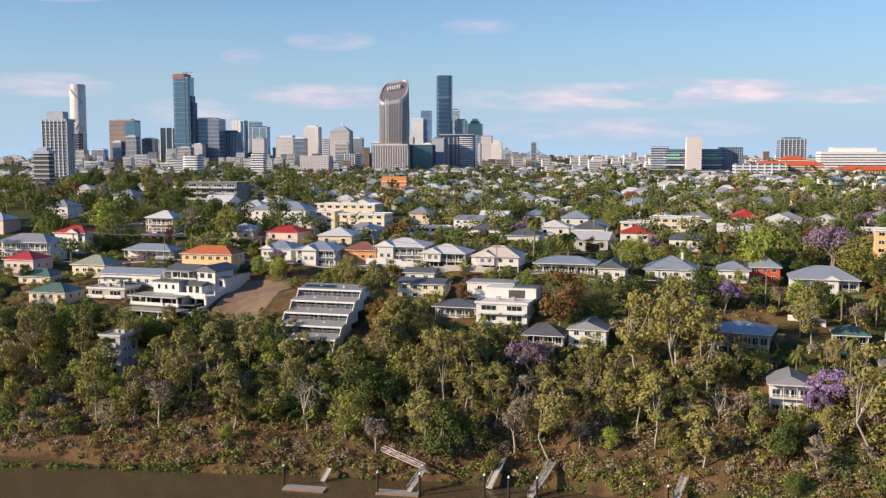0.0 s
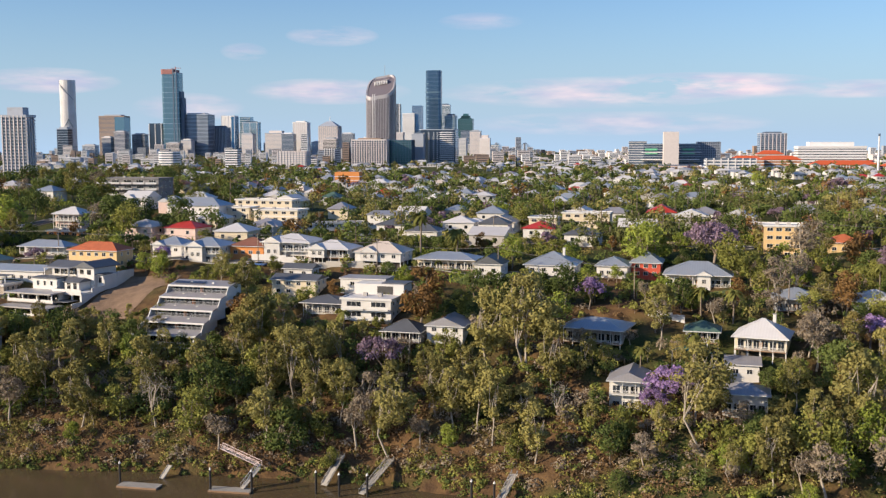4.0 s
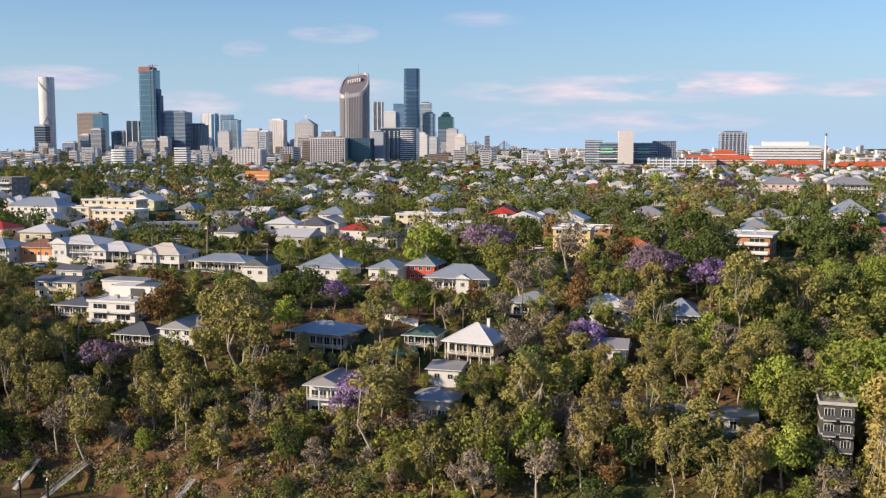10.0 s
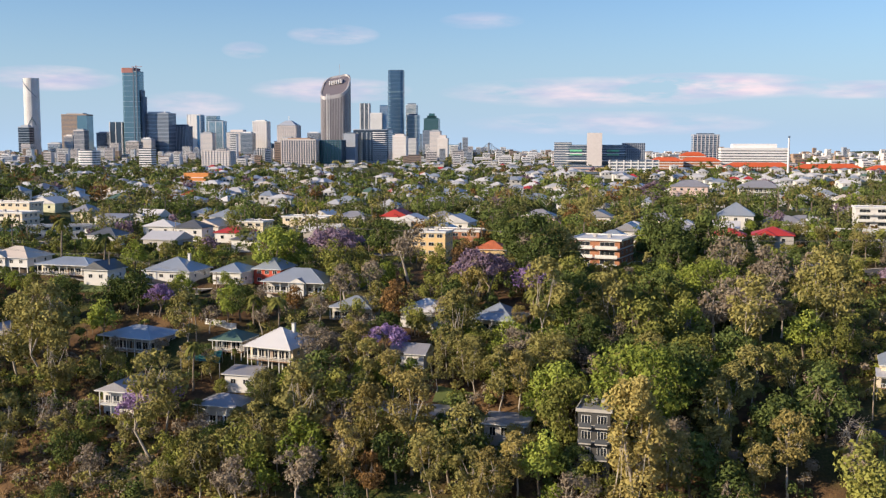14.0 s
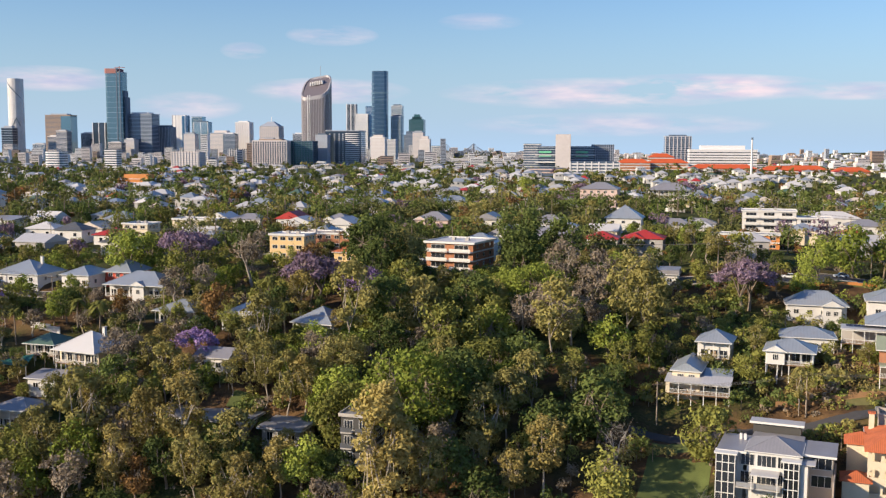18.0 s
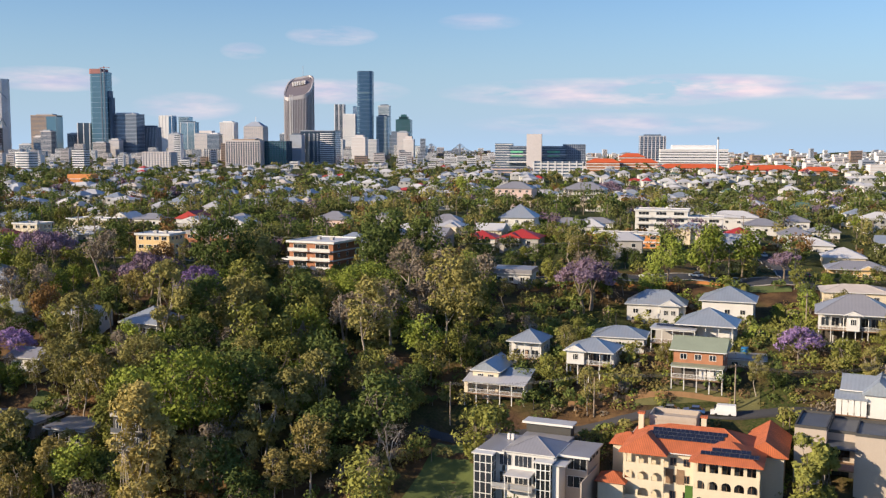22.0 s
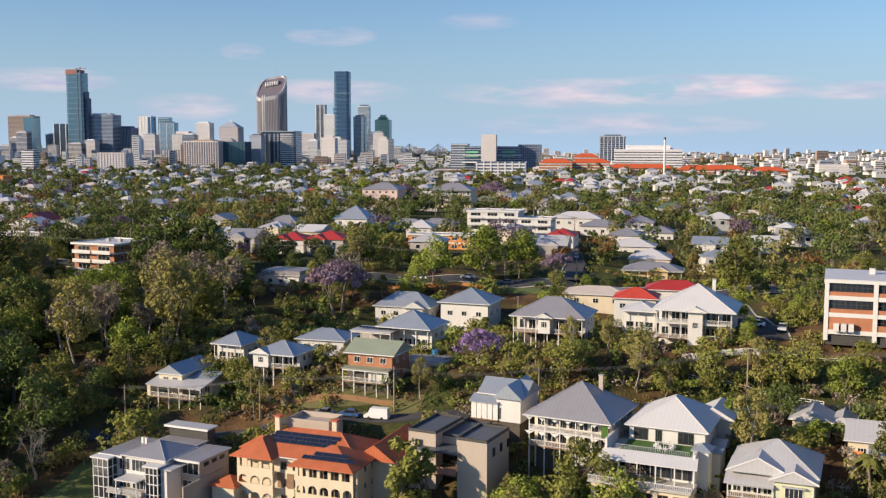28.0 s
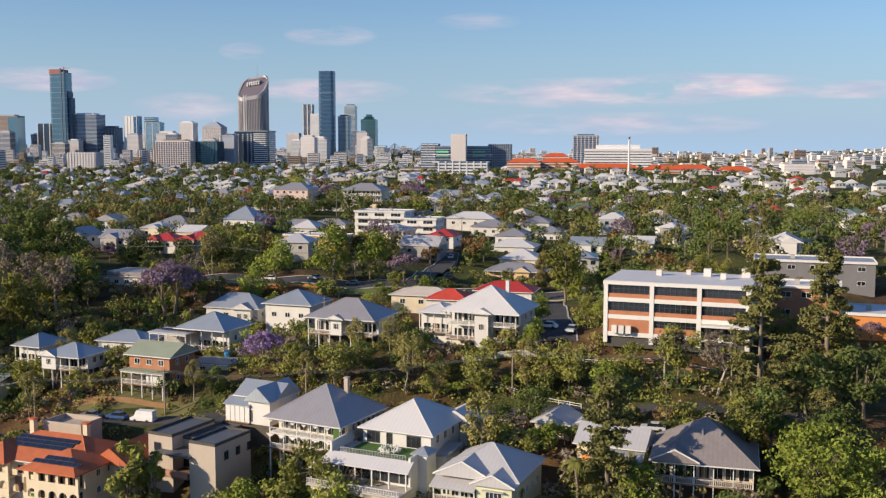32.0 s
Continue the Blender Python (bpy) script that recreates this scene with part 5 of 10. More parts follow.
def villa():
    """The orange-tiled villa with arcades."""
    t = house("cream rendered villa with orange tile roofs and arcaded balconies", 308.6, 196.0, 31.9, 24, 14, 9.4, 3.4, "hip", over=0.7, rm=R_TERRA, wm=W_CREAM, yaw=-21, win=0, side=4, storeys=3, radius=17)
    for gx0, gw, gd in ((-8.5, 7.5, 1.6), (6.5, 11.5, 3.0)):
        block("wing_wall", t, W_CREAM, gx0 - gw / 2, gx0 + gw / 2, -7 - gd + 1.8, -6.9, -4, 9.2)
        part("wing_roof", roof_mesh("wing_roof", "hip", gw, 8 + gd, 2.6, 0.7, R_TERRA), t, at=pose(gx0, -3.8 - gd / 2, 9.45))
        n = int(gw / 2.3)
        for s in range(3):
            z = s * 3.1
            block("balcony", t, W_CREAM, gx0 - gw / 2, gx0 + gw / 2, -7 - gd, -7 - gd + 1.9, z - 0.25, z)
            block("balustrade", t, W_CREAM, gx0 - gw / 2, gx0 + gw / 2, -7 - gd, -7 - gd + 0.18, z, z + 0.95)
            if s < 2:
                for i in range(n):
                    part("arch", arch_mesh(gw / n, 3.1 - 0.25, W_CREAM), t, at=pose(gx0 - gw / 2 + gw * (i + 0.5) / n, -7 - gd + 0.03, z))
            else:
                for i in range(n + 1):
                    px = gx0 - gw / 2 + 0.3 + (gw - 0.6) * i / n
                    block("column", t, W_CREAM, px - 0.3, px + 0.3, -7 - gd + 0.02, -7 - gd + 0.5, z, z + 3.1)
            windows_row(t, gx0 - gw / 2 + 0.4, gx0 + gw / 2 - 0.4, -7 - gd + 1.8, z + 1.4, n, gw / n * 0.8, 2.5, 0, TIMBER, 1)
    windows_row(t, -4.5, 0.4, -7, 7.6, 2, 1.2, 1.5, 0, TIMBER, 1)
    windows_row(t, -4.5, 0.4, -7, 4.4, 2, 1.2, 1.5, 0, TIMBER, 1)
    windows_row(t, -4.5, 0.4, -7, 1.3, 2, 1.2, 1.5, 0, TIMBER, 1)
    ang = math.degrees(math.atan2(3.4, 7.7))
    for i in range(24):
        row, col = i // 8, i % 8
        part("solar_panel", SOLAR_MESH, t, "black solar panel", at=pose(-7.0 + col * 1.7 - row * 0.5, -1.9 - row * 1.0, 9.4 + 3.4 * (7.7 - 1.9 - row * 1.0) / 7.7 + 0.14, ang))
    ang = math.degrees(math.atan2(2.6, 6.2))
    for row, n_, x_ in ((0, 4, 4.6), (1, 6, 2.7)):
        for col in range(n_):
            part("solar_panel", SOLAR_MESH, t, "black solar panel", at=pose(x_ + col * 1.7, -8.1 - row * 1.05, 9.45 + 2.6 * (11.5 - 8.1 - row * 1.05) / 6.2 + 0.14, ang))
    part("corner_roof", roof_mesh("corner_roof", "hip", 5.5, 5.5, 1.7, 0.5, R_TERRA), t, at=pose(-13.2, 2.0, 8.2))
    block("corner_wall", t, W_CREAM, -15.8, -12.0, -0.6, 4.6, -4, 8.1)
    for x0, x1 in ((-4.6, -3.2), (-2.6, -1.2)):
        block("shutter", t, TIMBER, x0, x1, -7.09, -7.0, 3.4, 6.2, "dark timber shutters")
    block("climbing_hedge", t, TURF, -1.0, 0.7, -7.25, -7.0, -3, 3.4, "green creeper on the wall")
    block("rear_box", t, W_SAND, -10, -1, 6.5, 12.5, -2, 11.6)
    part("rear_parapet", boxes("parapet", W_SAND, [(-10.1, -0.9, 6.4, 6.6, 11.6, 12.6), (-10.1, -0.9, 12.4, 12.6, 11.6, 12.6), (-10.1, -9.9, 6.5, 12.5, 11.6, 12.6), (-1.1, -0.9, 6.5, 12.5, 11.6, 12.6)]), t)
    for cx, cy in ((-11.4, 5.2), (0.6, 6.2)):
        block("chimney", t, W_CREAM, cx - 0.5, cx + 0.5, cy - 0.5, cy + 0.5, 9, 13.0)
        block("chimney_cap", t, R_TERRA, cx - 0.7, cx + 0.7, cy - 0.7, cy + 0.7, 13.0, 13.3)
    part("entry_roof", roof_mesh("entry_roof", "pyramid", 5, 5, 1.4, 0.4, R_TERRA), t, at=pose(-14.2, -8, 3.6))
    block("entry_wall", t, W_CREAM, -16.6, -11.9, -10.4, -5.6, -4, 3.5)
    part("long_wing_roof", roof_mesh("long_wing_roof", "gable", 7, 15, 2.8, 0.6, R_TERRA), t, at=pose(12.6, 6, 9.0))
    block("long_wing_wall", t, W_CREAM, 9.3, 15.9, -1.3, 13.3, -4, 8.9)


villa()


def cube_house():
    t = thing("modern_house", 335.9, 194.3, 25.9, -26, "pale concrete cube house with dark parapets and timber balcony", "house")
    SOLIDS.append((336.2, 193.4, 11, 26.4, 16))
    for x0, x1, y0, y1, z1 in ((-8.2, -2.6, -6, 6, 10.4), (2.4, 8.2, -7.4, 2.8, 10.4), (-2.6, 2.4, -3, 8, 9.4)):
        block("wall", t, W_SAND, x0, x1, y0, y1, -4, z1)
        block("roof", t, R_DARK, x0 + 0.2, x1 - 0.2, y0 + 0.2, y1 - 0.2, z1, z1 + 0.06)
        part("parapet", boxes("parapet", W_DARK, [(x0, x1, y0 - 0.05, y0 + 0.2, z1 - 0.1, z1 + 0.45), (x0, x1, y1 - 0.2, y1 + 0.05, z1 - 0.1, z1 + 0.45), (x0 - 0.05, x0 + 0.2, y0, y1, z1 - 0.1, z1 + 0.45), (x1 - 0.2, x1 + 0.05, y0, y1, z1 - 0.1, z1 + 0.45)]), t)
    block("canopy", t, R_DARK, -5.2, 3.0, -8.2, -3, 7.6, 7.9)
    block("balcony", t, TIMBER, -4.6, 2.4, -8.0, -3, 3.6, 3.9)
    block("balustrade", t, RUST, -4.6, 2.4, -8.1, -7.9, 3.9, 5.0, "rust-red timber balustrade")
    window(t, -1.0, -3.02, 5.6, 4.6, 2.8, 0, W_DARK, 2)
    window(t, -1.0, -3.02, 1.6, 4.6, 2.8, 0, W_DARK, 2)
    window(t, -6, -6.02, 8.2, 1.6, 1.6, 0, W_DARK, 0)
    block("shade_screen", t, W_DARK, -5.6, -3.2, 6.2, 14.0, 6.0, 9.6, "dark slatted roof screen")
    windows_row(t, -6, 4, 8.2, 8, 3, 1.2, 1.6, 90, W_DARK)


cube_house()
ct = house("white cottage with a blue gabled roof and lean-to veranda", 345.4, 206.5, 40.4, 9.0, 7.0, 4.4, 2.4, "ridge", rm=R_BLUE, yaw=-26, win=0, deep=0.4, side=1)
block("gable_wall", ct, W_WHITE, -0.4, 4.6, -5.6, 3.6, -0.4, 4.3)
part("gable_roof", roof_mesh("gable_roof", "gable", 5.0, 9.6, 2.6, 0.5, R_BLUE), ct, at=pose(2.1, -1.0, 4.4))
part("gable_infill", mesh_of("gable_infill", [(-2.6, 0, 0), (2.6, 0, 0), (0, 0, 2.3), (-2.6, 0.1, 0), (2.6, 0.1, 0), (0, 0.1, 2.3)], [(0, 1, 2), (3, 5, 4), (0, 3, 4, 1), (1, 4, 5, 2), (2, 5, 3, 0)], W_WHITE), ct, at=pose(2.1, -5.72, 4.3))
part("lean_to_roof", mesh_of("lean_to_roof", [(-6.0, -6.2, 3.1), (0.2, -6.2, 3.1), (0.2, -3.6, 4.2), (-6.0, -3.6, 4.2), (-6.0, -6.2, 2.95), (0.2, -6.2, 2.95)], [(0, 1, 2, 3), (0, 4, 5, 1)], R_BLUE), ct)
for i in range(5):
    block("screen_panel", ct, TRIM, -5.6 + i * 1.15, -4.6 + i * 1.15, -5.9, -5.8, -0.2, 3.0, "white sheeted veranda panel")
block("veranda_floor", ct, TIMBER, -5.7, 0.0, -6.0, -3.7, -0.4, -0.2)
# base shading: the dark below the cottage is the block's own colour
block("base", ct, SHADE, -5.4, 4.4, -5.4, 3.4, -6.5, -0.45, "base wall with shade in its colour")
block("door", ct, W_DARK, -0.35, 0.55, -5.68, -5.6, 0.1, 2.3)
gr = house("grand two-storey house with open verandas under a tall grey pyramid roof", 358.3, 196, 39.4, 15.2, 15.2, 8.6, 5.4, "pyramid", over=0.8, rm=R_GREY, wm=W_CREAM, yaw=-27, win=5, storeys=2, stilt=2.8, ver=3.0, side=6, chimney=W_SAND, win_h=1.9, bars=2, deep=5)
for i in range(7):
    px = -7.5 + i * 2.5
    for z in (5.4, 8.2):
        for sg in (-1, 1):
            part("bracket", mesh_of("bracket", [(0, 0, 0), (sg * 0.9, 0, 0), (0, 0, -0.7), (0, 0.06, 0), (sg * 0.9, 0.06, 0), (0, 0.06, -0.7)], [(0, 1, 2), (3, 5, 4), (0, 3, 4, 1), (1, 4, 5, 2)], TRIM), gr, at=pose(px, -7.52, z))
block("green_blind", gr, TURF, 6.4, 7.55, -7.6, -7.5, 5.8, 8.2, "dark green canvas blind")
# lattice below the veranda, darkened by colour for the shade it stands in
for i in range(8):
    block("lattice", gr, SHADE, -7.2 + i * 1.85, -5.9 + i * 1.85, -4.6, -4.5, -3, 2.3, "lattice panel with shade in its colour")
for i in range(9):
    block("stair_tread", gr, TRIM, 2.6, 4.2, -8.0 - i * 0.3, -7.7 - i * 0.3, 2.6 - i * 0.2, 2.7 - i * 0.2)
block("side_addition", gr, W_CREAM, 7.6, 9.8, -3, 4, -4, 3.4)
block("side_addition_roof", gr, R_PALE, 7.4, 10.2, -3.4, 4.4, 3.4, 3.6)


def terrace_white():
    """The big white house with a lawn on its terrace."""
    t = house("large white house with a pale hip roof above a turfed terrace", 375.0, 191.4, 39.0, 13.4, 15, 9, 4.2, "hip", over=0.7, rm=R_WHITE, win=0, storeys=3, side=4, win_h=1.7, yaw=-25, deep=5)
    part("rear_roof", roof_mesh("rear_roof", "gable", 6.5, 8, 2.0, 0.5, R_WHITE), t, at=pose(6.0, 8.5, 8.6))
    block("rear_wall", t, W_WHITE, 2.9, 9.1, 4.8, 12.2, -4, 8.5)
    for x0, w_ in ((-4.6, 2.6), (-1.4, 1.2), (3.4, 2.8)):
        window(t, x0, -7.5, 7.4, w_, 2.1, 0, W_DARK, 2)
    block("skylight", t, GLASS, -3.2, -1.4, -4.5, -3.3, 10.7, 10.9, "flat roof light")
    for i in range(3):
        block("roof_vent", t, STEEL, -0.4 + i * 1.1, 0.0 + i * 1.1, -4.0 + 0.4 * i, -3.6 + 0.4 * i, 10.6, 11.4)
    block("terrace", t, W_WHITE, -8.6, 6.5, -15, -7.4, -5, 6.1)
    block("turf", t, TURF, -6.6, 5.4, -14.8, -7.5, 6.1, 6.2, "green turf on the terrace")
    block("paving", t, W_CONC, -8.5, -6.6, -14.8, -7.5, 6.1, 6.17)
    part("front_roof", mesh_of("front_roof", [(-9.8, -17.6, 5.2), (7.4, -17.6, 5.2), (7.0, -14.7, 6.35), (-9.2, -14.7, 6.35), (-9.8, -17.6, 5.0), (7.4, -17.6, 5.0), (7.0, -14.7, 6.1), (-9.2, -14.7, 6.1)], [(0, 1, 2, 3), (4, 7, 6, 5), (0, 4, 5, 1), (1, 5, 6, 2), (0, 3, 7, 4)], R_WHITE), t)
    part("balustrade", rail_mesh(12.6, STEEL), t, "thin steel balustrade", at=pose(-7.2, -14.6, 6.2))
    windows_row(t, -8.2, 6.2, -15, 3.5, 8, 1.6, 2.2, 0, W_DARK, 1)
    for i in range(6):
        block("post", t, TRIM, -9.3 + i * 3.2, -9.1 + i * 3.2, -17.3, -17.1, 2.0, 5.0)
    block("lower_deck", t, W_CONC, -10.5, 7, -20.5, -15, 1.7, 2.0)
    part("railing", rail_mesh(17.4, TRIM), t, at=pose(-10.4, -20.4, 2.0))
    block("lower_wall", t, W_CREAM, -10, 6.6, -19.8, -15, -7, 1.7)
    windows_row(t, -9.6, 6.2, -19.8, 0.1, 6, 1.8, 1.7, 0, TIMBER, 1)
    for x0 in (-8.9, 6.3):
        block("side_parapet", t, W_WHITE, x0 - 0.15, x0 + 0.25, -15, -7.4, 6.1, 8.0 if x0 < 0 else 7.0)
    part("stair_roof", roof_mesh("stair_roof", "hip", 2.8, 3.6, 0.9, 0.3, R_BLUE), t, at=pose(6.9, -10.4, 7.0))
    block("stair_wall", t, W_WHITE, 5.6, 8.2, -12.2, -8.6, -5, 6.9)
    part("porch_roof", roof_mesh("porch_roof", "skillion", 2.2, 6, 0.8, 0.3, R_BLUE), t, at=pose(8.2, -3.6, 5.4))
    block("porch_wall", t, W_WHITE, 7.25, 9.2, -6.4, -0.8, -5, 5.3)
    ring = []
    for i in range(10):                 # slatted ring seat
        a0 = 2 * math.pi * i / 10
        cx, cy = 1.6 * math.cos(a0), 1.6 * math.sin(a0)
        ring += [(cx - 0.42, cx + 0.42, cy - 0.32, cy + 0.32, 0.4, 0.5), (cx - 0.06, cx + 0.06, cy - 0.06, cy + 0.06, 0, 0.9)]
    seat = thing("ring_seat", *(t.matrix_basis @ Vector((0.4, -10.8, 6.2))), -25, "white slatted ring seat on the turf terrace", "garden seat")
    part("seat", boxes("seat", TRIM, ring), seat)
    part("backrest", boxes("backrest", TRIM, [(1.5 * math.cos(k) - 0.05, 1.5 * math.cos(k) + 0.05, 1.5 * math.sin(k) - 0.05, 1.5 * math.sin(k) + 0.05, 0.4, 0.95) for k in np.linspace(0, 6.1, 20)]), seat)


terrace_white()
bg = house("cream bungalow with layered pale grey gable roofs", 388.2, 174.8, 36.0, 13.0, 13, 6.2, 3.8, "hip", over=0.6, rm=R_PALE, wm=W_GREENL, yaw=-23, win=0, storeys=1, ver=0, side=4, bars=2, deep=5)
for gx0, gw, gd, rise, z in ((-2.2, 9.0, 0.8, 2.4, 6.35), (3.4, 6.4, 2.2, 1.7, 5.9)):
    part("front_gable_roof", roof_mesh("front_gable_roof", "gable", gw, 6.5 + gd, rise, 0.55, R_PALE), bg, at=pose(gx0, -3.4 - gd / 2, z))
    part("barge_board", mesh_of("barge_board", [(-gw / 2 - 0.6, 0, -0.24), (0, 0, rise - 0.1), (gw / 2 + 0.6, 0, -0.24), (-gw / 2 - 0.6, 0, 0.08), (0, 0, rise + 0.14), (gw / 2 + 0.6, 0, 0.08)], [(0, 1, 4, 3), (1, 2, 5, 4)], TRIM), bg, at=pose(gx0, -6.68 - gd - 0.62, z))
    part("gable_infill", mesh_of("gable_infill", [(-gw / 2, 0, 0), (gw / 2, 0, 0), (0, 0, rise * 0.9), (-gw / 2, 0.12, 0), (gw / 2, 0.12, 0), (0, 0.12, rise * 0.9)], [(0, 1, 2), (3, 5, 4), (0, 3, 4, 1), (1, 4, 5, 2), (2, 5, 3, 0)], W_WHITE), bg, at=pose(gx0, -6.65 - gd, z))
block("gable_wall", bg, W_GREENL, 0.4, 6.4, -8.6, -6.4, -5, 5.8)
window(bg, 3.4, -8.62, 3.8, 2.8, 1.7, 0, TRIM, 3)
window(bg, 3.4, -8.62, 0.6, 2.4, 1.6, 0, TRIM, 2)
block("window_hood", bg, R_PALE, 1.6, 5.2, -9.3, -8.6, 4.8, 4.95)
part("awning_roof", mesh_of("awning_roof", [(-7.4, -9.4, 4.6), (0.4, -9.4, 4.6), (0.4, -6.2, 5.7), (-7.4, -6.2, 5.7), (-7.4, -9.4, 4.45), (0.4, -9.4, 4.45)], [(0, 1, 2, 3), (0, 4, 5, 1)], R_PALE), bg)
veranda(bg, -6.9, 0.3, -9.0, -6.5, 2.2, 4.5, 4, TRIM, TIMBER, True, 7)
windows_row(bg, -6.4, 0.0, -6.5, 3.5, 4, 1.35, 2.1, 0, TRIM, 1)
block("garage_wall", bg, W_GREENL, -6.7, 0.2, -8.6, -6.6, -5, 2.0)
house("small cream gabled cabin on stilts", 401.3, 194.5, 38.6, 6.6, 7, 5, 1.9, "gable", rm=R_PALE, yaw=-25, wm=W_CREAM, win=1, stilt=1.6, side=1, bars=1)
house("tiny cream gabled shed", 406.6, 193.4, 38.3, 3.6, 6, 4.4, 1.2, "gable", rm=R_PALE, yaw=-25, wm=W_CREAM, win=1, side=1)
gc = house("grey-roofed cream cottage behind trees", 410.4, 185, 37.4, 11.5, 9, 4.4, 2.6, "ridge", rm=R_PALE, yaw=-23, wm=W_CREAM, win=3, side=1, bars=2)
part("lean_to_roof", mesh_of("lean_to_roof", [(-2.4, -7.6, 2.9), (6.2, -7.6, 2.9), (6.2, -4.4, 4.0), (-2.4, -4.4, 4.0), (-2.4, -7.6, 2.75), (6.2, -7.6, 2.75)], [(0, 1, 2, 3), (0, 4, 5, 1)], R_BLUE), gc)
veranda(gc, -2.2, 6.0, -7.4, -4.5, 0.4, 2.8, 4, TRIM, TIMBER, True, 3)
block("door", gc, W_ORANGE, -4.9, -3.3, -4.62, -4.5, 0.2, 2.5, "orange timber door")
R_WORN = mat("roof_weathered", (0.22, 0.195, 0.19), 0.65, 0.25, 0.4, 6, dirt=(0.15, 0.1, 0.085), ribs=0.76, rib_depth=0.04)
dk = house("dark weathered-roof house with a yellow gable and long veranda", 424.0, 176.5, 37.9, 15.5, 15, 6, 5.7, "hip", over=0.8, rm=R_WORN, wm=W_CREAM, ver=3.4, win=5, storeys=1, stilt=2.4)
part("front_gable_roof", roof_mesh("front_gable_roof", "gable", 7.0, 6.5, 1.9, 0.5, R_WORN), dk, at=pose(-4.6, -5.2, 6.5))
part("gable_infill", mesh_of("gable_infill", [(-3.4, 0, 0), (3.4, 0, 0), (0, 0, 1.7), (-3.4, 0.12, 0), (3.4, 0.12, 0), (0, 0.12, 1.7)], [(0, 1, 2), (3, 5, 4), (0, 3, 4, 1), (1, 4, 5, 2), (2, 5, 3, 0)], W_YELLOW), dk, at=pose(-4.6, -8.8, 6.55))
part("barge_board", mesh_of("barge_board", [(-4.0, 0, -0.2), (0, 0, 1.75), (4.0, 0, -0.2), (-4.0, 0, 0.1), (0, 0, 2.0), (4.0, 0, 0.1)], [(0, 1, 4, 3), (1, 2, 5, 4)], TRIM), dk, at=pose(-4.6, -9.0, 6.5))
for x0 in (-0.6, 2.2):
    block("roof_flue", dk, STEEL, x0, x0 + 0.3, -3.2, -2.9, 8.6, 10.6)

# the terrace above the road
house("white house with twin pale hip roofs", 281.8, 255, 41.0, 7.6, 9, 4.6, 2.4, "hip", rm=R_BLUE, yaw=-22, win=2, storeys=1, ver=1.4)
house("white two-storey house with a veranda and blue-grey roof", 295.4, 240.5, 41.6, 10.4, 9.5, 5.6, 2.3, "hip", rm=R_BLUE, storeys=1, stilt=2.5, win=4, ver=3.0, gable=(-3.0, 4.0, 0.4), yaw=-22)
house("long low blue roof behind the white house", 304, 254, 42.4, 12, 9, 4, 2.0, "hip", rm=R_BLUE, win=3)
house("brick two-storey house with sage green roof and awning", 318.0, 231.3, 43.6, 10.6, 9, 6.6, 2.3, "ridge", over=0.8, rm=R_SAGE, wm=W_BRICK, storeys=2, win=3, solar=0, yaw=-22)
aw = thing("awning_roof", 315.8, 225.6, 37.6, -22, "sage green lower awning on white posts", "awning")
block("roof", aw, R_SAGE, -5.6, 5.8, -1.6, 1.6, 2.9, 3.1)
veranda(aw, -5.4, 5.6, -1.4, 1.2, 0.2, 2.9, 5, TRIM, TIMBER, True, 3)
for k in range(3):
    block("sliding_panel", aw, W_WHITE, 0.4 + k * 1.7, 1.9 + k * 1.7, -0.2, -0.1, 0.2, 2.6, "white sliding panel")
# wall under the awning, its shade given by the dark SHADE colour
block("under_wall", aw, SHADE, -5.2, 5.4, 0.6, 1.4, -4, 2.8, "ground-floor wall with shade in its colour")
house("small flat carport roof beside the brick house", 329, 236, 40.5, 9, 6, 3, 0.3, "flat", rm=R_GREY, wm=W_CREAM, win=2)
house("white pavilion with a blue pyramid roof and solar panels", 325, 252, 45.8, 12.4, 11, 5.4, 3.5, "pyramid", over=0.9, rm=R_BLUE, win=4, ver=2.4, yaw=-22)
pv = thing("flat_veranda", 316.4, 249.4, 39.8, -22, "white flat-roofed veranda with a row of dark solar panels", "veranda")
SOLIDS.append((316.4, 249.4, 5.5, 39.8, 11))
block("roof", pv, R_PALE, -5.6, 5.2, -3.4, 3.4, 5.0, 5.25)
veranda(pv, -5.4, 5.0, -3.2, 3.0, 1.6, 5.0, 5, TRIM, TIMBER, True, 3)
block("back_wall", pv, W_GREY, -5.2, 4.8, 2.2, 3.0, -3, 5.0)
for k in range(5):
    part("solar_panel", SOLAR_MESH, pv, "black solar panel", at=pose(-3.6 + k * 1.72, -0.6, 5.6, 14))
house("white gabled house with a blue-grey roof behind", 322, 298, 43.6, 16, 10, 4.5, 3.6, "hip", rm=R_BLUE, win=4, gable=(4, 5, 1.5))
house("white two-storey house with a blue hip roof", 340, 288, 46.3, 13.5, 12, 6.6, 3.4, "pyramid", over=0.8, rm=R_BLUE, storeys=1, win=3, yaw=-20)
house("wide house with a white post veranda and grey hip roof", 358.5, 247, 49.4, 16.4, 13, 6.6, 3.9, "hip", over=0.8, rm=R_GREY, ver=3.6, win=5, stilt=2.8, gable=(-0.6, 2.8, 0.8), yaw=-20, deep=5)
house("large white house with tall white pyramid roof and verandas", 391, 241, 52.0, 16.6, 15, 7.0, 5.2, "pyramid", over=1.0, yaw=-21, rm=R_WHITE, ver=4.2, storeys=2, win=6, gable=(0.5, 3.2, 0.8), chimney=W_WHITE)
house("white wing with a pale hip roof", 379.5, 248, 50.4, 7.5, 9, 5.2, 1.6, "hip", rm=R_WHITE, win=3, ver=1.5, yaw=-21)
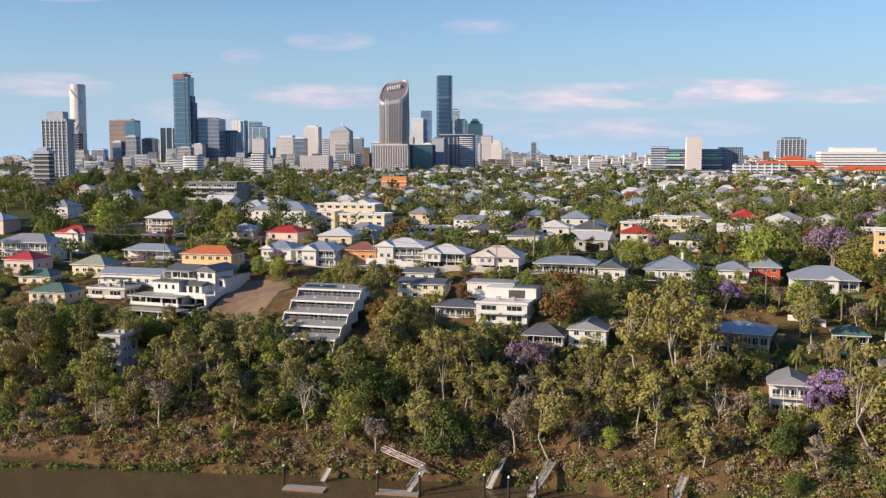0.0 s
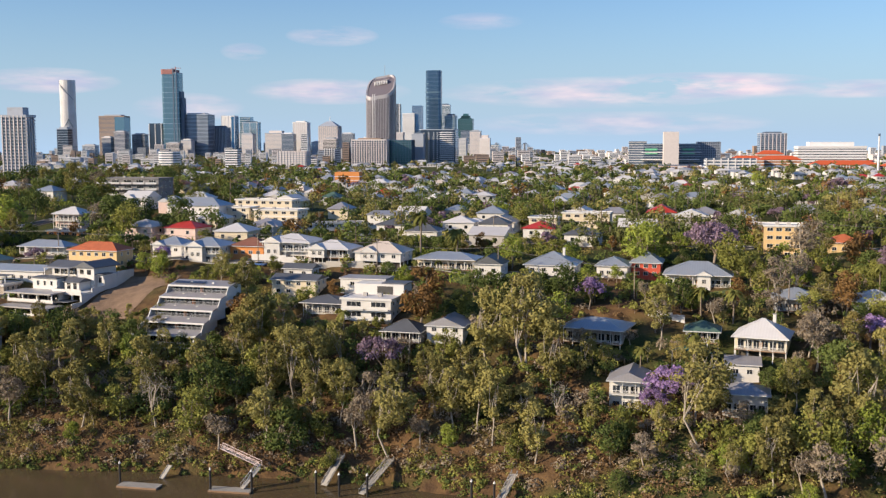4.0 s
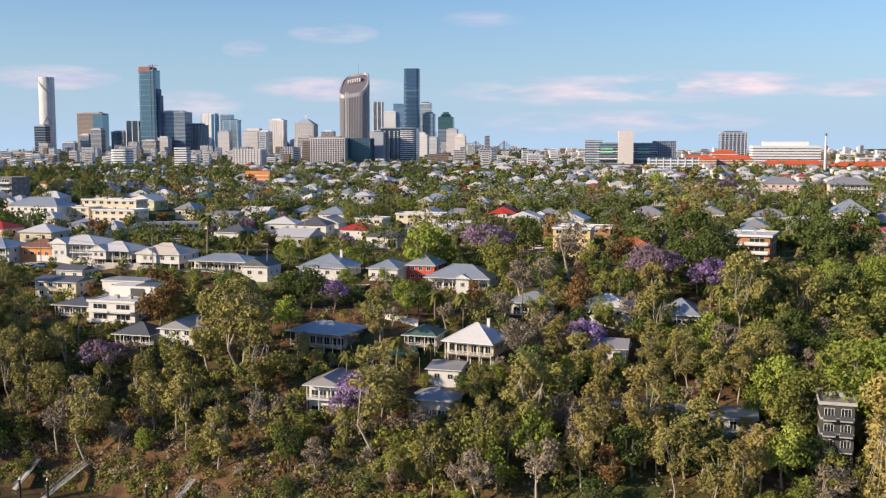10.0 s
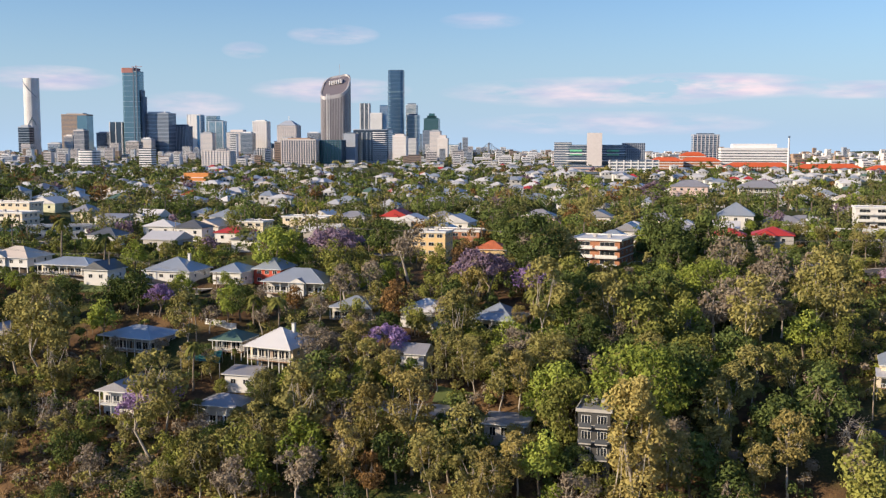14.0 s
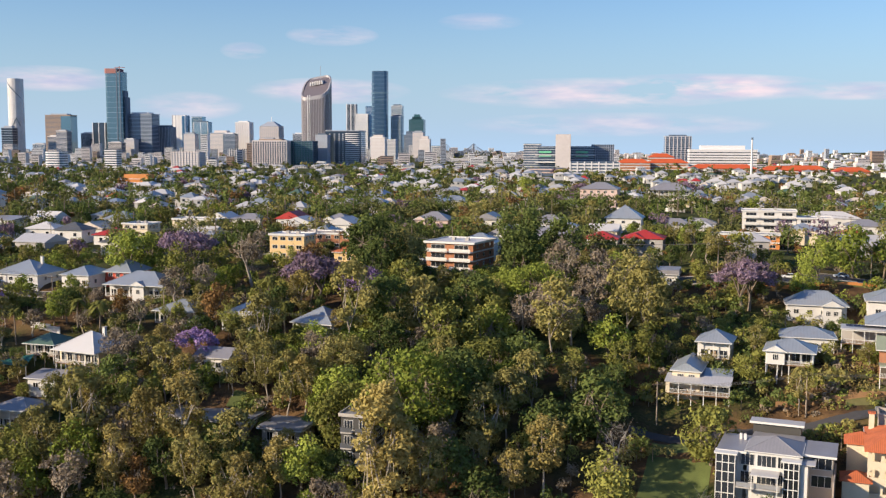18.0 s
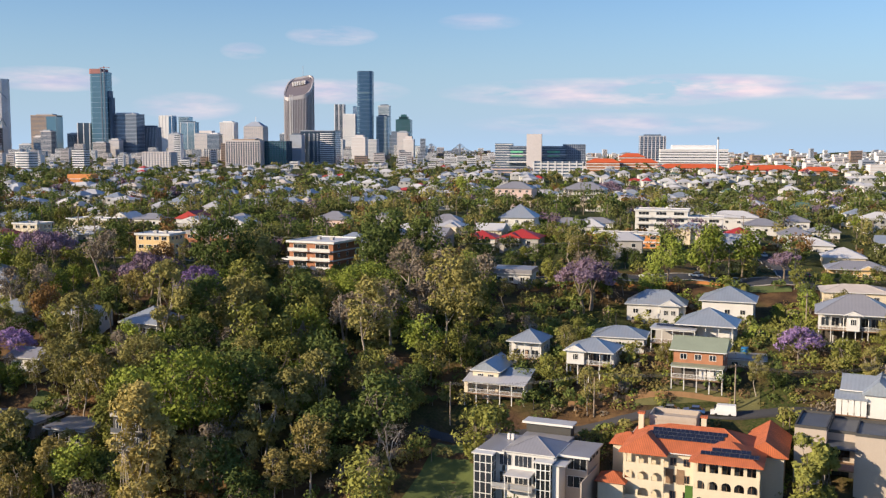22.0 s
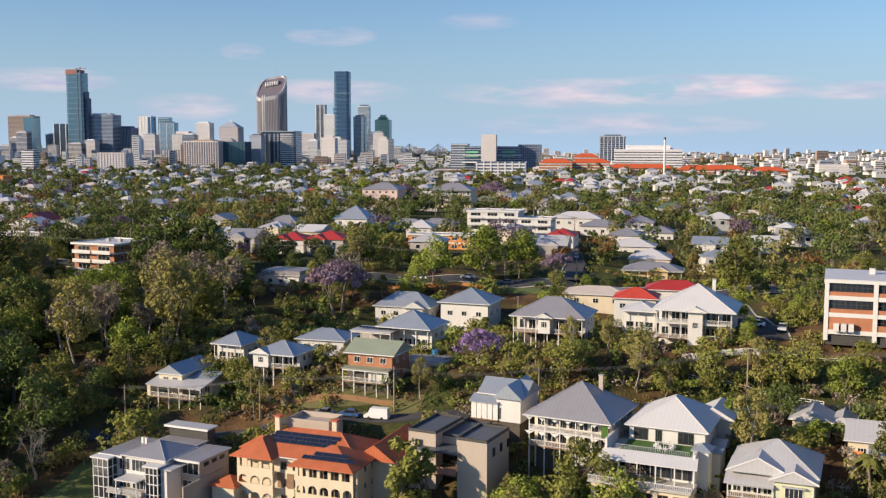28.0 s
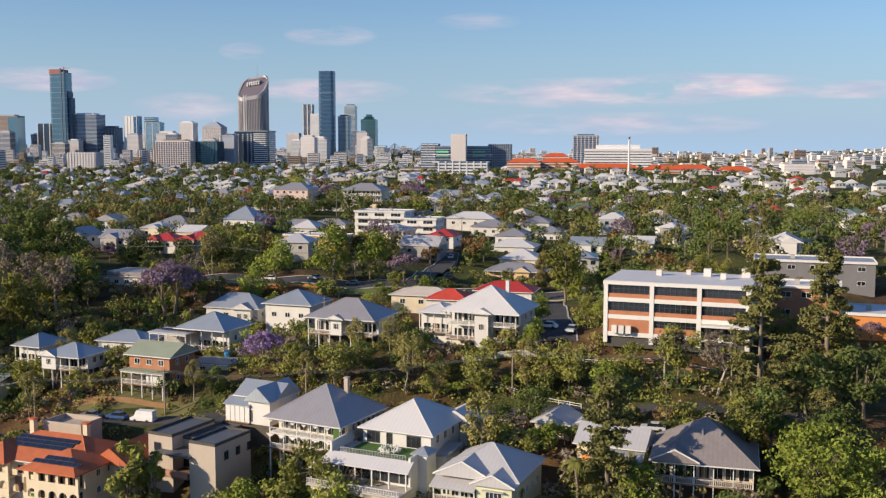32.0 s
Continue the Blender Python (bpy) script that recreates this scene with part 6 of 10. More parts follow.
house("house with a bright red hip roof", 398, 294, 48.9, 16, 10, 4, 2.2, rm=R_RED, win=3)
house("pale house with a low scarlet tile roof", 382, 268, 50.4, 10.5, 9, 4.5, 2.2, rm=mat("roof_scarlet", (0.5, 0.06, 0.035), 0.6, 0.15, 0.3, 6), win=3)
house("low cream house with a pale cream roof", 375.5, 290, 48.4, 17, 11, 4, 1.6, rm=R_CREAM, wm=W_CREAM, win=3)
house("yellow weatherboard house with a grey gabled roof", 406, 364, 46.0, 20, 12, 4.6, 2.5, "hip", rm=R_GREY, wm=W_YELLOW, win=5, gable=(3, 5, 1), ver=1.8)


def office():
    """The three-storey office with white frames, brick spandrels and dark glass."""
    W, D, t = 30.2, 20.0, thing("office_building", 432.1, 229.8, 49.0, -21, "three-storey office with white frame, brick bands and dark windows", "office building")
    SOLIDS.append((432.1, 229.8, 18, 49.0, 31))
    block("wall", t, W_DARK, -W / 2 + 0.6, W / 2 - 0.6, -D / 2 + 0.6, D / 2, -3, 10.6)
    block("roof", t, R_WHITE, -W / 2 - 0.1, W / 2 + 0.1, -D / 2 - 0.1, D / 2 + 0.1, 11.1, 11.35)
    for i in range(4):
        px = -W / 2 + i * (W - 0.9) / 3
        block("pier", t, TRIM, px, px + 0.9, -D / 2 - 0.1, -D / 2 + 0.6, -2, 11.1)
    for i in range(3):
        py = -D / 2 + i * (D - 0.9) / 2
        block("pier", t, TRIM, W / 2 - 0.5, W / 2 + 0.1, py, py + 0.9, -2, 11.1)
    bay = (W - 0.9) / 3
    for s, z in enumerate((0.0, 3.7, 7.4)):
        block("floor_band", t, TRIM, -W / 2, W / 2, -D / 2 - 0.02, -D / 2 + 0.6, z - 0.55 if s else -0.6, z + 0.35)
        block("floor_band", t, TRIM, W / 2 - 0.55, W / 2 + 0.02, -D / 2, D / 2, z - 0.55 if s else -0.6, z + 0.35)
        for i in range(3):
            x0 = -W / 2 + 0.9 + i * bay
            if s or i < 2:
                block("brick_spandrel", t, W_SPANDREL, x0, x0 + bay - 0.9, -D / 2 + 0.12, -D / 2 + 0.6, z + 0.35, z + (1.2 if s else (3.2 if i == 0 else 1.6)))
            if s or i > 0:
                part("window", boxes("window_frame", W_DARK, [(k, k + 0.1, 0, 0.12, 0, 2.1) for k in np.linspace(0, bay - 1.0, 9)] + [(0, bay - 0.9, 0, 0.12, 1.0, 1.06)]), t, "dark aluminium window strip", at=pose(x0, -D / 2 + 0.4, z + 1.15))
                block("pane", t, GLASS, x0, x0 + bay - 0.9, -D / 2 + 0.5, -D / 2 + 0.58, z + 1.15, z + 3.2)
        block("brick_spandrel", t, W_SPANDREL, W / 2 - 0.5, W / 2 - 0.1, -D / 2 + 0.9, D / 2, z + 0.35, z + 1.2)
    block("eave", t, TRIM, -W / 2 - 0.15, W / 2 + 0.15, -D / 2 - 0.15, D / 2 + 0.15, 10.5, 11.1)
    for x0, y0, s in ((-6, 2, 1.2), (4, 4, 1.6), (8, 0, 1.2), (0, 6, 1.0), (12, 5, 1.8)):
        block("roof_plant", t, W_WHITE, x0, x0 + s, y0, y0 + s, 11.3, 11.4 + s)
    for i in range(3):
        b = block("air_conditioner", t, W_WHITE, -W / 2 + 2.0 + i * 1.5, -W / 2 + 3.1 + i * 1.5, -D / 2 - 1.2, -D / 2 - 0.3, 0.2, 1.9, "white condenser with a dark fan")
    block("entry_canopy", t, TRIM, 5.5, W / 2, -D / 2 - 2, -D / 2, 2.7, 3.1)


office()
flats("orange rendered hall with a pale flat roof", 479, 237, 52.0, 17, 14, 2, W_ORANGE, R_WHITE, yaw=-21, win=0, side=0, floor_h=4.5, name="hall")
flats("brick link building with a roof terrace", 463, 240, 57.6, 14, 11, 2, W_BRICK, R_WHITE, yaw=-21, win=3, side=0, floor_h=4, name="link_building")
flats("long slate-grey hall with a grey roof", 487, 302, 56.6, 32, 14, 2, W_SLATE, R_GREY, yaw=-18, win=5, side=0, floor_h=4, name="hall")
flats("orange and white two-storey flats", 332, 402, 55.0, 25, 9, 2, W_ORANGE, R_GREY, win=6, bands=TRIM)
flats("white four-storey apartments with balconies", 355, 447, 61.5, 22, 14, 4, W_WHITE, R_WHITE, balconies=3, win=0, floor_h=2.9)
flats("white angular apartments stepping along the street", 372, 440, 58.8, 14, 12, 3, W_WHITE, R_WHITE, balconies=2, win=0, floor_h=2.9)
for k, (hx, hy, hz, hw) in enumerate(((394, 477, 56.6, 22), (402, 460, 54.2, 16), (410, 441, 51.8, 13), (409, 420, 49.2, 18), (424, 482, 54.4, 13), (427, 452, 52.0, 12))):
    house("pale grey hip-roofed house stepping up the hill street", hx, hy, hz, hw, 13, 5, 2.6, "hip", rm=R_GREY if k % 3 else R_WHITE, win=4, storeys=1, group="houses along the hill street")

# behind the ridge street, upper end
flats("long white two-storey walk-up flats with a low grey roof", -12, 468, 51.0, 31, 9, 2, W_WHITE, R_GREY, yaw=YAW + 32, win=9, side=0, floor_h=2.8)
flats("cream three-storey flats with white bands", -59, 484, 57.4, 20, 10, 3, W_CREAM, R_CREAM, win=4, side=3, floor_h=2.9)
flats("yellow-cream flats with white balcony bands", -36, 477, 56.6, 22, 12, 3, W_CREAM, R_WHITE, balconies=0, win=5, bands=TRIM, floor_h=2.9)
flats("cream flats with setback top floor", -46, 500, 60.0, 30, 10, 3, W_CREAM, R_CREAM, win=7, floor_h=2.9)
house("large white house with a wide blue-grey hip roof", -75, 483, 58.4, 27, 14, 8, 3.6, rm=R_BLUE, storeys=2, win=7)
flats("dark-roofed grey apartments with balconies", -121, 534, 69.6, 36, 14, 3, W_SLATE, R_DARK, balconies=5, win=0, floor_h=3.0, bands=W_SLATE, fill=STEEL, deep=10)
house("pale pink stacked house with layered hip roofs", -121, 444, 57.0, 13, 11, 7.0, 2.8, rm=R_WHITE, wm=W_PINK, storeys=2, win=5, ver=1.6)
flats("orange brick flats below the pink house", -119, 432, 50.5, 16, 8, 2, W_ORANGE, R_GREY, win=4, floor_h=2.8)
house("white two-storey modern house with a grey roof", 13, 474, 54.6, 14, 10, 6.5, 1.2, "skillion", rm=R_GREY, storeys=2, win=4)
house("white house with a low dark roof", 20, 444, 52.2, 15, 12, 5, 2.2, rm=R_DARK, win=4)
house("white house with a black hip roof", 33, 406, 52.4, 12.5, 11, 5, 2.6, rm=R_DARK, win=4)
house("white gable-fronted cottage with a cream roof", 66, 441, 53.4, 12, 12, 5, 2.8, "gable", rm=R_CREAM, win=3)
flats("cream two-storey house with a flat white roof", 84, 443, 55.2, 12, 10, 2, W_CREAM, R_WHITE, win=3)
house("pinkish house with a grey hip roof and porch", 210, 481, 54.8, 16, 13, 5, 3.4, rm=R_GREY, wm=W_PINK, win=4, gable=(-5, 5, 0.8))
house("dark blue pyramid-roofed house", 294, 454, 57.8, 15, 14, 4, 5.4, "pyramid", rm=R_BLUE, win=3)
house("white gabled cottage with a grey roof", 165, 488, 54.0, 13, 12, 5, 2.8, "hip", rm=R_GREY, win=3, gable=(-3, 5, 0.8))
house("large grey hip-roofed house on the rise", 300, 566, 66.0, 20, 15, 7, 3.4, rm=R_GREY, wm=W_PINK, win=5, storeys=2)
house("wide grey pavilion roof on the rise", 338, 566, 65.6, 22, 15, 6.5, 3.6, rm=R_GREY, wm=W_CREAM, win=5, storeys=2, ver=2)
house("low pale house with a grey roof", 330, 470, 54.4, 16, 10, 4, 2.0, rm=R_GREY, win=3)
house("white house with a grey hip roof", 262, 463, 55.2, 15, 12, 5, 3.0, rm=R_GREY, win=4)
house("pale house half hidden by trees with a grey roof", 317, 462, 54.2, 17, 11, 4, 2.6, rm=R_GREY, win=4)
house("low grey-roofed house beside the car park", 283, 329, 48.6, 12, 10, 4, 1.4, "flat", rm=R_GREY, win=3)

for k, (hx, hy, hw, rm_, wm_) in enumerate(((-196, 560, 14, R_PALE, W_PINK), (-172, 590, 11, R_WHITE, W_WHITE), (-178, 478, 12, R_GREY, W_WHITE), (-150, 640, 15, R_PALE, W_WHITE), (-118, 610, 16, R_BROWN, W_CREAM), (-192, 440, 13, R_PALE, W_PINK), (-228, 610, 14, R_BROWN, W_BRICK), (-160, 520, 11, R_BLUE, W_WHITE))):
    house("weatherboard house with an iron roof on the wooded hill", hx, hy, lz(hx, hy) + 5.6, hw, 11, 5.4, 2.6, "hip" if k % 2 else "pyramid", rm=rm_, wm=wm_, win=3, group="houses on the hill")

# ---- the city beyond ----
G_BLUE = glass_mat("tower_glass_blue", (0.06, 0.155, 0.28), 0.14, 0.8, 0.55)
G_TEAL = glass_mat("tower_glass_teal", (0.15, 0.27, 0.35), 0.14, 0.8, 0.6)
G_DARK = glass_mat("tower_glass_dark", (0.06, 0.09, 0.135), 0.15, 0.6, 0.4)
G_GREEN = glass_mat("tower_glass_green", (0.06, 0.15, 0.17), 0.15, 0.6, 0.5)
G_PALE = glass_mat("tower_glass_pale", (0.22, 0.31, 0.37), 0.18, 0.7, 0.5)
T_WHITE = mat("tower_white", (0.68, 0.665, 0.665), 0.7, 0.06, 0.02, 0.3)
T_CREAM = mat("tower_cream", (0.61, 0.555, 0.54), 0.75, 0.07, 0.02, 0.3)
T_BROWN = mat("tower_brown", (0.33, 0.235, 0.175), 0.7, 0.08, 0.02, 0.3)
T_GREY = mat("tower_grey", (0.33, 0.36, 0.42), 0.7, 0.08, 0.02, 0.3)
T_DARK = mat("tower_dark", (0.09, 0.125, 0.18), 0.6, 0.08, 0.02, 0.3)
T_RED = mat("tower_red", (0.3, 0.13, 0.12), 0.7, 0.1, 0.02, 0.3)
T_METAL = mat("tower_metal", (0.4, 0.37, 0.38), 0.4, 0.06, 0.02, 0.3, metal=0.3)
CITY_Z = 46.0


def plan(w, d, corner=0.0, n=4):
    """Corners of a plan, rounded where asked, counter-clockwise from the front left."""
    if corner <= 0:
        return [(-w / 2, -d / 2), (w / 2, -d / 2), (w / 2, d / 2), (-w / 2, d / 2)]
    out = []
    for cx, cy, a0 in ((-1, -1, 180), (1, -1, 270), (1, 1, 0), (-1, 1, 90)):
        for i in range(n + 1):
            a = radians(a0 + 90 * i / n)
            out.append((cx * (w / 2 - corner) + corner * math.cos(a), cy * (d / 2 - corner) + corner * math.sin(a)))
    return out


def prism(name, pts, z0, z1, material, top=None, grow=1.0):
    """A prism over a plan; top(x, y) may give a slanting top, grow widens it upward."""
    n = len(pts)
    v = [(x, y, z0) for x, y in pts] + [(x * grow, y * grow, top(x, y) if top else z1) for x, y in pts]
    f = [(i, (i + 1) % n, n + (i + 1) % n, n + i) for i in range(n)] + [tuple(range(n, 2 * n)), tuple(reversed(range(n)))]
    return mesh_of(name, v, f, material)


def rings(name, pts, zs, height, out, material):
    """Thin slabs round a plan, one at each height, all in one mesh."""
    n, v, f = len(pts), [], []
    for z in zs:
        k = len(v)
        for zz in (z, z + height):
            v += [(x * (1 + out / max(1, abs(x)) if x else 1), y * (1 + out / max(1, abs(y)) if y else 1), zz) for x, y in pts]
        f += [(k + i, k + (i + 1) % n, k + n + (i + 1) % n, k + n + i) for i in range(n)] + [tuple(range(k + n, k + 2 * n)), tuple(reversed(range(k, k + n)))]
    return mesh_of(name, v, f, material)


def fins(name, w, d, z0, z1, step, size, out, material, sides="fr"):
    rows = []
    if "f" in sides:
        rows += [(x - size / 2, x + size / 2, -d / 2 - out, -d / 2, z0, z1) for x in np.arange(-w / 2 + size / 2, w / 2 + 0.01, step)]
    if "r" in sides:
        rows += [(w / 2, w / 2 + out, y - size / 2, y + size / 2, z0, z1) for y in np.arange(-d / 2 + size / 2, d / 2 + 0.01, step)]
    return boxes(name, material, rows)


def tower(label, x, y, w, top, d=None, body=None, band=None, floor=4.0, band_h=1.5, out=0.4, corner=0.0, yaw=-8.0, fin=None, fin_step=6.0, fin_size=1.6, cap=None, cap_h=6.0, base=None, split=None, name="tower"):
    """An office or flat tower: glass core, a slab for each floor, fins, plant room on the roof."""
    d = d or w * 0.8
    t = thing(name, x, y, base or CITY_Z, yaw, label, name.replace("_", " "))
    hgt = top - (base or CITY_Z)
    pts = plan(w, d, corner)
    part("core", prism("core", pts, -10, hgt, body or G_BLUE), t)
    if split:                   # a second material on the right part of the tower
        part("side_core", prism("side_core", plan(w * split[0], d * 1.04, 0), -10, hgt * split[2], split[1]), t, at=pose(w * (0.5 - split[0] / 2) + 0.6, 0, 0))
    if band:
        part("floor_banding", rings("floor_banding", pts, np.arange(3, hgt - 1, floor), band_h, out, band), t, kind="stuff")
    if fin:
        part("mullion_grid", fins("mullion_grid", w, d, 0, hgt, fin_step, fin_size, 0.5 + out, fin), t, kind="stuff")
    if cap:
        part("plant_room", prism("plant_room", plan(w * 0.66, d * 0.66, 0), hgt, hgt + cap_h, cap), t)
        part("roof_rim", rings("roof_rim", pts, [hgt - 1.5], 2.2, out + 0.3, band or T_GREY), t)
    return t


tower("tall pale cylindrical apartment tower with a dark spiral line", -1243, 3500, 50, 315, 48, T_METAL, T_WHITE, 3.6, 2.1, 0.4, corner=22)
sp = bpy.data.objects["tower"]
rows = []
for i in range(26):
    a = radians(-150 + i * 5.0)
    rows.append((24.5 * math.cos(a) - 1.5, 24.5 * math.cos(a) + 1.5, 24.0 * math.sin(a) - 1.5, 24.0 * math.sin(a) + 1.5, 262 - i * 2.4, 266 - i * 2.4))
part("spiral_line", boxes("spiral_line", T_DARK, rows), sp)
part("spiral_line", boxes("spiral_line", T_DARK, [(-10 + i * 2.6, -7 + i * 2.6, -25, -22, 96 + (i if i < 8 else 16 - i) * 4.6, 101 + (i if i < 8 else 16 - i) * 4.6) for i in range(14)]), sp)
tower("dark glass block in front of the round tower", -1184, 3300, 38, 147, 30, G_DARK, T_GREY, 8, 1.0, cap=T_GREY)
tower("brown banded office block with a teal glass wing", -1056, 3405, 88, 190, 44, T_DARK, T_BROWN, 4.2, 2.4, 0.5, split=(0.38, G_TEAL, 0.97), cap=T_GREY, cap_h=5)
tower("slim dark tower with white edges", -867, 3235, 43, 162, 30, G_DARK, None, fin=T_WHITE, fin_step=20, fin_size=2, cap=None)
mt = tower("very tall teal glass tower with a red unfinished top", -814, 3230, 56, 318, 44, G_TEAL, T_GREY, 16, 0.6, 0.2, corner=8, cap=T_RED, cap_h=10)
part("red_formwork", prism("red_formwork", plan(44, 46, 6), 268, 283, T_RED), mt, "red climbing formwork", at=pose(-7, 0, 0))
part("dark_fin", boxes("dark_fin", T_DARK, [(10, 13, -23, -21, 0, 285), (20, 23, -23, -21, 0, 280), (29, 38, -10, 14, 0, 195), (28, 33, -14, 12, 195, 215)]), mt)
part("crane_mast", boxes("crane_mast", T_RED, [(-4, 30, -1, 1, 287, 288.4), (10, 12, -1, 1, 272, 292)]), mt)
tower("broad black banded office tower with a white-lit floor", -742, 3256, 86, 190, 60, G_DARK, T_GREY, 4.2, 1.5, 0.4, cap=T_WHITE, cap_h=5)
tower("dark grey finned office tower", -681, 3297, 53, 150, 44, G_DARK, T_DARK, 4.2, 1.4, fin=T_GREY, fin_step=5, cap=T_DARK)
tower("white slab office tower with glass edge", -735, 3700, 50, 200, 40, T_WHITE, None, fin=T_WHITE, fin_step=12, split=(0.3, G_BLUE, 0.98))
tower("teal glass office tower with pale bands", -690, 3780, 40, 198, 36, G_TEAL, T_WHITE, 8, 1.0)
tower("glass tower with dark crown", -656, 3700, 54, 176, 40, G_TEAL, T_GREY, 4.2, 1.0, fin=T_WHITE, fin_step=26, cap=G_DARK, cap_h=4)
tower("cream stepped office block", -501, 3300, 64, 132, 44, T_CREAM, T_GREY, 4.2, 1.6, cap=T_CREAM, cap_h=8)
tower("tall cream residential tower", -401, 3158, 44, 163, 36, T_CREAM, T_WHITE, 3.6, 1.7, 0.6, fin=T_WHITE, fin_step=7, cap=T_WHITE, cap_h=4)
pt = tower("cream office tower with a stepped pyramid crown", -306, 3093, 58, 150, 52, T_GREY, T_CREAM, 4.0, 2.2, 0.6, fin=T_CREAM, fin_step=6)
part("pyramid_crown", prism("pyramid_crown", plan(56, 50), 104, 118, T_GREY, grow=0.3), pt)
part("spire", boxes("spire", T_WHITE, [(-0.8, 0.8, -0.8, 0.8, 116, 132)]), pt)


def william():
    """The purple-grey tower with a slanting oval crown."""
    x, y, w, d = -133, 2795, 76, 56
    t = thing("tower", x, y, CITY_Z, -10, "tall purple-grey tower with a slanting oval crown", "tower")
    lo, hi = 170.0, 233.0
    pts = plan(w, d, 20, 8)
    slope = lambda px, py: lo + 2 + (hi - lo) * min(1, max(0, 0.5 + 0.1 * px / (w / 2) + 0.44 * py / (d / 2)))
    body = mat("tower_purple", (0.19, 0.165, 0.18), 0.35, 0.08, 0.02, 0.3, metal=0.3)
    part("core", prism("core", pts, -10, hi, body, slope), t)
    n = len(pts)
    rim = mesh_of("crown_rim", [(a * k, b * k, slope(a, b) + h) for k, h in ((1.03, -7), (1.03, 3), (0.93, 3), (0.93, -2)) for a, b in pts],
                  [(i + n * j, (i + 1) % n + n * j, (i + 1) % n + n * (j + 1), i + n * (j + 1)) for j in range(3) for i in range(n)], T_METAL)
    part("crown_rim", rim, t, "pale metal crown rim")
    rows = []
    for i, (a, b) in enumerate(pts):
        rows.append((a * 1.015 - 0.7, a * 1.015 + 0.7, b * 1.015 - 0.7, b * 1.015 + 0.7, 0, slope(a, b) - 6))
    for a in np.arange(-w / 2 + 20, w / 2 - 20, 4.5):
        rows.append((a - 0.6, a + 0.6, -d / 2 - 1.0, -d / 2, 0, slope(a, -d / 2) - 6))
    part("mullion_grid", boxes("mullion_grid", T_METAL, rows), t, kind="stuff")
    rows = [(a - 1.4, a + 1.4, 2, 16, slope(a, 4) + 2, slope(a, 10) + 7) for a in np.arange(-18, 20, 6.5)]
    part("crown_ribbing", boxes("crown_ribbing", T_WHITE, rows), t, "pale curved ribs over the plant deck")
    part("pale_edge", boxes("pale_edge", T_WHITE, [(-w / 2 + 21, -w / 2 + 22.6, -d / 2 - 1.6, -d / 2, 0, lo + 12), (-w / 2 + 27, -w / 2 + 28.4, -d / 2 - 1.6, -d / 2, 0, lo + 12)]), t)
    part("mast", boxes("mast", T_GREY, [(8, 8.9, 10, 10.9, 225, 262)]), t)


william()
tower("slim white and dark banded tower", -155, 4100, 38, 258, 32, G_DARK, T_GREY, 4.2, 1.0, fin=T_WHITE, fin_step=17, fin_size=3)
tower("slim blue-grey glass apartment tower", -63, 3900, 38, 243, 32, G_BLUE, T_GREY, 4.2, 1.2)
st = tower("very tall dark blue glass tower with rounded corners", 5, 3345, 49, 333, 42, G_BLUE, T_DARK, 4.2, 0.9, 0.3, corner=9)
part("pale_band", rings("pale_band", plan(50, 43, 9), [195, 215, 217], 2.6, 0.5, G_PALE), st)
part("balcony_glazing", boxes("balcony_glazing", G_PALE, [(-25.4, -14, -22, -8, z, z + 3) for z in range(60, 250, 14)]), st)
sq = tower("blue glass tower with a dark setback crown", 60, 3357, 39, 188, 34, G_PALE, T_GREY, 4.2, 0.8, corner=6, cap=T_DARK, cap_h=6)
gt = tower("green glass tower with a stepped crown", 116, 3694, 53, 188, 44, G_GREEN, T_DARK, 4.2, 0.7, 0.3)
for i, (ww, z) in enumerate(((42, 142), (32, 150), (20, 158))):
    part("crown_step", prism("crown_step", plan(ww, ww * 0.8), z - 8, z + 2, G_GREEN), gt)
tower("white finned glass tower behind others", 40, 3800, 40, 240, 34, G_PALE, T_WHITE, 4.2, 1.0, cap=T_DARK)
tower("pale tower with a pyramid top", -95, 3900, 46, 214, 40, T_WHITE, T_GREY, 4, 1.2)
tower("grey glass office slab behind others", 108, 3300, 30, 140, 26, G_DARK, T_GREY, 4.2, 1.2)
tower("cream ziggurat apartment tower", 55, 2500, 34, 112, 30, T_CREAM, T_WHITE, 3.4, 1.3, cap=T_CREAM)
tower("grey slab behind the cream tower", 82, 2560, 26, 108, 30, T_GREY, T_WHITE, 3.4, 1.2)
tower("cream stepped tower with a crown", 158, 3000, 30, 112, 26, T_CREAM, T_WHITE, 3.4, 1.4, cap=T_CREAM, cap_h=9)
tower("white apartment slab at the edge of the city", 190, 3150, 34, 94, 30, G_PALE, T_WHITE, 3.4, 1.6)

# apartment blocks on the near side of the city
bd = tower("dark apartment block with curved white balcony bands", 30, 1921, 66, 118, 40, G_DARK, None, corner=0, yaw=-8, cap=None, name="apartment_block", base=40)
part("balcony_banding", rings("balcony_banding", plan(32, 41, 10, 6), np.arange(4, 76, 3.6), 1.3, 1.6, T_WHITE), bd, at=pose(17, 0, 0), kind="stuff")
part("balcony_cladding", boxes("balcony_cladding", T_WHITE, [(px, px + 2.6, -21.4, -20, z, z + 1.2) for z in np.arange(3, 74, 3.6) for px in (-33, -27, -18, -9, -2)]), bd, kind="stuff")
part("roof_canopy", prism("roof_canopy", plan(70, 44, 6), 77.5, 79, T_GREY), bd)
tower("cream gridded apartment block with dark windows", -91, 1822, 62, 99, 36, G_DARK, T_CREAM, 3.4, 0.8, 0.5, fin=T_CREAM, fin_step=4.4, fin_size=1.2, cap=T_BROWN, cap_h=3, base=40, name="apartment_block")
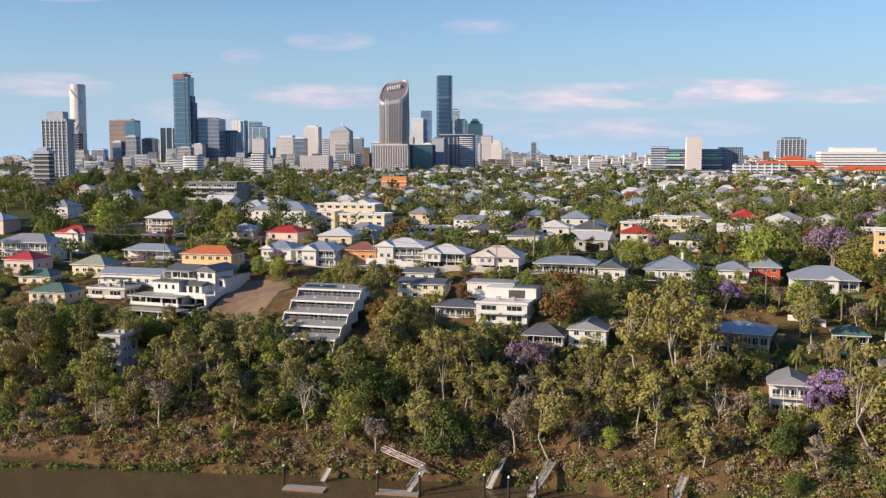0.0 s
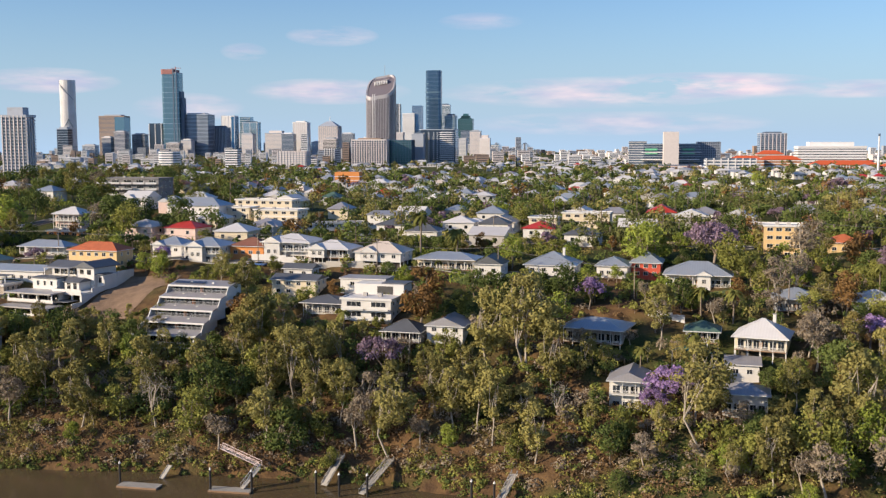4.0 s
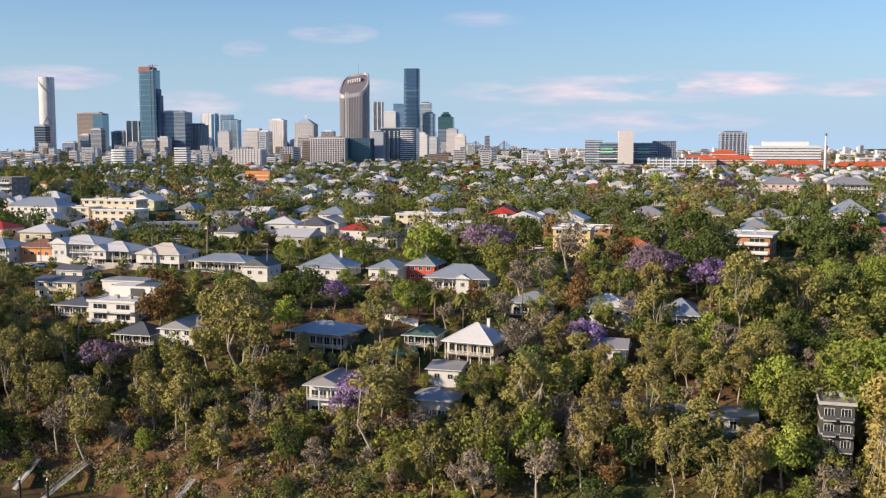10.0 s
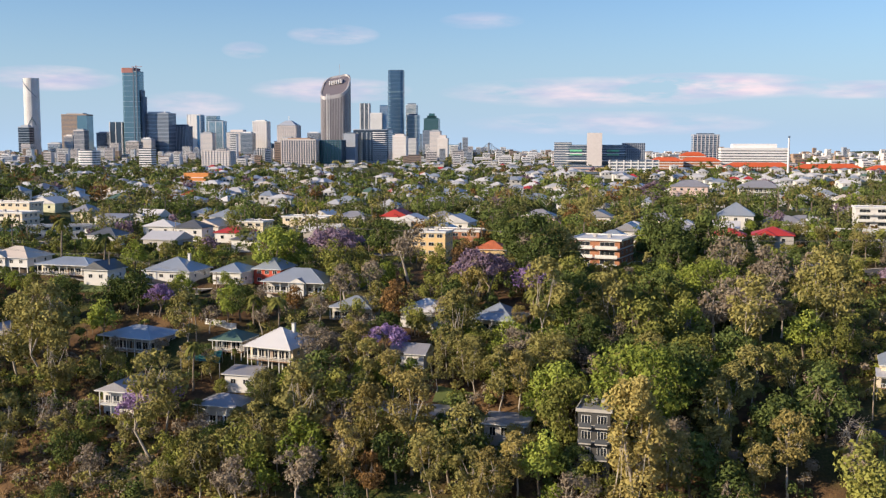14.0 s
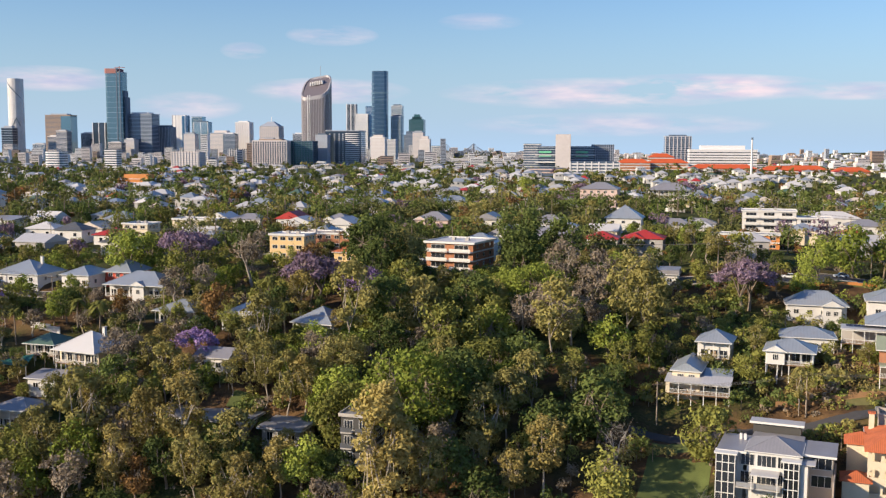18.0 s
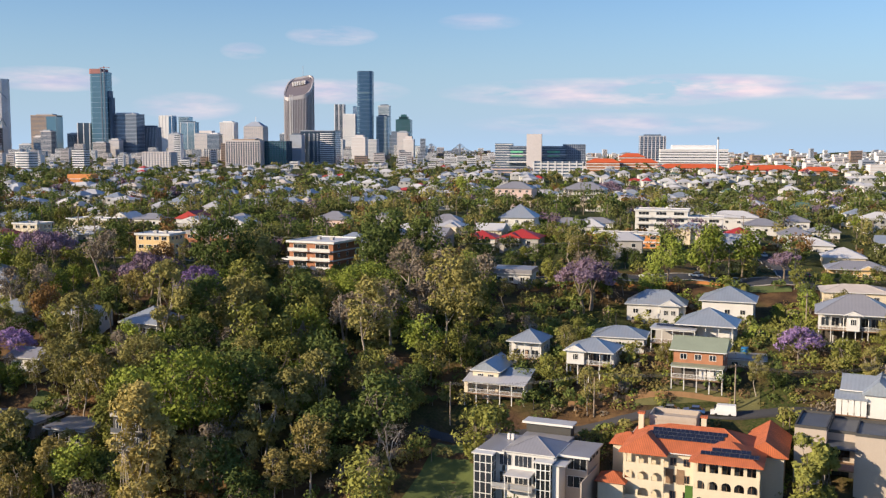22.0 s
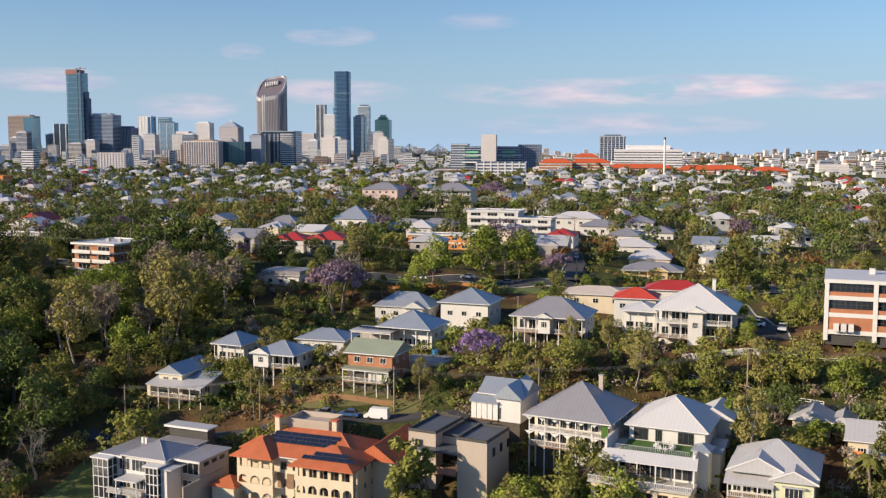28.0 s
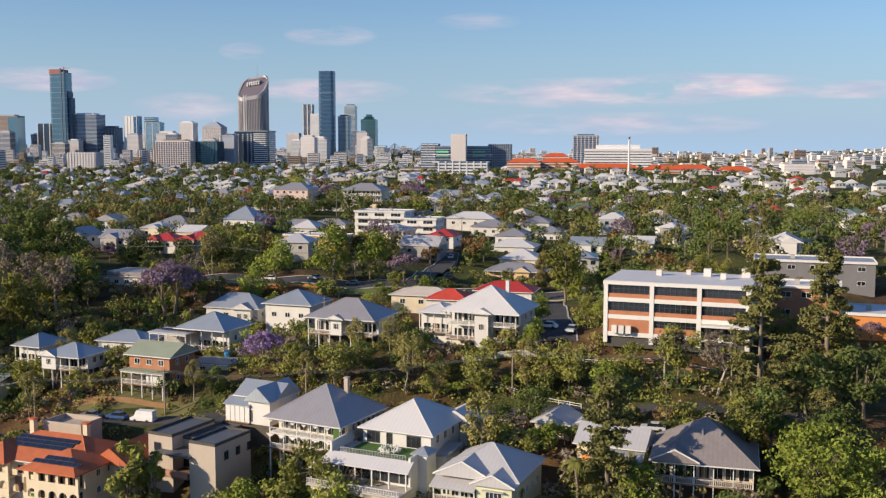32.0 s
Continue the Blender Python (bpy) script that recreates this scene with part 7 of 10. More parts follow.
tower("dark green glass apartment block", -39, 1840, 46, 99, 34, G_GREEN, T_DARK, 3.4, 0.7, 0.3, fin=T_DARK, fin_step=5, fin_size=0.5, base=40, name="apartment_block")
tower("plain grey concrete service tower", -8, 1880, 22, 110, 22, T_GREY, None, base=40, name="apartment_block", cap=T_DARK, cap_h=3)
tower("grey gridded low office block", -150, 1900, 60, 84, 30, G_DARK, T_GREY, 3.4, 1.2, fin=T_WHITE, fin_step=4.5, fin_size=1.0, base=44, name="office_block")
tower("white concrete office block with dark strips", -270, 1500, 18, 84, 16, G_DARK, T_WHITE, 3.4, 1.8, base=44, name="office_block")
tower("white office with curved corner", -390, 1600, 30, 80, 24, G_DARK, T_WHITE, 3.8, 2.2, corner=8, base=44, name="office_block")
tower("beige concrete office block with fins", -210, 1700, 48, 80, 30, T_CREAM, T_GREY, 3.6, 1.4, fin=T_CREAM, fin_step=5, base=44, name="office_block")
tower("old grey apartment tower with white balconies", -379, 1010, 25, 117, 16, T_DARK, T_GREY, 3.1, 1.2, 0.8, fin=T_CREAM, fin_step=4.2, fin_size=0.8, base=56, name="apartment_block", cap=T_GREY, cap_h=8)
tower("dark brick apartment block on the hill", -275, 705, 11, 85.5, 8, W_DARK, T_GREY, 3.0, 0.9, 0.8, base=58, name="apartment_block", cap=T_GREY, cap_h=3)
tower("orange brick three-storey flats far off", -40, 856, 21, 65, 12, W_ORANGE, T_WHITE, 3.0, 0.5, 0.3, base=52, name="apartment_block")

# lesser towers that fill the skyline
rnd_city = random.Random(31)
for i in range(26):
    tx = -1150 + i * 52 + rnd_city.uniform(-15, 15)
    ty = rnd_city.uniform(2950, 3900)
    k = ty / 3300
    look_ = rnd_city.choice(((G_DARK, T_GREY), (G_BLUE, T_WHITE), (T_CREAM, T_GREY), (G_DARK, T_CREAM), (G_TEAL, T_GREY), (T_GREY, T_WHITE), (T_WHITE, T_GREY)))
    tower("mid-rise city block with even window bands", tx * k, ty, rnd_city.uniform(26, 48), rnd_city.uniform(92, 138) * (0.8 + 0.2 * k), 30, look_[0], look_[1], 3.8, rnd_city.uniform(0.9, 1.8), cap=rnd_city.choice((T_GREY, T_WHITE, None)), cap_h=4, name="city_block")

# hospital hill
tower("cream windowless hospital tower", 406, 1659, 24, 110, 20, T_CREAM, None, base=50, name="hospital_block")
hp = tower("long dark hospital building with green glass panels", 416, 1700, 92, 91, 40, G_DARK, T_GREY, 4.0, 1.0, 0.4, base=50, name="hospital_block")
for x0 in (-44, -14, 16):
    for z in (24, 30):
        block("green_panel", hp, mat("panel_green", (0.16, 0.5, 0.3), 0.5, 0.25, 0.02, 0.3), x0, x0 + 20, -22, -20.4, z, z + 3)
part("white_slab", boxes("white_slab", T_WHITE, [(-50, 44, -26, -20, 14, 16), (-50, 48, -23, -20, 26, 27)]), hp)
tower("black ribbed hospital wing", 474, 1690, 36, 94, 30, T_DARK, T_GREY, 4.0, 0.6, fin=T_GREY, fin_step=3.4, fin_size=0.7, base=50, name="hospital_block")
tower("dark block beside the cream tower", 360, 1700, 28, 95, 24, T_DARK, T_WHITE, 4.0, 0.9, base=50, name="hospital_block")
tower("dark striped apartment tower", 642, 1888, 46, 110, 36, G_DARK, T_GREY, 3.4, 0.9, fin=T_CREAM, fin_step=7, fin_size=1.2, base=52, name="apartment_block", cap=T_DARK, cap_h=3)
tower("long white hospital block with window strips", 660, 1650, 104, 86, 34, G_DARK, T_WHITE, 4.2, 2.8, 0.5, base=50, name="hospital_block", cap=T_WHITE, cap_h=7)
tower("white terraced concrete building", 406, 1314, 62, 71, 20, T_DARK, T_WHITE, 4.0, 1.8, 0.6, fin=T_WHITE, fin_step=9, fin_size=1.6, base=52, name="concrete_building")
tower("pinkish low concrete building", 350, 1360, 50, 62, 16, T_DARK, W_PINK, 4.0, 1.6, 0.5, base=52, name="concrete_building")
rd = tower("long red-brick building with an orange hip roof", 613, 1473, 92, 60, 24, W_BRICK, T_CREAM, 4.2, 0.8, 0.4, fin=T_CREAM, fin_step=4, fin_size=0.8, base=50, name="school_building")
part("roof", roof_mesh("roof", "hip", 92, 24, 6, 1.5, mat("roof_orange", (0.55, 0.1, 0.03), 0.7, 0.1, 0.05, 0.5)), rd, at=pose(0, 0, 10))
for hx, hy, hw, hz in ((560, 1590, 60, 66), (505, 1580, 50, 66), (690, 1460, 50, 58), (740, 1500, 60, 58), (800, 1480, 50, 56), (560, 1640, 40, 74)):
    o = tower("brick institution block with an orange roof", hx, hy, hw, hz, 22, W_BRICK, T_WHITE, 4.2, 1.2, base=48, name="school_building")
    part("roof", roof_mesh("roof", "hip", hw, 22, 6, 1.2, MATS["roof_orange"]), o, at=pose(0, 0, hz - 48))
tower("cream institutional block on the hill", 880, 1450, 40, 66, 24, T_CREAM, T_WHITE, 4, 1.4, base=48, name="school_building")
chim = thing("chimney_stack", 633, 1400, 50, 0, "slim tall pale chimney stack", "chimney")
part("shaft", prism("shaft", plan(3.4, 3.4, 1.6, 4), 0, 53, T_WHITE, grow=0.6), chim)
part("rim", prism("rim", plan(2.8, 2.8, 1.3, 4), 50, 53.2, T_DARK), chim)

# the steel bridge behind the city's edge
br = thing("steel_bridge", 262, 3500, 44, 12, "distant grey steel cantilever truss bridge", "bridge")
rows = [(-110, 110, -5, 5, 16, 19)]
for i in range(44):
    x0 = -110 + i * 5
    hgt = 8 + 30 * max(math.exp(-abs((x0 + 50) / 26) ** 1.4), math.exp(-abs((x0 - 50) / 26) ** 1.4))
    rows += [(x0, x0 + 1.4, -5, -4, 19, 19 + hgt), (x0, x0 + 5, -5, -4, 17.6 + hgt, 20 + hgt)]
    if abs(abs(x0) - 50) < 4:
        rows.append((x0, x0 + 4, -5, 4, -20, 19 + hgt))
part("truss", boxes("truss", T_GREY, rows), br)


def far_city():
    """Small blocks and towers out to the horizon."""
    rnd = random.Random(7)
    groups = {k: [] for k in ("w", "c", "g", "d", "glass")}
    for i in range(1500):
        y = rnd.uniform(1750, 4700)
        u = rnd.uniform(-0.5, 0.62)
        x = u * y + 190
        if -0.42 < u < 0.06 and rnd.random() < 0.45:
            continue
        near_city = -0.42 < (x - 190) / y < 0.02
        w, d = rnd.uniform(9, 26), rnd.uniform(9, 22)
        h = rnd.choice((6, 7, 9, 10, 12, 14, 18)) * (1.6 if near_city else 1) * (1.9 if rnd.random() < 0.06 else 1)
        z = lz(x, y)
        k = rnd.choice("wwwccgd")
        groups[k].append((x - w / 2, x + w / 2, y - d / 2, y + d / 2, z - 4, z + h))
        for s in range(int(h / 3.2)):
            zz = z + 1.2 + s * 3.2
            groups["glass"].append((x - w / 2 + 0.8, x + w / 2 - 0.8, y - d / 2 - 0.15, y - d / 2, zz, zz + 1.3))
    for k, m, lab in (("w", T_WHITE, "white"), ("c", T_CREAM, "cream"), ("g", T_GREY, "grey"), ("d", T_BROWN, "brown"), ("glass", G_DARK, "")):
        if k != "glass":
            tagged(new("distant_buildings", boxes("distant_buildings", m, groups[k])), lab + " low city blocks out towards the horizon", "buildings", kind="stuff")
        else:
            tagged(new("distant_windows", boxes("distant_windows", m, groups[k])), "dark window strips of the distant city blocks", "windows", kind="stuff")


far_city()

# ---- the suburb between the ridge and the city ----
OPEN_PLACES = ((-63, 333, 13), (-60, 322, 11), (262, 205, 8), (258, 192, 8), (123, 306, 7), (264, 224, 11), (273, 229, 7), (315, 222, 6), (398, 182, 7), (394, 188, 6))      # bare slope and lawns


def clear_of(x, y, r):
    if any((x - a) ** 2 + (y - b) ** 2 < c * c for a, b, c in OPEN_PLACES):
        return False
    return all((x - sx) ** 2 + (y - sy) ** 2 > (r + sr) ** 2 for sx, sy, sr, _, _ in SOLIDS)


def plain_window():
    me = boxes("window", TRIM, [(-0.75, 0.75, -0.05, 0, -0.75, 0.75), (-0.66, 0.66, -0.07, 0, -0.66, 0.66)])
    me.materials.append(GLASS)
    for p in list(me.polygons)[6:]:
        p.material_index = 1
    return me


PLAIN_WINDOW = plain_window()


def suburb():
    """Rows of iron-roofed houses along streets; the nearer ones one by one."""
    rnd = random.Random(21)
    ca, sa = math.cos(radians(YAW)), math.sin(radians(YAW))
    labels = {R_GREY: "grey", R_WHITE: "white", R_BLUE: "blue-grey", R_RED: "red", R_CREAM: "cream", R_GREEN: "green", R_TERRA: "orange tile", R_DARK: "dark", R_PALE: "pale grey"}
    count = 0
    for row in range(0, 24):
        for col in range(-26, 60):
            a, b = col * 19.0 + rnd.uniform(-3, 3), row * 27.0 + rnd.uniform(-3.5, 3.5)
            x, y = a * ca - b * sa - 60, a * sa + b * ca + 405
            if y < 375 or y > 640 or not (-0.47 * y - 20 < x < 0.47 * y + 400) or rnd.random() < 0.5 or lz(x, y) < 40:
                continue
            if (x > 300 and y < 340) or (x < -95 and rnd.random() < 0.7):
                continue
            w, d = rnd.uniform(10, 15), rnd.uniform(10, 14)
            if not clear_of(x, y, 8.5):
                continue
            rm = rnd.choice((R_GREY, R_GREY, R_WHITE, R_WHITE, R_WHITE, R_BLUE, R_BLUE, R_PALE, R_PALE, R_CREAM, R_DARK, R_WHITE, R_RED, R_PALE))
            wm = rnd.choice((W_WHITE, W_WHITE, W_WHITE, W_CREAM, W_PINK, W_GREENL, W_GREY))
            h = rnd.uniform(4.2, 6.2)
            kind = rnd.choice(("hip", "hip", "pyramid", "gable", "ridge"))
            t = thing("house", x, y, lz(x, y) - 0.2, YAW + rnd.uniform(-5, 5), "weatherboard suburban house with a " + labels[rm] + " roof", "house", "suburban houses")
            SOLIDS.append((x, y, 7.5, lz(x, y), w))
            rise = rnd.uniform(2.2, 3.4)
            block("wall", t, wm, -w / 2, w / 2, -d / 2, d / 2, -3, h - 0.2)
            part("roof", roof_mesh("roof", kind, w, d, rise, 0.6, rm), t, at=pose(0, 0, h))
            if rnd.random() < 0.5:
                gw = rnd.uniform(4, 6)
                gx0 = rnd.uniform(-w / 4, w / 4)
                part("gable_roof", roof_mesh("gable_roof", "gable", gw, d * 0.6, gw * 0.3, 0.5, rm), t, at=pose(gx0, -d / 4 - 0.6, h + 0.03))
                block("porch", t, wm, gx0 - gw / 2, gx0 + gw / 2, -d / 2 - 1.6, -d / 2, -3, h - 0.25)
            for i in range(2):
                part("window", PLAIN_WINDOW, t, at=pose(-w / 4 + i * w / 2, -d / 2, h - 1.9))
            part("window", PLAIN_WINDOW, t, at=pose(w / 2, 0, h - 1.9, 0, 0, 90))
            count += 1
            if count >= 50:
                return
    return


suburb()
SOLIDS.append((-62, 331, 0.0, 32.0, 24.0))      # the bare plot stays in view


def far_suburb():
    """Roofs past the counted ones, as joined meshes."""
    rnd = random.Random(5)
    mats = (R_PALE, R_WHITE, R_BLUE, R_RED, R_CREAM, R_GREEN, R_GREY)
    roofs = {m.name: ([], []) for m in mats}
    walls, dark = [], []
    for i in range(900):
        y = 560 * (1900 / 560) ** rnd.random()
        x = rnd.uniform(-0.47, 0.5) * y + rnd.uniform(0, 380)
        if i >= 845:            # the wooded side past the office
            x, y = rnd.uniform(400, 720), rnd.uniform(330, 640)
        if y < 660 and not clear_of(x, y, 10):
            continue
        m = rnd.choice(mats[:3] * 4 + (R_WHITE, R_GREY) + mats)
        w, d, h, rise = rnd.uniform(9, 16), rnd.uniform(9, 13), rnd.uniform(4, 7), rnd.uniform(2, 3.2)
        z = lz(x, y)
        if y < 640:
            SOLIDS.append((x, y, 5.5, 99.0, w))
        walls.append((x - w / 2, x + w / 2, y - d / 2, y + d / 2, z - 3, z + h))
        for k in (-0.3, 0, 0.3):
            dark.append((x + k * w - 0.8, x + k * w + 0.8, y - d / 2 - 0.1, y - d / 2, z + h - 2.4, z + h - 1))
        v, f = roofs[m.name]
        n = len(v)
        a, b, r = w / 2 + 0.6, d / 2 + 0.6, max(0.3, (w - d) / 2)
        ang = radians(YAW + rnd.choice((0, 0, 74)))
        c, s = math.cos(ang) * 0.97, math.sin(ang) * 0.97
        for px, py, pz in ((-a, -b, 0), (a, -b, 0), (a, b, 0), (-a, b, 0), (-r, 0, rise), (r, 0, rise)):
            v.append((x + px * c - py * s, y + px * s + py * c, z + h + pz))
        f += [(n, n + 1, n + 5, n + 4), (n + 1, n + 2, n + 5), (n + 2, n + 3, n + 4, n + 5), (n + 3, n, n + 4)]
    tagged(new("distant_house_walls", boxes("distant_house_walls", W_WHITE, walls)), "pale walls of distant suburban houses", "houses", kind="stuff")
    tagged(new("distant_house_windows", boxes("distant_house_windows", GLASS, dark)), "dark windows of distant suburban houses", "windows", kind="stuff")
    for m in mats:
        v, f = roofs[m.name]
        tagged(new("distant_roofs", mesh_of("distant_roofs", v, f, m)), "iron hip roofs of distant suburban houses", "roofs", kind="stuff")


far_suburb()

# ---- trees ----
def leaf_cards(rng, centre, radius, n, size, squash=0.8, bias=1.0):
    """Small folded leaf clumps over a ball: corners of n pointed sprays as an array (n, 3, 3)."""
    p = rng.normal(size=(n, 3))
    p /= np.linalg.norm(p, axis=1)[:, None]
    r = radius * rng.uniform(0.35, 1.08, n) ** 0.5
    nrm = p * bias + rng.normal(size=(n, 3)) * 0.42 + np.array((0, 0, 0.2))
    nrm /= np.linalg.norm(nrm, axis=1)[:, None]
    c = np.asarray(centre) + p * r[:, None] * np.array((1, 1, squash))
    u = np.cross(nrm, rng.normal(size=(n, 3)))
    u /= np.linalg.norm(u, axis=1)[:, None] + 1e-9
    w = np.cross(nrm, u)
    s = size * rng.uniform(0.55, 1.25, n)
    a, b = u * s[:, None], w * (s * rng.uniform(0.45, 0.8, n))[:, None]
    drop = nrm * (s * 0.25)[:, None]
    return np.stack([c - a - drop, c + a * 0.9 - drop, c + b * 1.7], 1)


def cards_mesh(name, cards, material):
    n, q = cards.shape[:2]
    me = bpy.data.meshes.new(name)
    me.vertices.add(q * n)
    me.vertices.foreach_set("co", cards.reshape(-1).astype(np.float32))
    me.loops.add(q * n)
    me.loops.foreach_set("vertex_index", np.arange(q * n, dtype=np.int32))
    me.polygons.add(n)
    me.polygons.foreach_set("loop_start", np.arange(0, q * n, q, dtype=np.int32))
    me.update(calc_edges=True)
    me.materials.append(material)
    return me


def limb(vs, fs, p, q, r0, r1, sides=5, bend=0.0, rng=None):
    """A tapered branch from p to q, bent a little."""
    p, q = np.asarray(p, float), np.asarray(q, float)
    mid = (p + q) / 2 + (rng.normal(size=3) * bend if rng is not None else 0)
    axis = (q - p) / (np.linalg.norm(q - p) + 1e-9)
    u = np.cross(axis, (0.3, 0.9, 0.1))
    u /= np.linalg.norm(u) + 1e-9
    w = np.cross(axis, u)
    k = len(vs)
    stops = ((p, r0), (q, r1)) if sides < 4 else ((p, r0), (mid, (r0 + r1) / 2), (q, r1))
    for c, r in stops:
        for i in range(sides):
            a = 2 * math.pi * i / sides
            vs.append(tuple(c + (u * math.cos(a) + w * math.sin(a)) * r))
    for j in range(len(stops) - 1):
        for i in range(sides):
            fs.append((k + j * sides + i, k + j * sides + (i + 1) % sides, k + (j + 1) * sides + (i + 1) % sides, k + (j + 1) * sides + i))


def make_tree(seed, height, crown_r, crown_h, clumps, per, leaf, bark, foliage, trunk_r=0.3, clear=0.4, squash=0.75, shape="round", lean=0.6, clump_r=0.36, twigs=0):
    """Meshes of one kind of tree: forked trunk with limbs, and a crown of clumps with gaps."""
    rng = np.random.default_rng(seed)
    vs, fs = [], []
    fork = np.array((rng.normal() * lean, rng.normal() * lean, height * clear))
    limb(vs, fs, (0, 0, -1.2), fork, trunk_r * 1.2, trunk_r * 0.75, 7, 0.25, rng)
    limbs = 3 + int(rng.integers(0, 3))
    tops = []
    for i in range(limbs):
        a = 2 * math.pi * (i + rng.uniform(0, 0.6)) / limbs
        rr = crown_r * rng.uniform(0.3, 0.6)
        tip = np.array((math.cos(a) * rr, math.sin(a) * rr, height * rng.uniform(0.66, 0.86)))
        limb(vs, fs, fork, tip, trunk_r * 0.55, trunk_r * 0.2, 4, 0.5, rng)
        tops.append(tip)
    centres = []
    for i in range(clumps):
        a = rng.uniform(0, 2 * math.pi)
        if shape == "round":
            z = rng.uniform(-1, 1)
            rr = math.sqrt(1 - z * z) * rng.uniform(0.45, 0.85)
            c = np.array((math.cos(a) * rr * crown_r, math.sin(a) * rr * crown_r, height - crown_h / 2 + z * crown_h * 0.4))
        elif shape == "umbrella":
            rr = math.sqrt(rng.uniform(0.02, 1)) * 0.9
            c = np.array((math.cos(a) * rr * crown_r, math.sin(a) * rr * crown_r, height - crown_h * (0.2 + 0.65 * rr * rr) + rng.normal() * 0.3))
        elif shape == "column":
            z = rng.uniform(0, 1)
            rr = crown_r * (0.35 + 0.65 * math.sin(math.pi * (0.15 + 0.8 * z))) * rng.uniform(0.3, 0.9)
            c = np.array((math.cos(a) * rr, math.sin(a) * rr, height - crown_h + z * crown_h))
        centres.append(c)
        t = tops[int(np.argmin([np.linalg.norm(c - q) for q in tops]))]
        limb(vs, fs, t * 0.9 + fork * 0.1, c, trunk_r * 0.17, trunk_r * 0.05, 3, 0.3, rng)
        for k in range(twigs):
            limb(vs, fs, c * 0.8 + t * 0.2, c + rng.normal(size=3) * crown_r * 0.3, trunk_r * 0.07, trunk_r * 0.025, 3, 0.2, rng)
    trunk = mesh_of("trunk", vs, fs, bark, True)
    crown = None
    if per:
        cards = np.concatenate([leaf_cards(rng, c, crown_r * clump_r * rng.uniform(0.7, 1.25), int(per * rng.uniform(0.6, 1.3)), leaf, squash) for c in centres])
        crown = cards_mesh("crown", cards, foliage)
    return trunk, crown, height


def make_palm(seed, height, foliage, n=26, length=3.4):
    rng = np.random.default_rng(seed)
    vs, fs = [], []
    limb(vs, fs, (0, 0, -1), (rng.normal() * 0.4, rng.normal() * 0.4, height), 0.28, 0.2, 7, 0.15, rng)
    trunk = mesh_of("trunk", vs, fs, BARK, True)
    cards = []
    for i in range(n):
        a, up = rng.uniform(0, 2 * math.pi), rng.uniform(-0.5, 1.1)
        d = np.array((math.cos(a), math.sin(a), 0))
        side = np.array((-math.sin(a), math.cos(a), 0))
        prev = np.array((0, 0, height))
        for s in range(6):
            k = (s + 1) / 6
            q = np.array((0, 0, height)) + d * length * k * (1 - 0.25 * abs(up)) + np.array((0, 0, up * length * k * 0.8 - length * 0.95 * k * k))
            wd = 0.55 * math.sin(math.pi * min(0.95, k * 0.8 + 0.15))
            for sg in (-1, 1):
                tip = side * sg * wd + np.array((0, 0, -0.35 * wd))
                cards.append([prev, q, q + tip + d * 0.25, prev + tip])
            prev = q
    return trunk, cards_mesh("crown", np.array(cards), foliage), height


def make_pine(seed, height, r, foliage):
    """A hoop pine: a straight stem with whorls of drooping, tufted arms."""
    rng = np.random.default_rng(seed)
    vs, fs, cards = [], [], []
    limb(vs, fs, (0, 0, -1), (0, 0, height), 0.4, 0.06, 7)
    z = height * 0.12
    while z < height - 0.6:
        k = 1 - z / height
        rr = r * (0.3 + 0.7 * min(1, 1.6 * k)) * rng.uniform(0.7, 1.1)
        for i in range(int(rng.integers(4, 7))):
            a = rng.uniform(0, 2 * math.pi)
            tip = np.array((math.cos(a) * rr, math.sin(a) * rr, z + rr * rng.uniform(-0.05, 0.28)))
            limb(vs, fs, (0, 0, z), tip, 0.09, 0.03, 3, 0.1, rng)
            for s in np.linspace(0.35, 1, 5):
                c = np.array((0, 0, z)) * (1 - s) + tip * s
                cards.append(leaf_cards(rng, c, 0.62, 22, 0.27, 0.6))
        z += height * rng.uniform(0.045, 0.065)
    cards.append(leaf_cards(rng, (0, 0, height - 0.5), 0.6, 25, 0.35, 1.4))
    return mesh_of("trunk", vs, fs, BARK, True), cards_mesh("crown", np.concatenate(cards), foliage), height


KINDS = {}
for i in range(5):
    KINDS["gum", i] = make_tree(10 + i, 16.5 + i, 4.3 + 0.3 * i, 13.5, 32, 74, 0.39, BARK_PALE, L_GUM, 0.22, 0.28, 0.8, "round", 0.9, 0.33)
for i in range(3):
    KINDS["gold", i] = make_tree(30 + i, 19 + i, 5.2, 14, 34, 84, 0.37, BARK_PALE, L_GOLD, 0.25, 0.35, 0.8, "round", 1.0, 0.31, 1)
KINDS["column", 0] = make_tree(36, 19, 3.5, 16.5, 60, 150, 0.27, BARK_PALE, L_GOLD, 0.3, 0.3, 0.95, "column", 0.3, 0.33)
KINDS["column", 1] = make_tree(37, 15, 2.8, 12, 26, 105, 0.42, BARK, L_MID, 0.3, 0.3, 0.9, "column", 0.4, 0.36)
for i in range(4):
    KINDS["dark", i] = make_tree(40 + i, 11 + i, 5.3, 10.5, 28, 80, 0.41, BARK, L_DARK, 0.36, 0.2, 0.8, "round", 0.5, 0.42)
for i in range(4):
    KINDS["mid", i] = make_tree(50 + i, 10 + 1.2 * i, 4.8, 9.5, 28, 74, 0.39, BARK, L_MID, 0.3, 0.2, 0.8, "round", 0.6, 0.4)
for i in range(3):
    KINDS["lime", i] = make_tree(60 + i, 10 + i, 4.8, 9.5, 28, 84, 0.37, BARK, L_LIME, 0.32, 0.2, 0.8, "round", 0.5, 0.4)
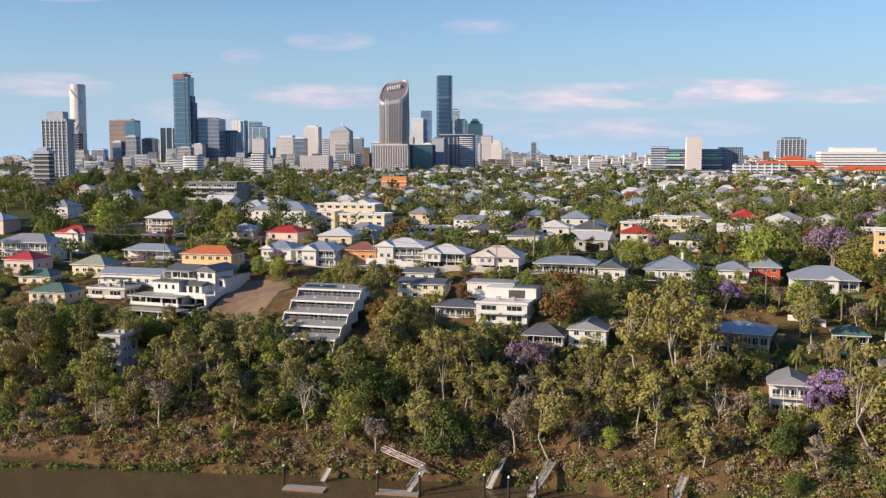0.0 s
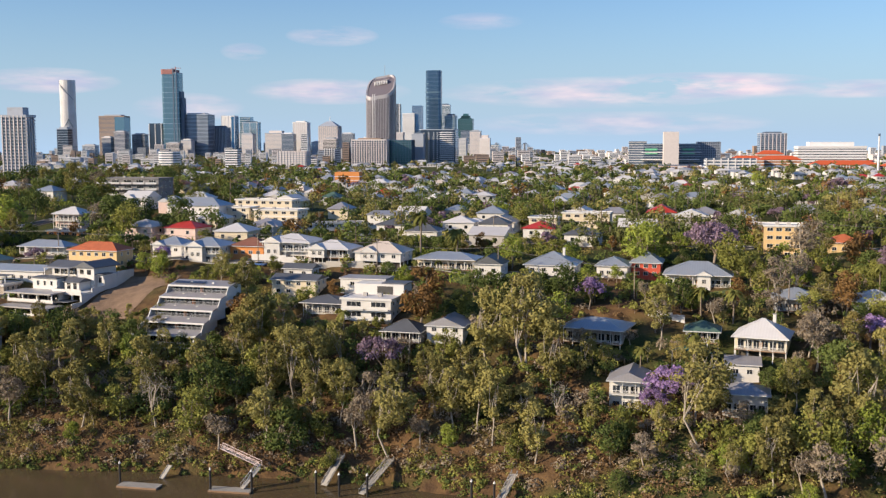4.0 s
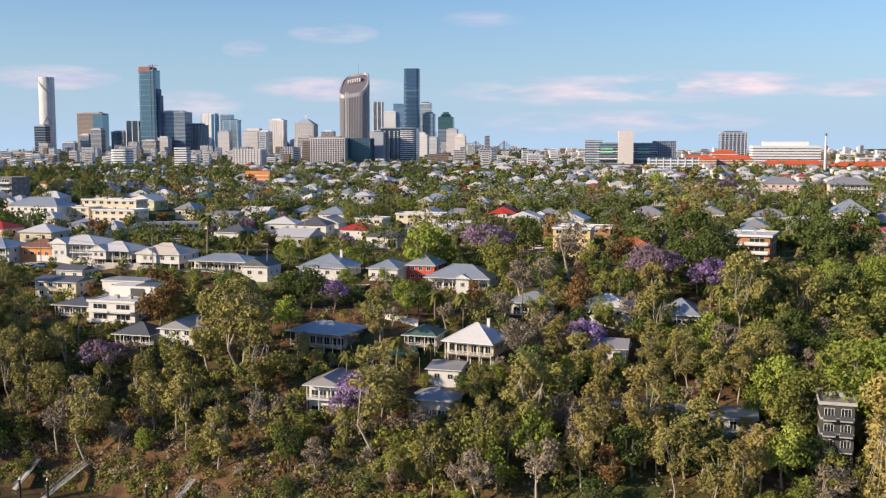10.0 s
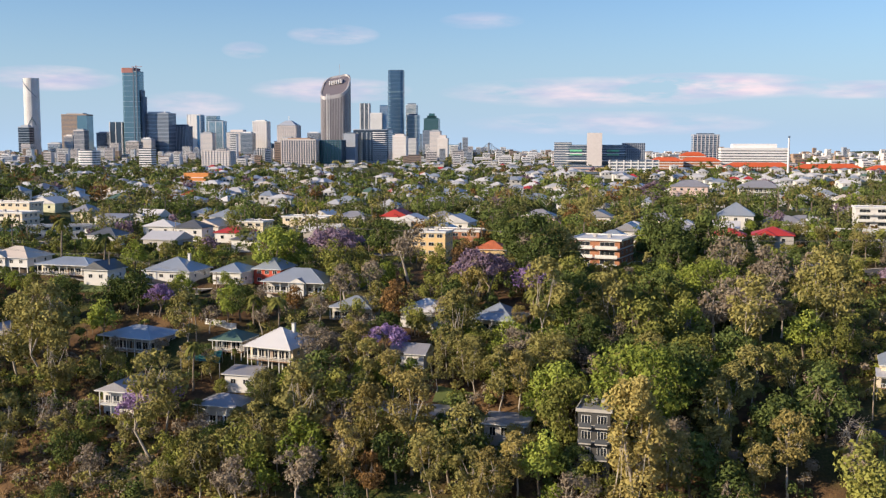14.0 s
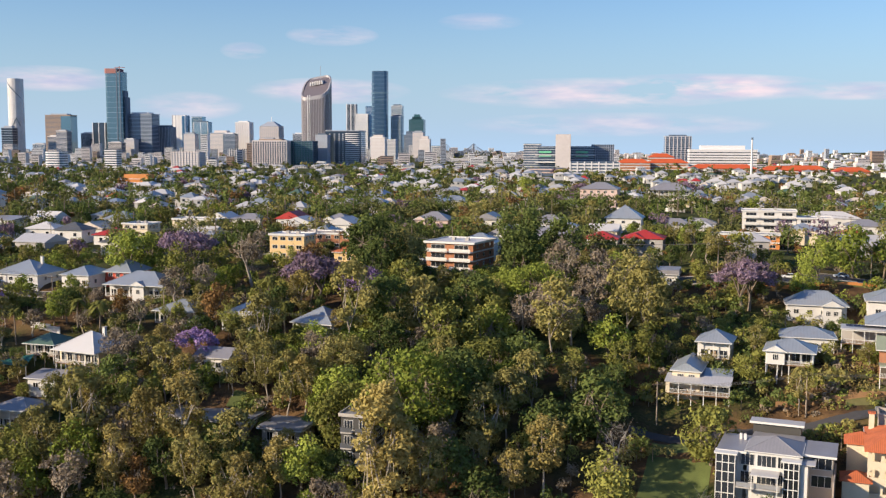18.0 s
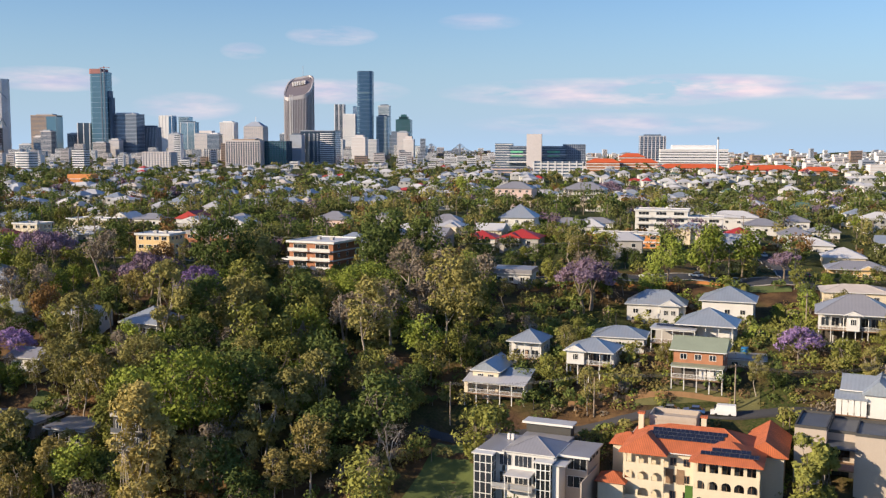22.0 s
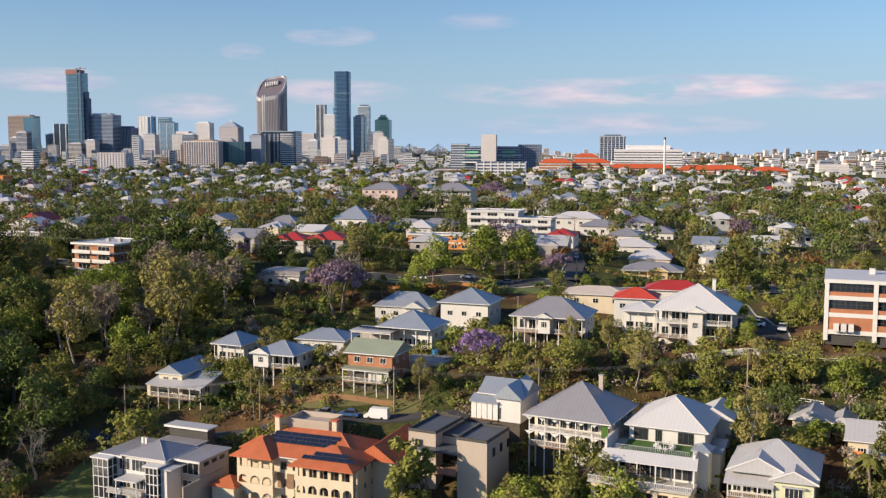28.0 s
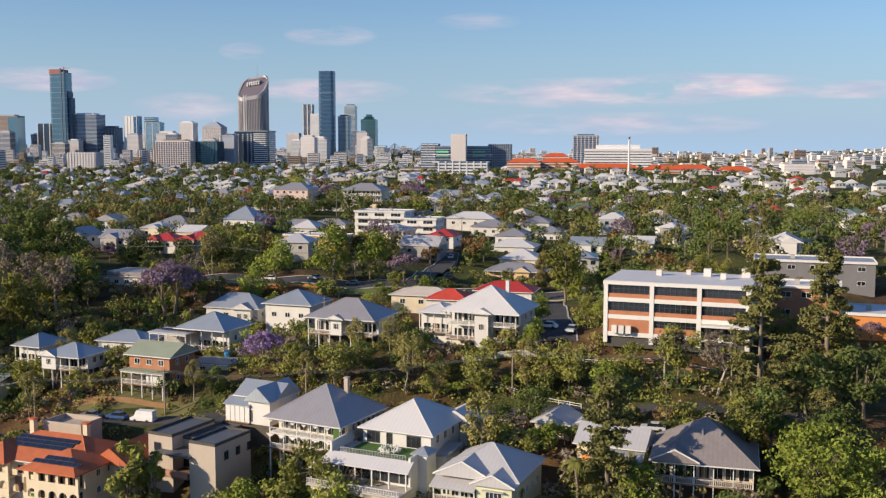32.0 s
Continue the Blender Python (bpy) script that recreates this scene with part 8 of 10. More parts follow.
for i in range(3):
    KINDS["jacaranda", i] = make_tree(70 + i, 9 + i, 5.2, 6.5, 40, 62, 0.3, BARK, L_JAC, 0.28, 0.28, 0.75, "umbrella", 0.6, 0.24, 2)
for i in range(2):
    KINDS["dusk", i] = make_tree(75 + i, 11 + i, 6.2, 6.5, 28, 70, 0.34, BARK, L_DUSK, 0.36, 0.3, 0.6, "umbrella", 0.6, 0.24, 4)
for i in range(2):
    KINDS["rust", i] = make_tree(80 + i, 13 + i, 5.0, 11, 23, 84, 0.42, BARK, L_RUST, 0.3, 0.25, 0.78, "round", 0.8, 0.38)
for i in range(3):
    KINDS["grey", i] = make_tree(85 + i, 12 + i, 4.4, 7.5, 22, 50, 0.36, BARK_PALE, L_GREY, 0.3, 0.36, 0.75, "round", 0.9, 0.34, 5)
for i in range(2):
    KINDS["bare", i] = make_tree(90 + i, 9 + i, 3.6, 7, 26, 0, 0.3, BARK_PALE, L_GREY, 0.24, 0.25, 0.8, "round", 0.9, 0.3, 7)
for i in range(5):
    KINDS["big", i] = make_tree(110 + i, 17 + i, 8.2 + 0.5 * i, 14, 62, 80, 0.45, BARK, (L_MID, L_DARK, L_DARK, L_GUM, L_LIME)[i], 0.5, 0.2, 0.75, "round", 0.8, 0.27)
KINDS["palm", 0] = make_palm(95, 9, L_PALM)
KINDS["palm", 1] = make_palm(96, 6.5, L_PALM, 30)
KINDS["palm", 2] = make_palm(97, 12, L_PALM, 22, 3.0)
KINDS["pine", 0] = make_pine(98, 21, 4.6, L_PINE)
KINDS["pine", 1] = make_pine(99, 16, 3.8, L_PINE)
for i in range(3):
    KINDS["bush", i] = make_tree(100 + i, 3.2, 2.2, 3.0, 9, 90, 0.32, BARK, (L_MID, L_LIME, L_GUM)[i], 0.08, 0.15, 0.8, "round", 0.2, 0.5)
WORDS = {"gum": ("gum_tree", "tall eucalyptus with pale forked trunk and olive crown", "tree"), "gold": ("gum_tree", "tall eucalyptus with white limbs and golden-green crown", "tree"),
         "column": ("gum_tree", "tall columnar tree with dense sunlit foliage", "tree"), "dark": ("shade_tree", "dense dark green broad-crowned shade tree", "tree"),
         "mid": ("garden_tree", "mid-green rounded tree with uneven crown", "tree"), "lime": ("garden_tree", "bright lime-green leafy tree", "tree"),
         "jacaranda": ("jacaranda_tree", "jacaranda in full purple bloom with spreading crown", "tree"), "dusk": ("jacaranda_tree", "half-bare jacaranda with dusky mauve blossom", "tree"),
         "rust": ("garden_tree", "tree with rust-brown dry foliage", "tree"), "grey": ("gum_tree", "thin grey-brown half-leafless tree", "tree"), "bare": ("bare_tree", "leafless pale branching tree", "tree"),
         "big": ("shade_tree", "tall spreading tree with a billowing dense crown", "tree"), "palm": ("palm_tree", "feather palm with arching green fronds", "palm"), "pine": ("hoop_pine", "tall hoop pine with tufted tiers of branches", "pine"), "bush": ("shrub", "rounded leafy garden shrub", "shrub")}
TREES = []
TALL = {k: 1.04 * max(v[2] for q, v in KINDS.items() if q[0] == k) for k in WORDS}      # greatest height of a kind


def tree(kind, x, y, scale=1.0, i=None, sink=0.0):
    """Plants one tree on the land."""
    n = sum(1 for k in KINDS if k[0] == kind)
    i = (len(TREES) * 7 + int(x)) % n if i is None else i % n
    trunk, crown, height = KINDS[kind, i]
    name, label, cat = WORDS[kind]
    t = new(name)
    t.empty_display_size = 0.5
    t.matrix_basis = pose(x, y, lz(x, y) - sink, 0, 0, (x * 37 + y * 91) % 360) @ Matrix.Diagonal((scale, scale, scale * (0.92 + 0.16 * ((x * 13 + y * 7) % 1)), 1))
    tagged(t, label, cat, kind.replace("dusk", "jacaranda") + " trees")
    part("trunk", trunk, t)
    if crown:
        part("crown", crown, t)
    TREES.append((x, y, scale))
    return t


def blocks_view(x, y, top, reach=100, slack=4.5):
    """True where a tree so high would stand before a house that looks out over the river."""
    for sx, sy, sr, base, w in SOLIDS:
        if 0 < sy - y < reach and abs(sx - x) < w * 0.55 + 3.0 and top > base + slack + (86 - base) / sy * (sy - y):
            return True
    return False


SUNNY = ((272, 240, 32.5), (280, 197, 27), (88.5, 253, 22), (123, 262, 31), (181, 281, 38), (219, 344, 48))      # house fronts that stand in the sun


def shades(x, y, top):
    """True where a tree so high would throw its shadow on a sunlit house front."""
    dx, dy = math.sin(radians(SUN_AZ)), math.cos(radians(SUN_AZ))
    for sx, sy, z in SUNNY:
        along = (x - sx) * dx + (y - sy) * dy
        if 0 < along < 75 and abs((x - sx) * dy - (y - sy) * dx) < 10 and top > z + along * math.tan(radians(SUN_EL)):
            return True
    return False


def plant(kind, x, y, scale):
    if kind in ("pine", "column") or (x > 400 and y < 200):
        return tree(kind, x, y, scale)
    while scale > 0.5 and (shades(x, y, lz(x, y) + TALL[kind] * scale) or blocks_view(x, y, lz(x, y) + TALL[kind] * scale, 48, 3.5)):
        scale *= 0.9
    return tree(kind, x, y, scale)

# trees that stand out
plant("gold", -15.1, 286.0, 1.50)
plant("gum", -106.1, 298.0, 1.50)
plant("gum", -74.6, 286.0, 1.50)
plant("gum", -56.2, 266.0, 1.18)
plant("gum", -41.7, 275.0, 1.07)
plant("dark", -21.9, 269.0, 1.09)
plant("bare", -35.8, 265.0, 1.50)
plant("bare", -91.9, 271.0, 1.20)
plant("gum", -2.2, 275.0, 1.50)
plant("gum", 10.3, 277.0, 1.50)
plant("dusk", 23.3, 274.0, 1.14)
plant("gum", 38.6, 257.0, 1.50)
plant("rust", 40.4, 287.0, 1.44)
plant("gum", 62.7, 265.0, 1.50)
plant("gum", 52.7, 271.0, 1.50)
plant("gum", 52.3, 246.0, 1.23)
plant("gum", 49.1, 251.0, 1.25)
plant("gum", 61.9, 237.0, 0.92)
plant("gum", 75.8, 241.0, 0.94)
tree("jacaranda", 96.0, 246.0, 1.25, 1)
tree("jacaranda", 91.0, 243.0, 0.8, 2)
plant("lime", 95.9, 327.0, 1.50)
plant("lime", 85.7, 316.0, 1.40)
plant("lime", 107.8, 345.0, 1.50)
plant("mid", 84.4, 374.0, 1.50)
plant("dark", 69.6, 303.0, 1.30)
plant("dark", 76.3, 299.0, 1.06)
plant("jacaranda", 83.2, 297.0, 0.91)
plant("dusk", 129.2, 338.0, 1.43)
plant("gold", 100.6, 259.0, 0.89)
plant("dark", -94.7, 422.0, 1.50)
plant("dark", -84.5, 442.0, 1.50)
plant("dark", -67.5, 413.0, 1.46)
plant("lime", -139.7, 423.0, 1.41)
plant("dark", -148.1, 359.0, 0.81)
plant("palm", 44.8, 364.0, 1.50)
plant("palm", 32.1, 358.0, 1.32)
plant("rust", -114.6, 426.0, 1.35)
plant("dusk", -106.7, 365.0, 1.07)
plant("jacaranda", -58.7, 358.0, 0.89)
plant("lime", -21.0, 303.0, 1.50)
plant("gold", -44.3, 299.0, 0.79)
plant("mid", 12.1, 247.0, 0.55)
plant("gum", -122.4, 301.0, 1.50)
plant("gum", -136.2, 316.0, 1.40)
plant("gum", -92.7, 298.0, 1.32)
plant("gum", -56.0, 290.0, 1.45)
plant("lime", 41.5, 247.0, 0.55)
plant("grey", 77.3, 272.0, 0.91)
plant("grey", 90.7, 271.0, 0.75)
plant("palm", 111.8, 263.0, 1.46)
plant("palm", 90.6, 257.0, 1.19)
tree("jacaranda", 151.0, 261.0, 1.2, 0)
plant("dusk", 175.3, 299.0, 1.43)
plant("jacaranda", 191.4, 292.0, 1.43)
plant("gold", 158.0, 231.0, 1.50)
plant("gold", 167.1, 224.0, 1.06)
plant("gum", 118.4, 235.0, 1.43)
plant("gum", 134.4, 227.0, 1.50)
plant("gum", 100.1, 231.0, 1.41)
plant("gum", 78.3, 264.0, 1.50)
plant("gum", 61.7, 267.0, 1.48)
plant("gum", 26.8, 263.0, 1.50)
plant("gum", 45.8, 264.0, 1.50)
plant("lime", 178.6, 246.0, 0.82)
plant("lime", 191.8, 230.0, 1.28)
plant("lime", 186.3, 229.0, 0.76)
plant("gold", 174.0, 290.0, 0.92)
plant("palm", 112.8, 285.0, 1.50)
plant("palm", 120.4, 280.0, 1.29)
plant("palm", 103.3, 254.0, 1.41)
plant("palm", 209.6, 291.0, 1.50)
plant("palm", 204.2, 309.0, 1.43)
plant("grey", 137.5, 294.0, 1.14)
plant("grey", 141.9, 278.0, 0.93)
plant("dark", 68.1, 302.0, 1.37)
plant("rust", 33.8, 291.0, 1.38)
plant("mid", 131.9, 323.0, 1.25)
plant("grey", 154.8, 321.0, 1.50)
plant("lime", 113.1, 355.0, 1.38)
plant("dark", 143.8, 366.0, 1.11)
plant("mid", 75.2, 391.0, 1.50)
plant("palm", 30.8, 336.0, 1.24)
plant("palm", 38.6, 334.0, 1.23)
plant("bare", 68.6, 248.0, 1.10)
plant("gum", 60.4, 247.0, 1.10)
plant("gum", 5.1, 275.0, 1.50)
plant("gum", -12.7, 285.0, 1.50)
plant("gum", 191.3, 260.0, 1.30)
plant("gum", 208.4, 263.0, 1.31)
plant("gum", 107.4, 241.0, 0.80)
plant("rust", 150.1, 213.0, 0.79)
plant("lime", 176.3, 209.0, 0.70)
tree("column", 202.0, 197.0, 1.8, 0)
tree("gold", 267.5, 164.0, 1.0, 0)
plant("gum", 242.9, 228.0, 1.50)
plant("dark", 238.6, 333.0, 1.34)
plant("dark", 254.3, 346.0, 1.50)
plant("dark", 239.4, 355.0, 1.25)
plant("gum", 232.3, 337.0, 1.12)
plant("lime", 179.0, 242.0, 0.87)
plant("lime", 188.2, 231.0, 1.02)
plant("mid", 224.8, 253.0, 1.40)
plant("lime", 231.9, 309.0, 1.03)
plant("grey", 242.6, 274.0, 1.22)
plant("grey", 255.9, 286.0, 1.43)
plant("gum", 262.6, 264.0, 1.32)
plant("palm", 247.1, 324.0, 1.05)
plant("palm", 241.0, 318.0, 1.03)
plant("palm", 271.9, 362.0, 1.34)
plant("dark", 283.6, 343.0, 1.50)
plant("gold", 227.6, 201.0, 0.64)
plant("column", 201.7, 229.0, 1.11)
plant("mid", 214.2, 252.0, 1.50)
plant("lime", 226.6, 258.0, 1.29)
plant("gum", 232.8, 225.0, 1.50)
plant("gum", 223.0, 215.0, 1.19)
plant("mid", 208.8, 231.0, 1.15)
plant("dark", 247.0, 218.0, 1.32)
plant("dark", 253.9, 237.0, 1.31)
plant("mid", 243.6, 238.0, 1.45)
plant("lime", 256.0, 255.0, 1.13)
plant("gum", 242.0, 255.0, 1.41)
plant("grey", 261.6, 303.0, 1.50)
plant("grey", 250.1, 305.0, 1.50)
plant("grey", 270.5, 296.0, 1.31)
plant("bare", 249.7, 209.0, 1.24)
plant("grey", 247.1, 201.0, 0.67)
plant("gold", 234.4, 202.0, 0.96)
plant("gold", 220.9, 206.0, 0.65)
plant("gum", 227.8, 220.0, 0.98)
plant("gum", 265.2, 260.0, 1.30)
plant("dusk", 302.9, 299.0, 1.43)
plant("dark", 240.3, 353.0, 1.50)
plant("lime", 231.9, 313.0, 1.22)
plant("mid", 290.3, 386.0, 1.28)
plant("mid", 279.7, 419.0, 1.39)
plant("palm", 272.1, 360.0, 1.16)
plant("palm", 226.8, 361.0, 1.00)
plant("dark", 251.4, 347.0, 1.40)
plant("dark", 190.4, 331.0, 1.17)
plant("gold", 185.7, 276.0, 0.87)
plant("lime", 273.9, 766.0, 1.50)
plant("dusk", 362.6, 640.0, 1.43)
plant("dusk", 177.7, 298.0, 1.43)
plant("dusk", 131.8, 343.0, 1.43)
plant("lime", 402.5, 252.0, 0.84)
plant("lime", 400.5, 233.0, 0.65)
plant("lime", 398.8, 229.0, 0.51)
tree("jacaranda", 340.5, 232.0, 1.02, 0)
plant("dusk", 300.8, 297.0, 1.43)
plant("mid", 405.5, 212.0, 0.9)
plant("mid", 400.9, 213.0, 0.8)
plant("lime", 412.5, 208.0, 0.8)
plant("mid", 357.7, 218.0, 0.97)
plant("mid", 347.6, 225.0, 0.87)
plant("mid", 285.1, 238.0, 1.19)
plant("grey", 291.4, 239.0, 0.80)
tree("column", 325.0, 182.0, 1.35, 1)
tree("column", 328.4, 184.0, 1.0, 1)
plant("lime", 345.5, 180.0, 0.83)
plant("lime", 349.5, 183.0, 0.61)
plant("mid", 354.5, 179.0, 0.72)
plant("lime", 328.8, 318.0, 1.23)
plant("lime", 344.9, 331.0, 1.50)
plant("lime", 356.8, 334.0, 1.30)
plant("mid", 314.2, 350.0, 1.16)
plant("dark", 304.7, 350.0, 1.06)
plant("gum", 368.7, 228.0, 0.76)
plant("gum", 360.7, 233.0, 0.78)
plant("palm", 343.7, 280.0, 1.29)
plant("palm", 333.1, 291.0, 0.81)
plant("grey", 370.8, 164.0, 0.88)
plant("lime", 387.4, 197.0, 0.66)
plant("dark", 391.0, 195.0, 0.59)
plant("mid", 387.6, 215.0, 0.83)
plant("gum", 372.7, 216.0, 0.96)
plant("mid", 378.4, 215.0, 0.72)
plant("mid", 413.6, 291.0, 1.29)
plant("dusk", 305.8, 691.0, 1.43)
plant("dusk", 368.0, 326.0, 0.95)
plant("palm", 396.0, 169.0, 1.09)
plant("palm", 401.8, 170.0, 1.10)
plant("pine", 437.9, 193.0, 1.50)
plant("pine", 457.3, 212.0, 1.50)
plant("pine", 406.4, 169.0, 1.43)
tree("big", 438.5, 163.0, 0.85, 4)
tree("big", 449.0, 161.0, 0.8, 4)
plant("dusk", 473.2, 228.0, 1.00)
plant("grey", 433.5, 205.0, 1.02)
plant("grey", 424.4, 209.0, 0.81)
plant("mid", 426.5, 208.0, 1.04)
plant("dark", 446.9, 193.0, 0.97)
plant("dark", 456.8, 192.0, 1.06)
plant("mid", 414.1, 358.0, 1.50)
plant("mid", 401.0, 335.0, 1.11)
plant("lime", 417.0, 303.0, 1.01)
plant("mid", 268.5, 277.0, 1.38)
plant("gum", 396.8, 214.0, 0.71)
plant("column", 411.1, 327.0, 0.68)


# ---- the rest of the trees, by thickets ----
def thicket(seed, n, x0, x1, y0, y1, mix, gap, size=(0.7, 1.1), along=0.0, keep=3.0, sight=True, shear=0.0):
    """Scatters n trees of a mix of kinds over a strip that may run aslant."""
    rnd = random.Random(seed)
    done = 0
    for _ in range(n * 8):
        x = rnd.uniform(x0, x1)
        y = rnd.uniform(y0, y1) + shear * x
        k, s = rnd.choice(mix), rnd.uniform(*size)
        if lz(x, y) < 5.5 or not clear_of(x, y, keep) or any((x - a) ** 2 + (y - b) ** 2 < (gap * 0.5 * (s + c)) ** 2 for a, b, c in TREES):
            continue
        if ON_ROAD(x, y):
            continue
        while sight and s > 0.3 and (blocks_view(x, y, lz(x, y) + TALL[k] * s) or shades(x, y, lz(x, y) + TALL[k] * s)):
            s *= 0.8
        if s < 0.32:
            continue
        tree(k, x, y, s)
        done += 1
        if done >= n:
            return


def ON_ROAD(x, y):
    for pts, w in ROADS:
        for (ax, ay), (bx, by) in zip(pts, pts[1:]):
            t = max(0, min(1, ((x - ax) * (bx - ax) + (y - ay) * (by - ay)) / ((bx - ax) ** 2 + (by - ay) ** 2)))
            if math.hypot(x - ax - t * (bx - ax), y - ay - t * (by - ay)) < w / 2 + 1.5:
                return True
    return False


thicket(3, 28, 190, 266, 196, 345, ("big",), 9.5, (0.75, 1.2), keep=-1)
thicket(31, 66, 190, 270, 190, 345, ("mid", "dark", "gum", "mid", "lime", "grey", "dark", "mid"), 6.0, (0.8, 1.35), keep=0.5)
thicket(1, 105, -180, 130, 246, 296, ("gum", "gum", "gum", "mid", "mid", "grey", "gum", "dark"), 5.4, (0.8, 1.25), shear=-0.27, keep=0.5)
thicket(11, 45, -180, 130, 244, 270, ("gum", "grey", "mid", "bush", "dark", "lime"), 3.8, (0.45, 0.8), shear=-0.27, keep=0.5)
thicket(2, 78, 110, 215, 236, 292, ("gum", "gum", "gold", "mid", "grey", "lime", "dark"), 5.2, (0.75, 1.2), shear=-0.2, keep=0.5)
thicket(4, 100, -185, 200, 285, 385, ("mid", "dark", "lime", "mid", "palm", "gum", "rust", "dark"), 5.0, (0.55, 1.0), keep=0.0, shear=-0.1)
thicket(9, 70, -250, -75, 395, 690, ("dark", "mid", "grey", "dark", "mid", "gum"), 6.5, (0.75, 1.25), keep=0, sight=False)
thicket(10, 40, 95, 205, 255, 330, ("mid", "dark", "lime", "grey", "palm"), 5, (0.5, 0.95), keep=0.5)
thicket(5, 42, 200, 330, 300, 420, ("mid", "dark", "lime", "palm", "grey", "gum"), 6.0, (0.7, 1.1), keep=1)
thicket(6, 52, 285, 470, 205, 330, ("mid", "lime", "dark", "palm", "gum", "mid"), 4.8, (0.4, 0.75), keep=0.2)
thicket(7, 36, -230, 560, 375, 480, ("mid", "dark", "lime", "gum", "mid", "rust", "palm", "dusk", "dark"), 6.5, (0.6, 1.05), keep=1)
thicket(8, 34, 258, 480, 140, 200, ("mid", "lime", "dark", "bush"), 5, (0.4, 0.8), keep=0.2)
thicket(12, 40, 262, 450, 148, 186, ("mid", "lime", "dark", "grey", "gum", "dark"), 4.6, (0.5, 1.0), keep=-2.5, shear=-0.0)

for k, x, y, s_ in (("mid", 351.5, 177.5, 1.1), ("lime", 361.0, 174.5, 0.95), ("dark", 366.0, 169.0, 0.8), ("lime", 346.0, 176.0, 1.1), ("gold", 338.0, 166.0, 0.75), ("gold", 268.0, 176.0, 0.8), ("gold", 352.0, 165.0, 0.55), ("mid", 330.0, 170.0, 0.9), ("mid", 357.0, 180.5, 1.05), ("bush", 363.5, 181.5, 2.0), ("bush", 367.5, 177.0, 1.8), ("bush", 393.0, 186.0, 1.2), ("bush", 396.5, 182.5, 1.1), ("bush", 399.5, 186.0, 1.1), ("bush", 391.5, 189.5, 1.4), ("bush", 397.0, 188.0, 0.9), ("lime", 342.0, 178.0, 0.9), ("bare", 262.5, 188.0, 1.2), ("bare", 258.5, 184.0, 1.1), ("gold", 150.0, 222.0, 1.1), ("gold", 159.0, 218.5, 1.15), ("gum", 170.0, 215.0, 1.1), ("mid", 158.0, 273.0, 0.8), ("grey", 165.5, 272.0, 0.85), ("mid", 141.0, 279.0, 0.75), ("dark", 150.0, 268.0, 0.8), ("lime", 172.0, 262.0, 0.8), ("gum", 147.0, 285.0, 0.8), ("dark", 169.0, 290.0, 0.9), ("palm", 171.5, 276.0, 1.0), ("palm", 175.0, 272.0, 0.9), ("palm", 190.0, 276.0, 1.1), ("palm", 193.0, 279.0, 1.0)):
    tree(k, x, y, s_)


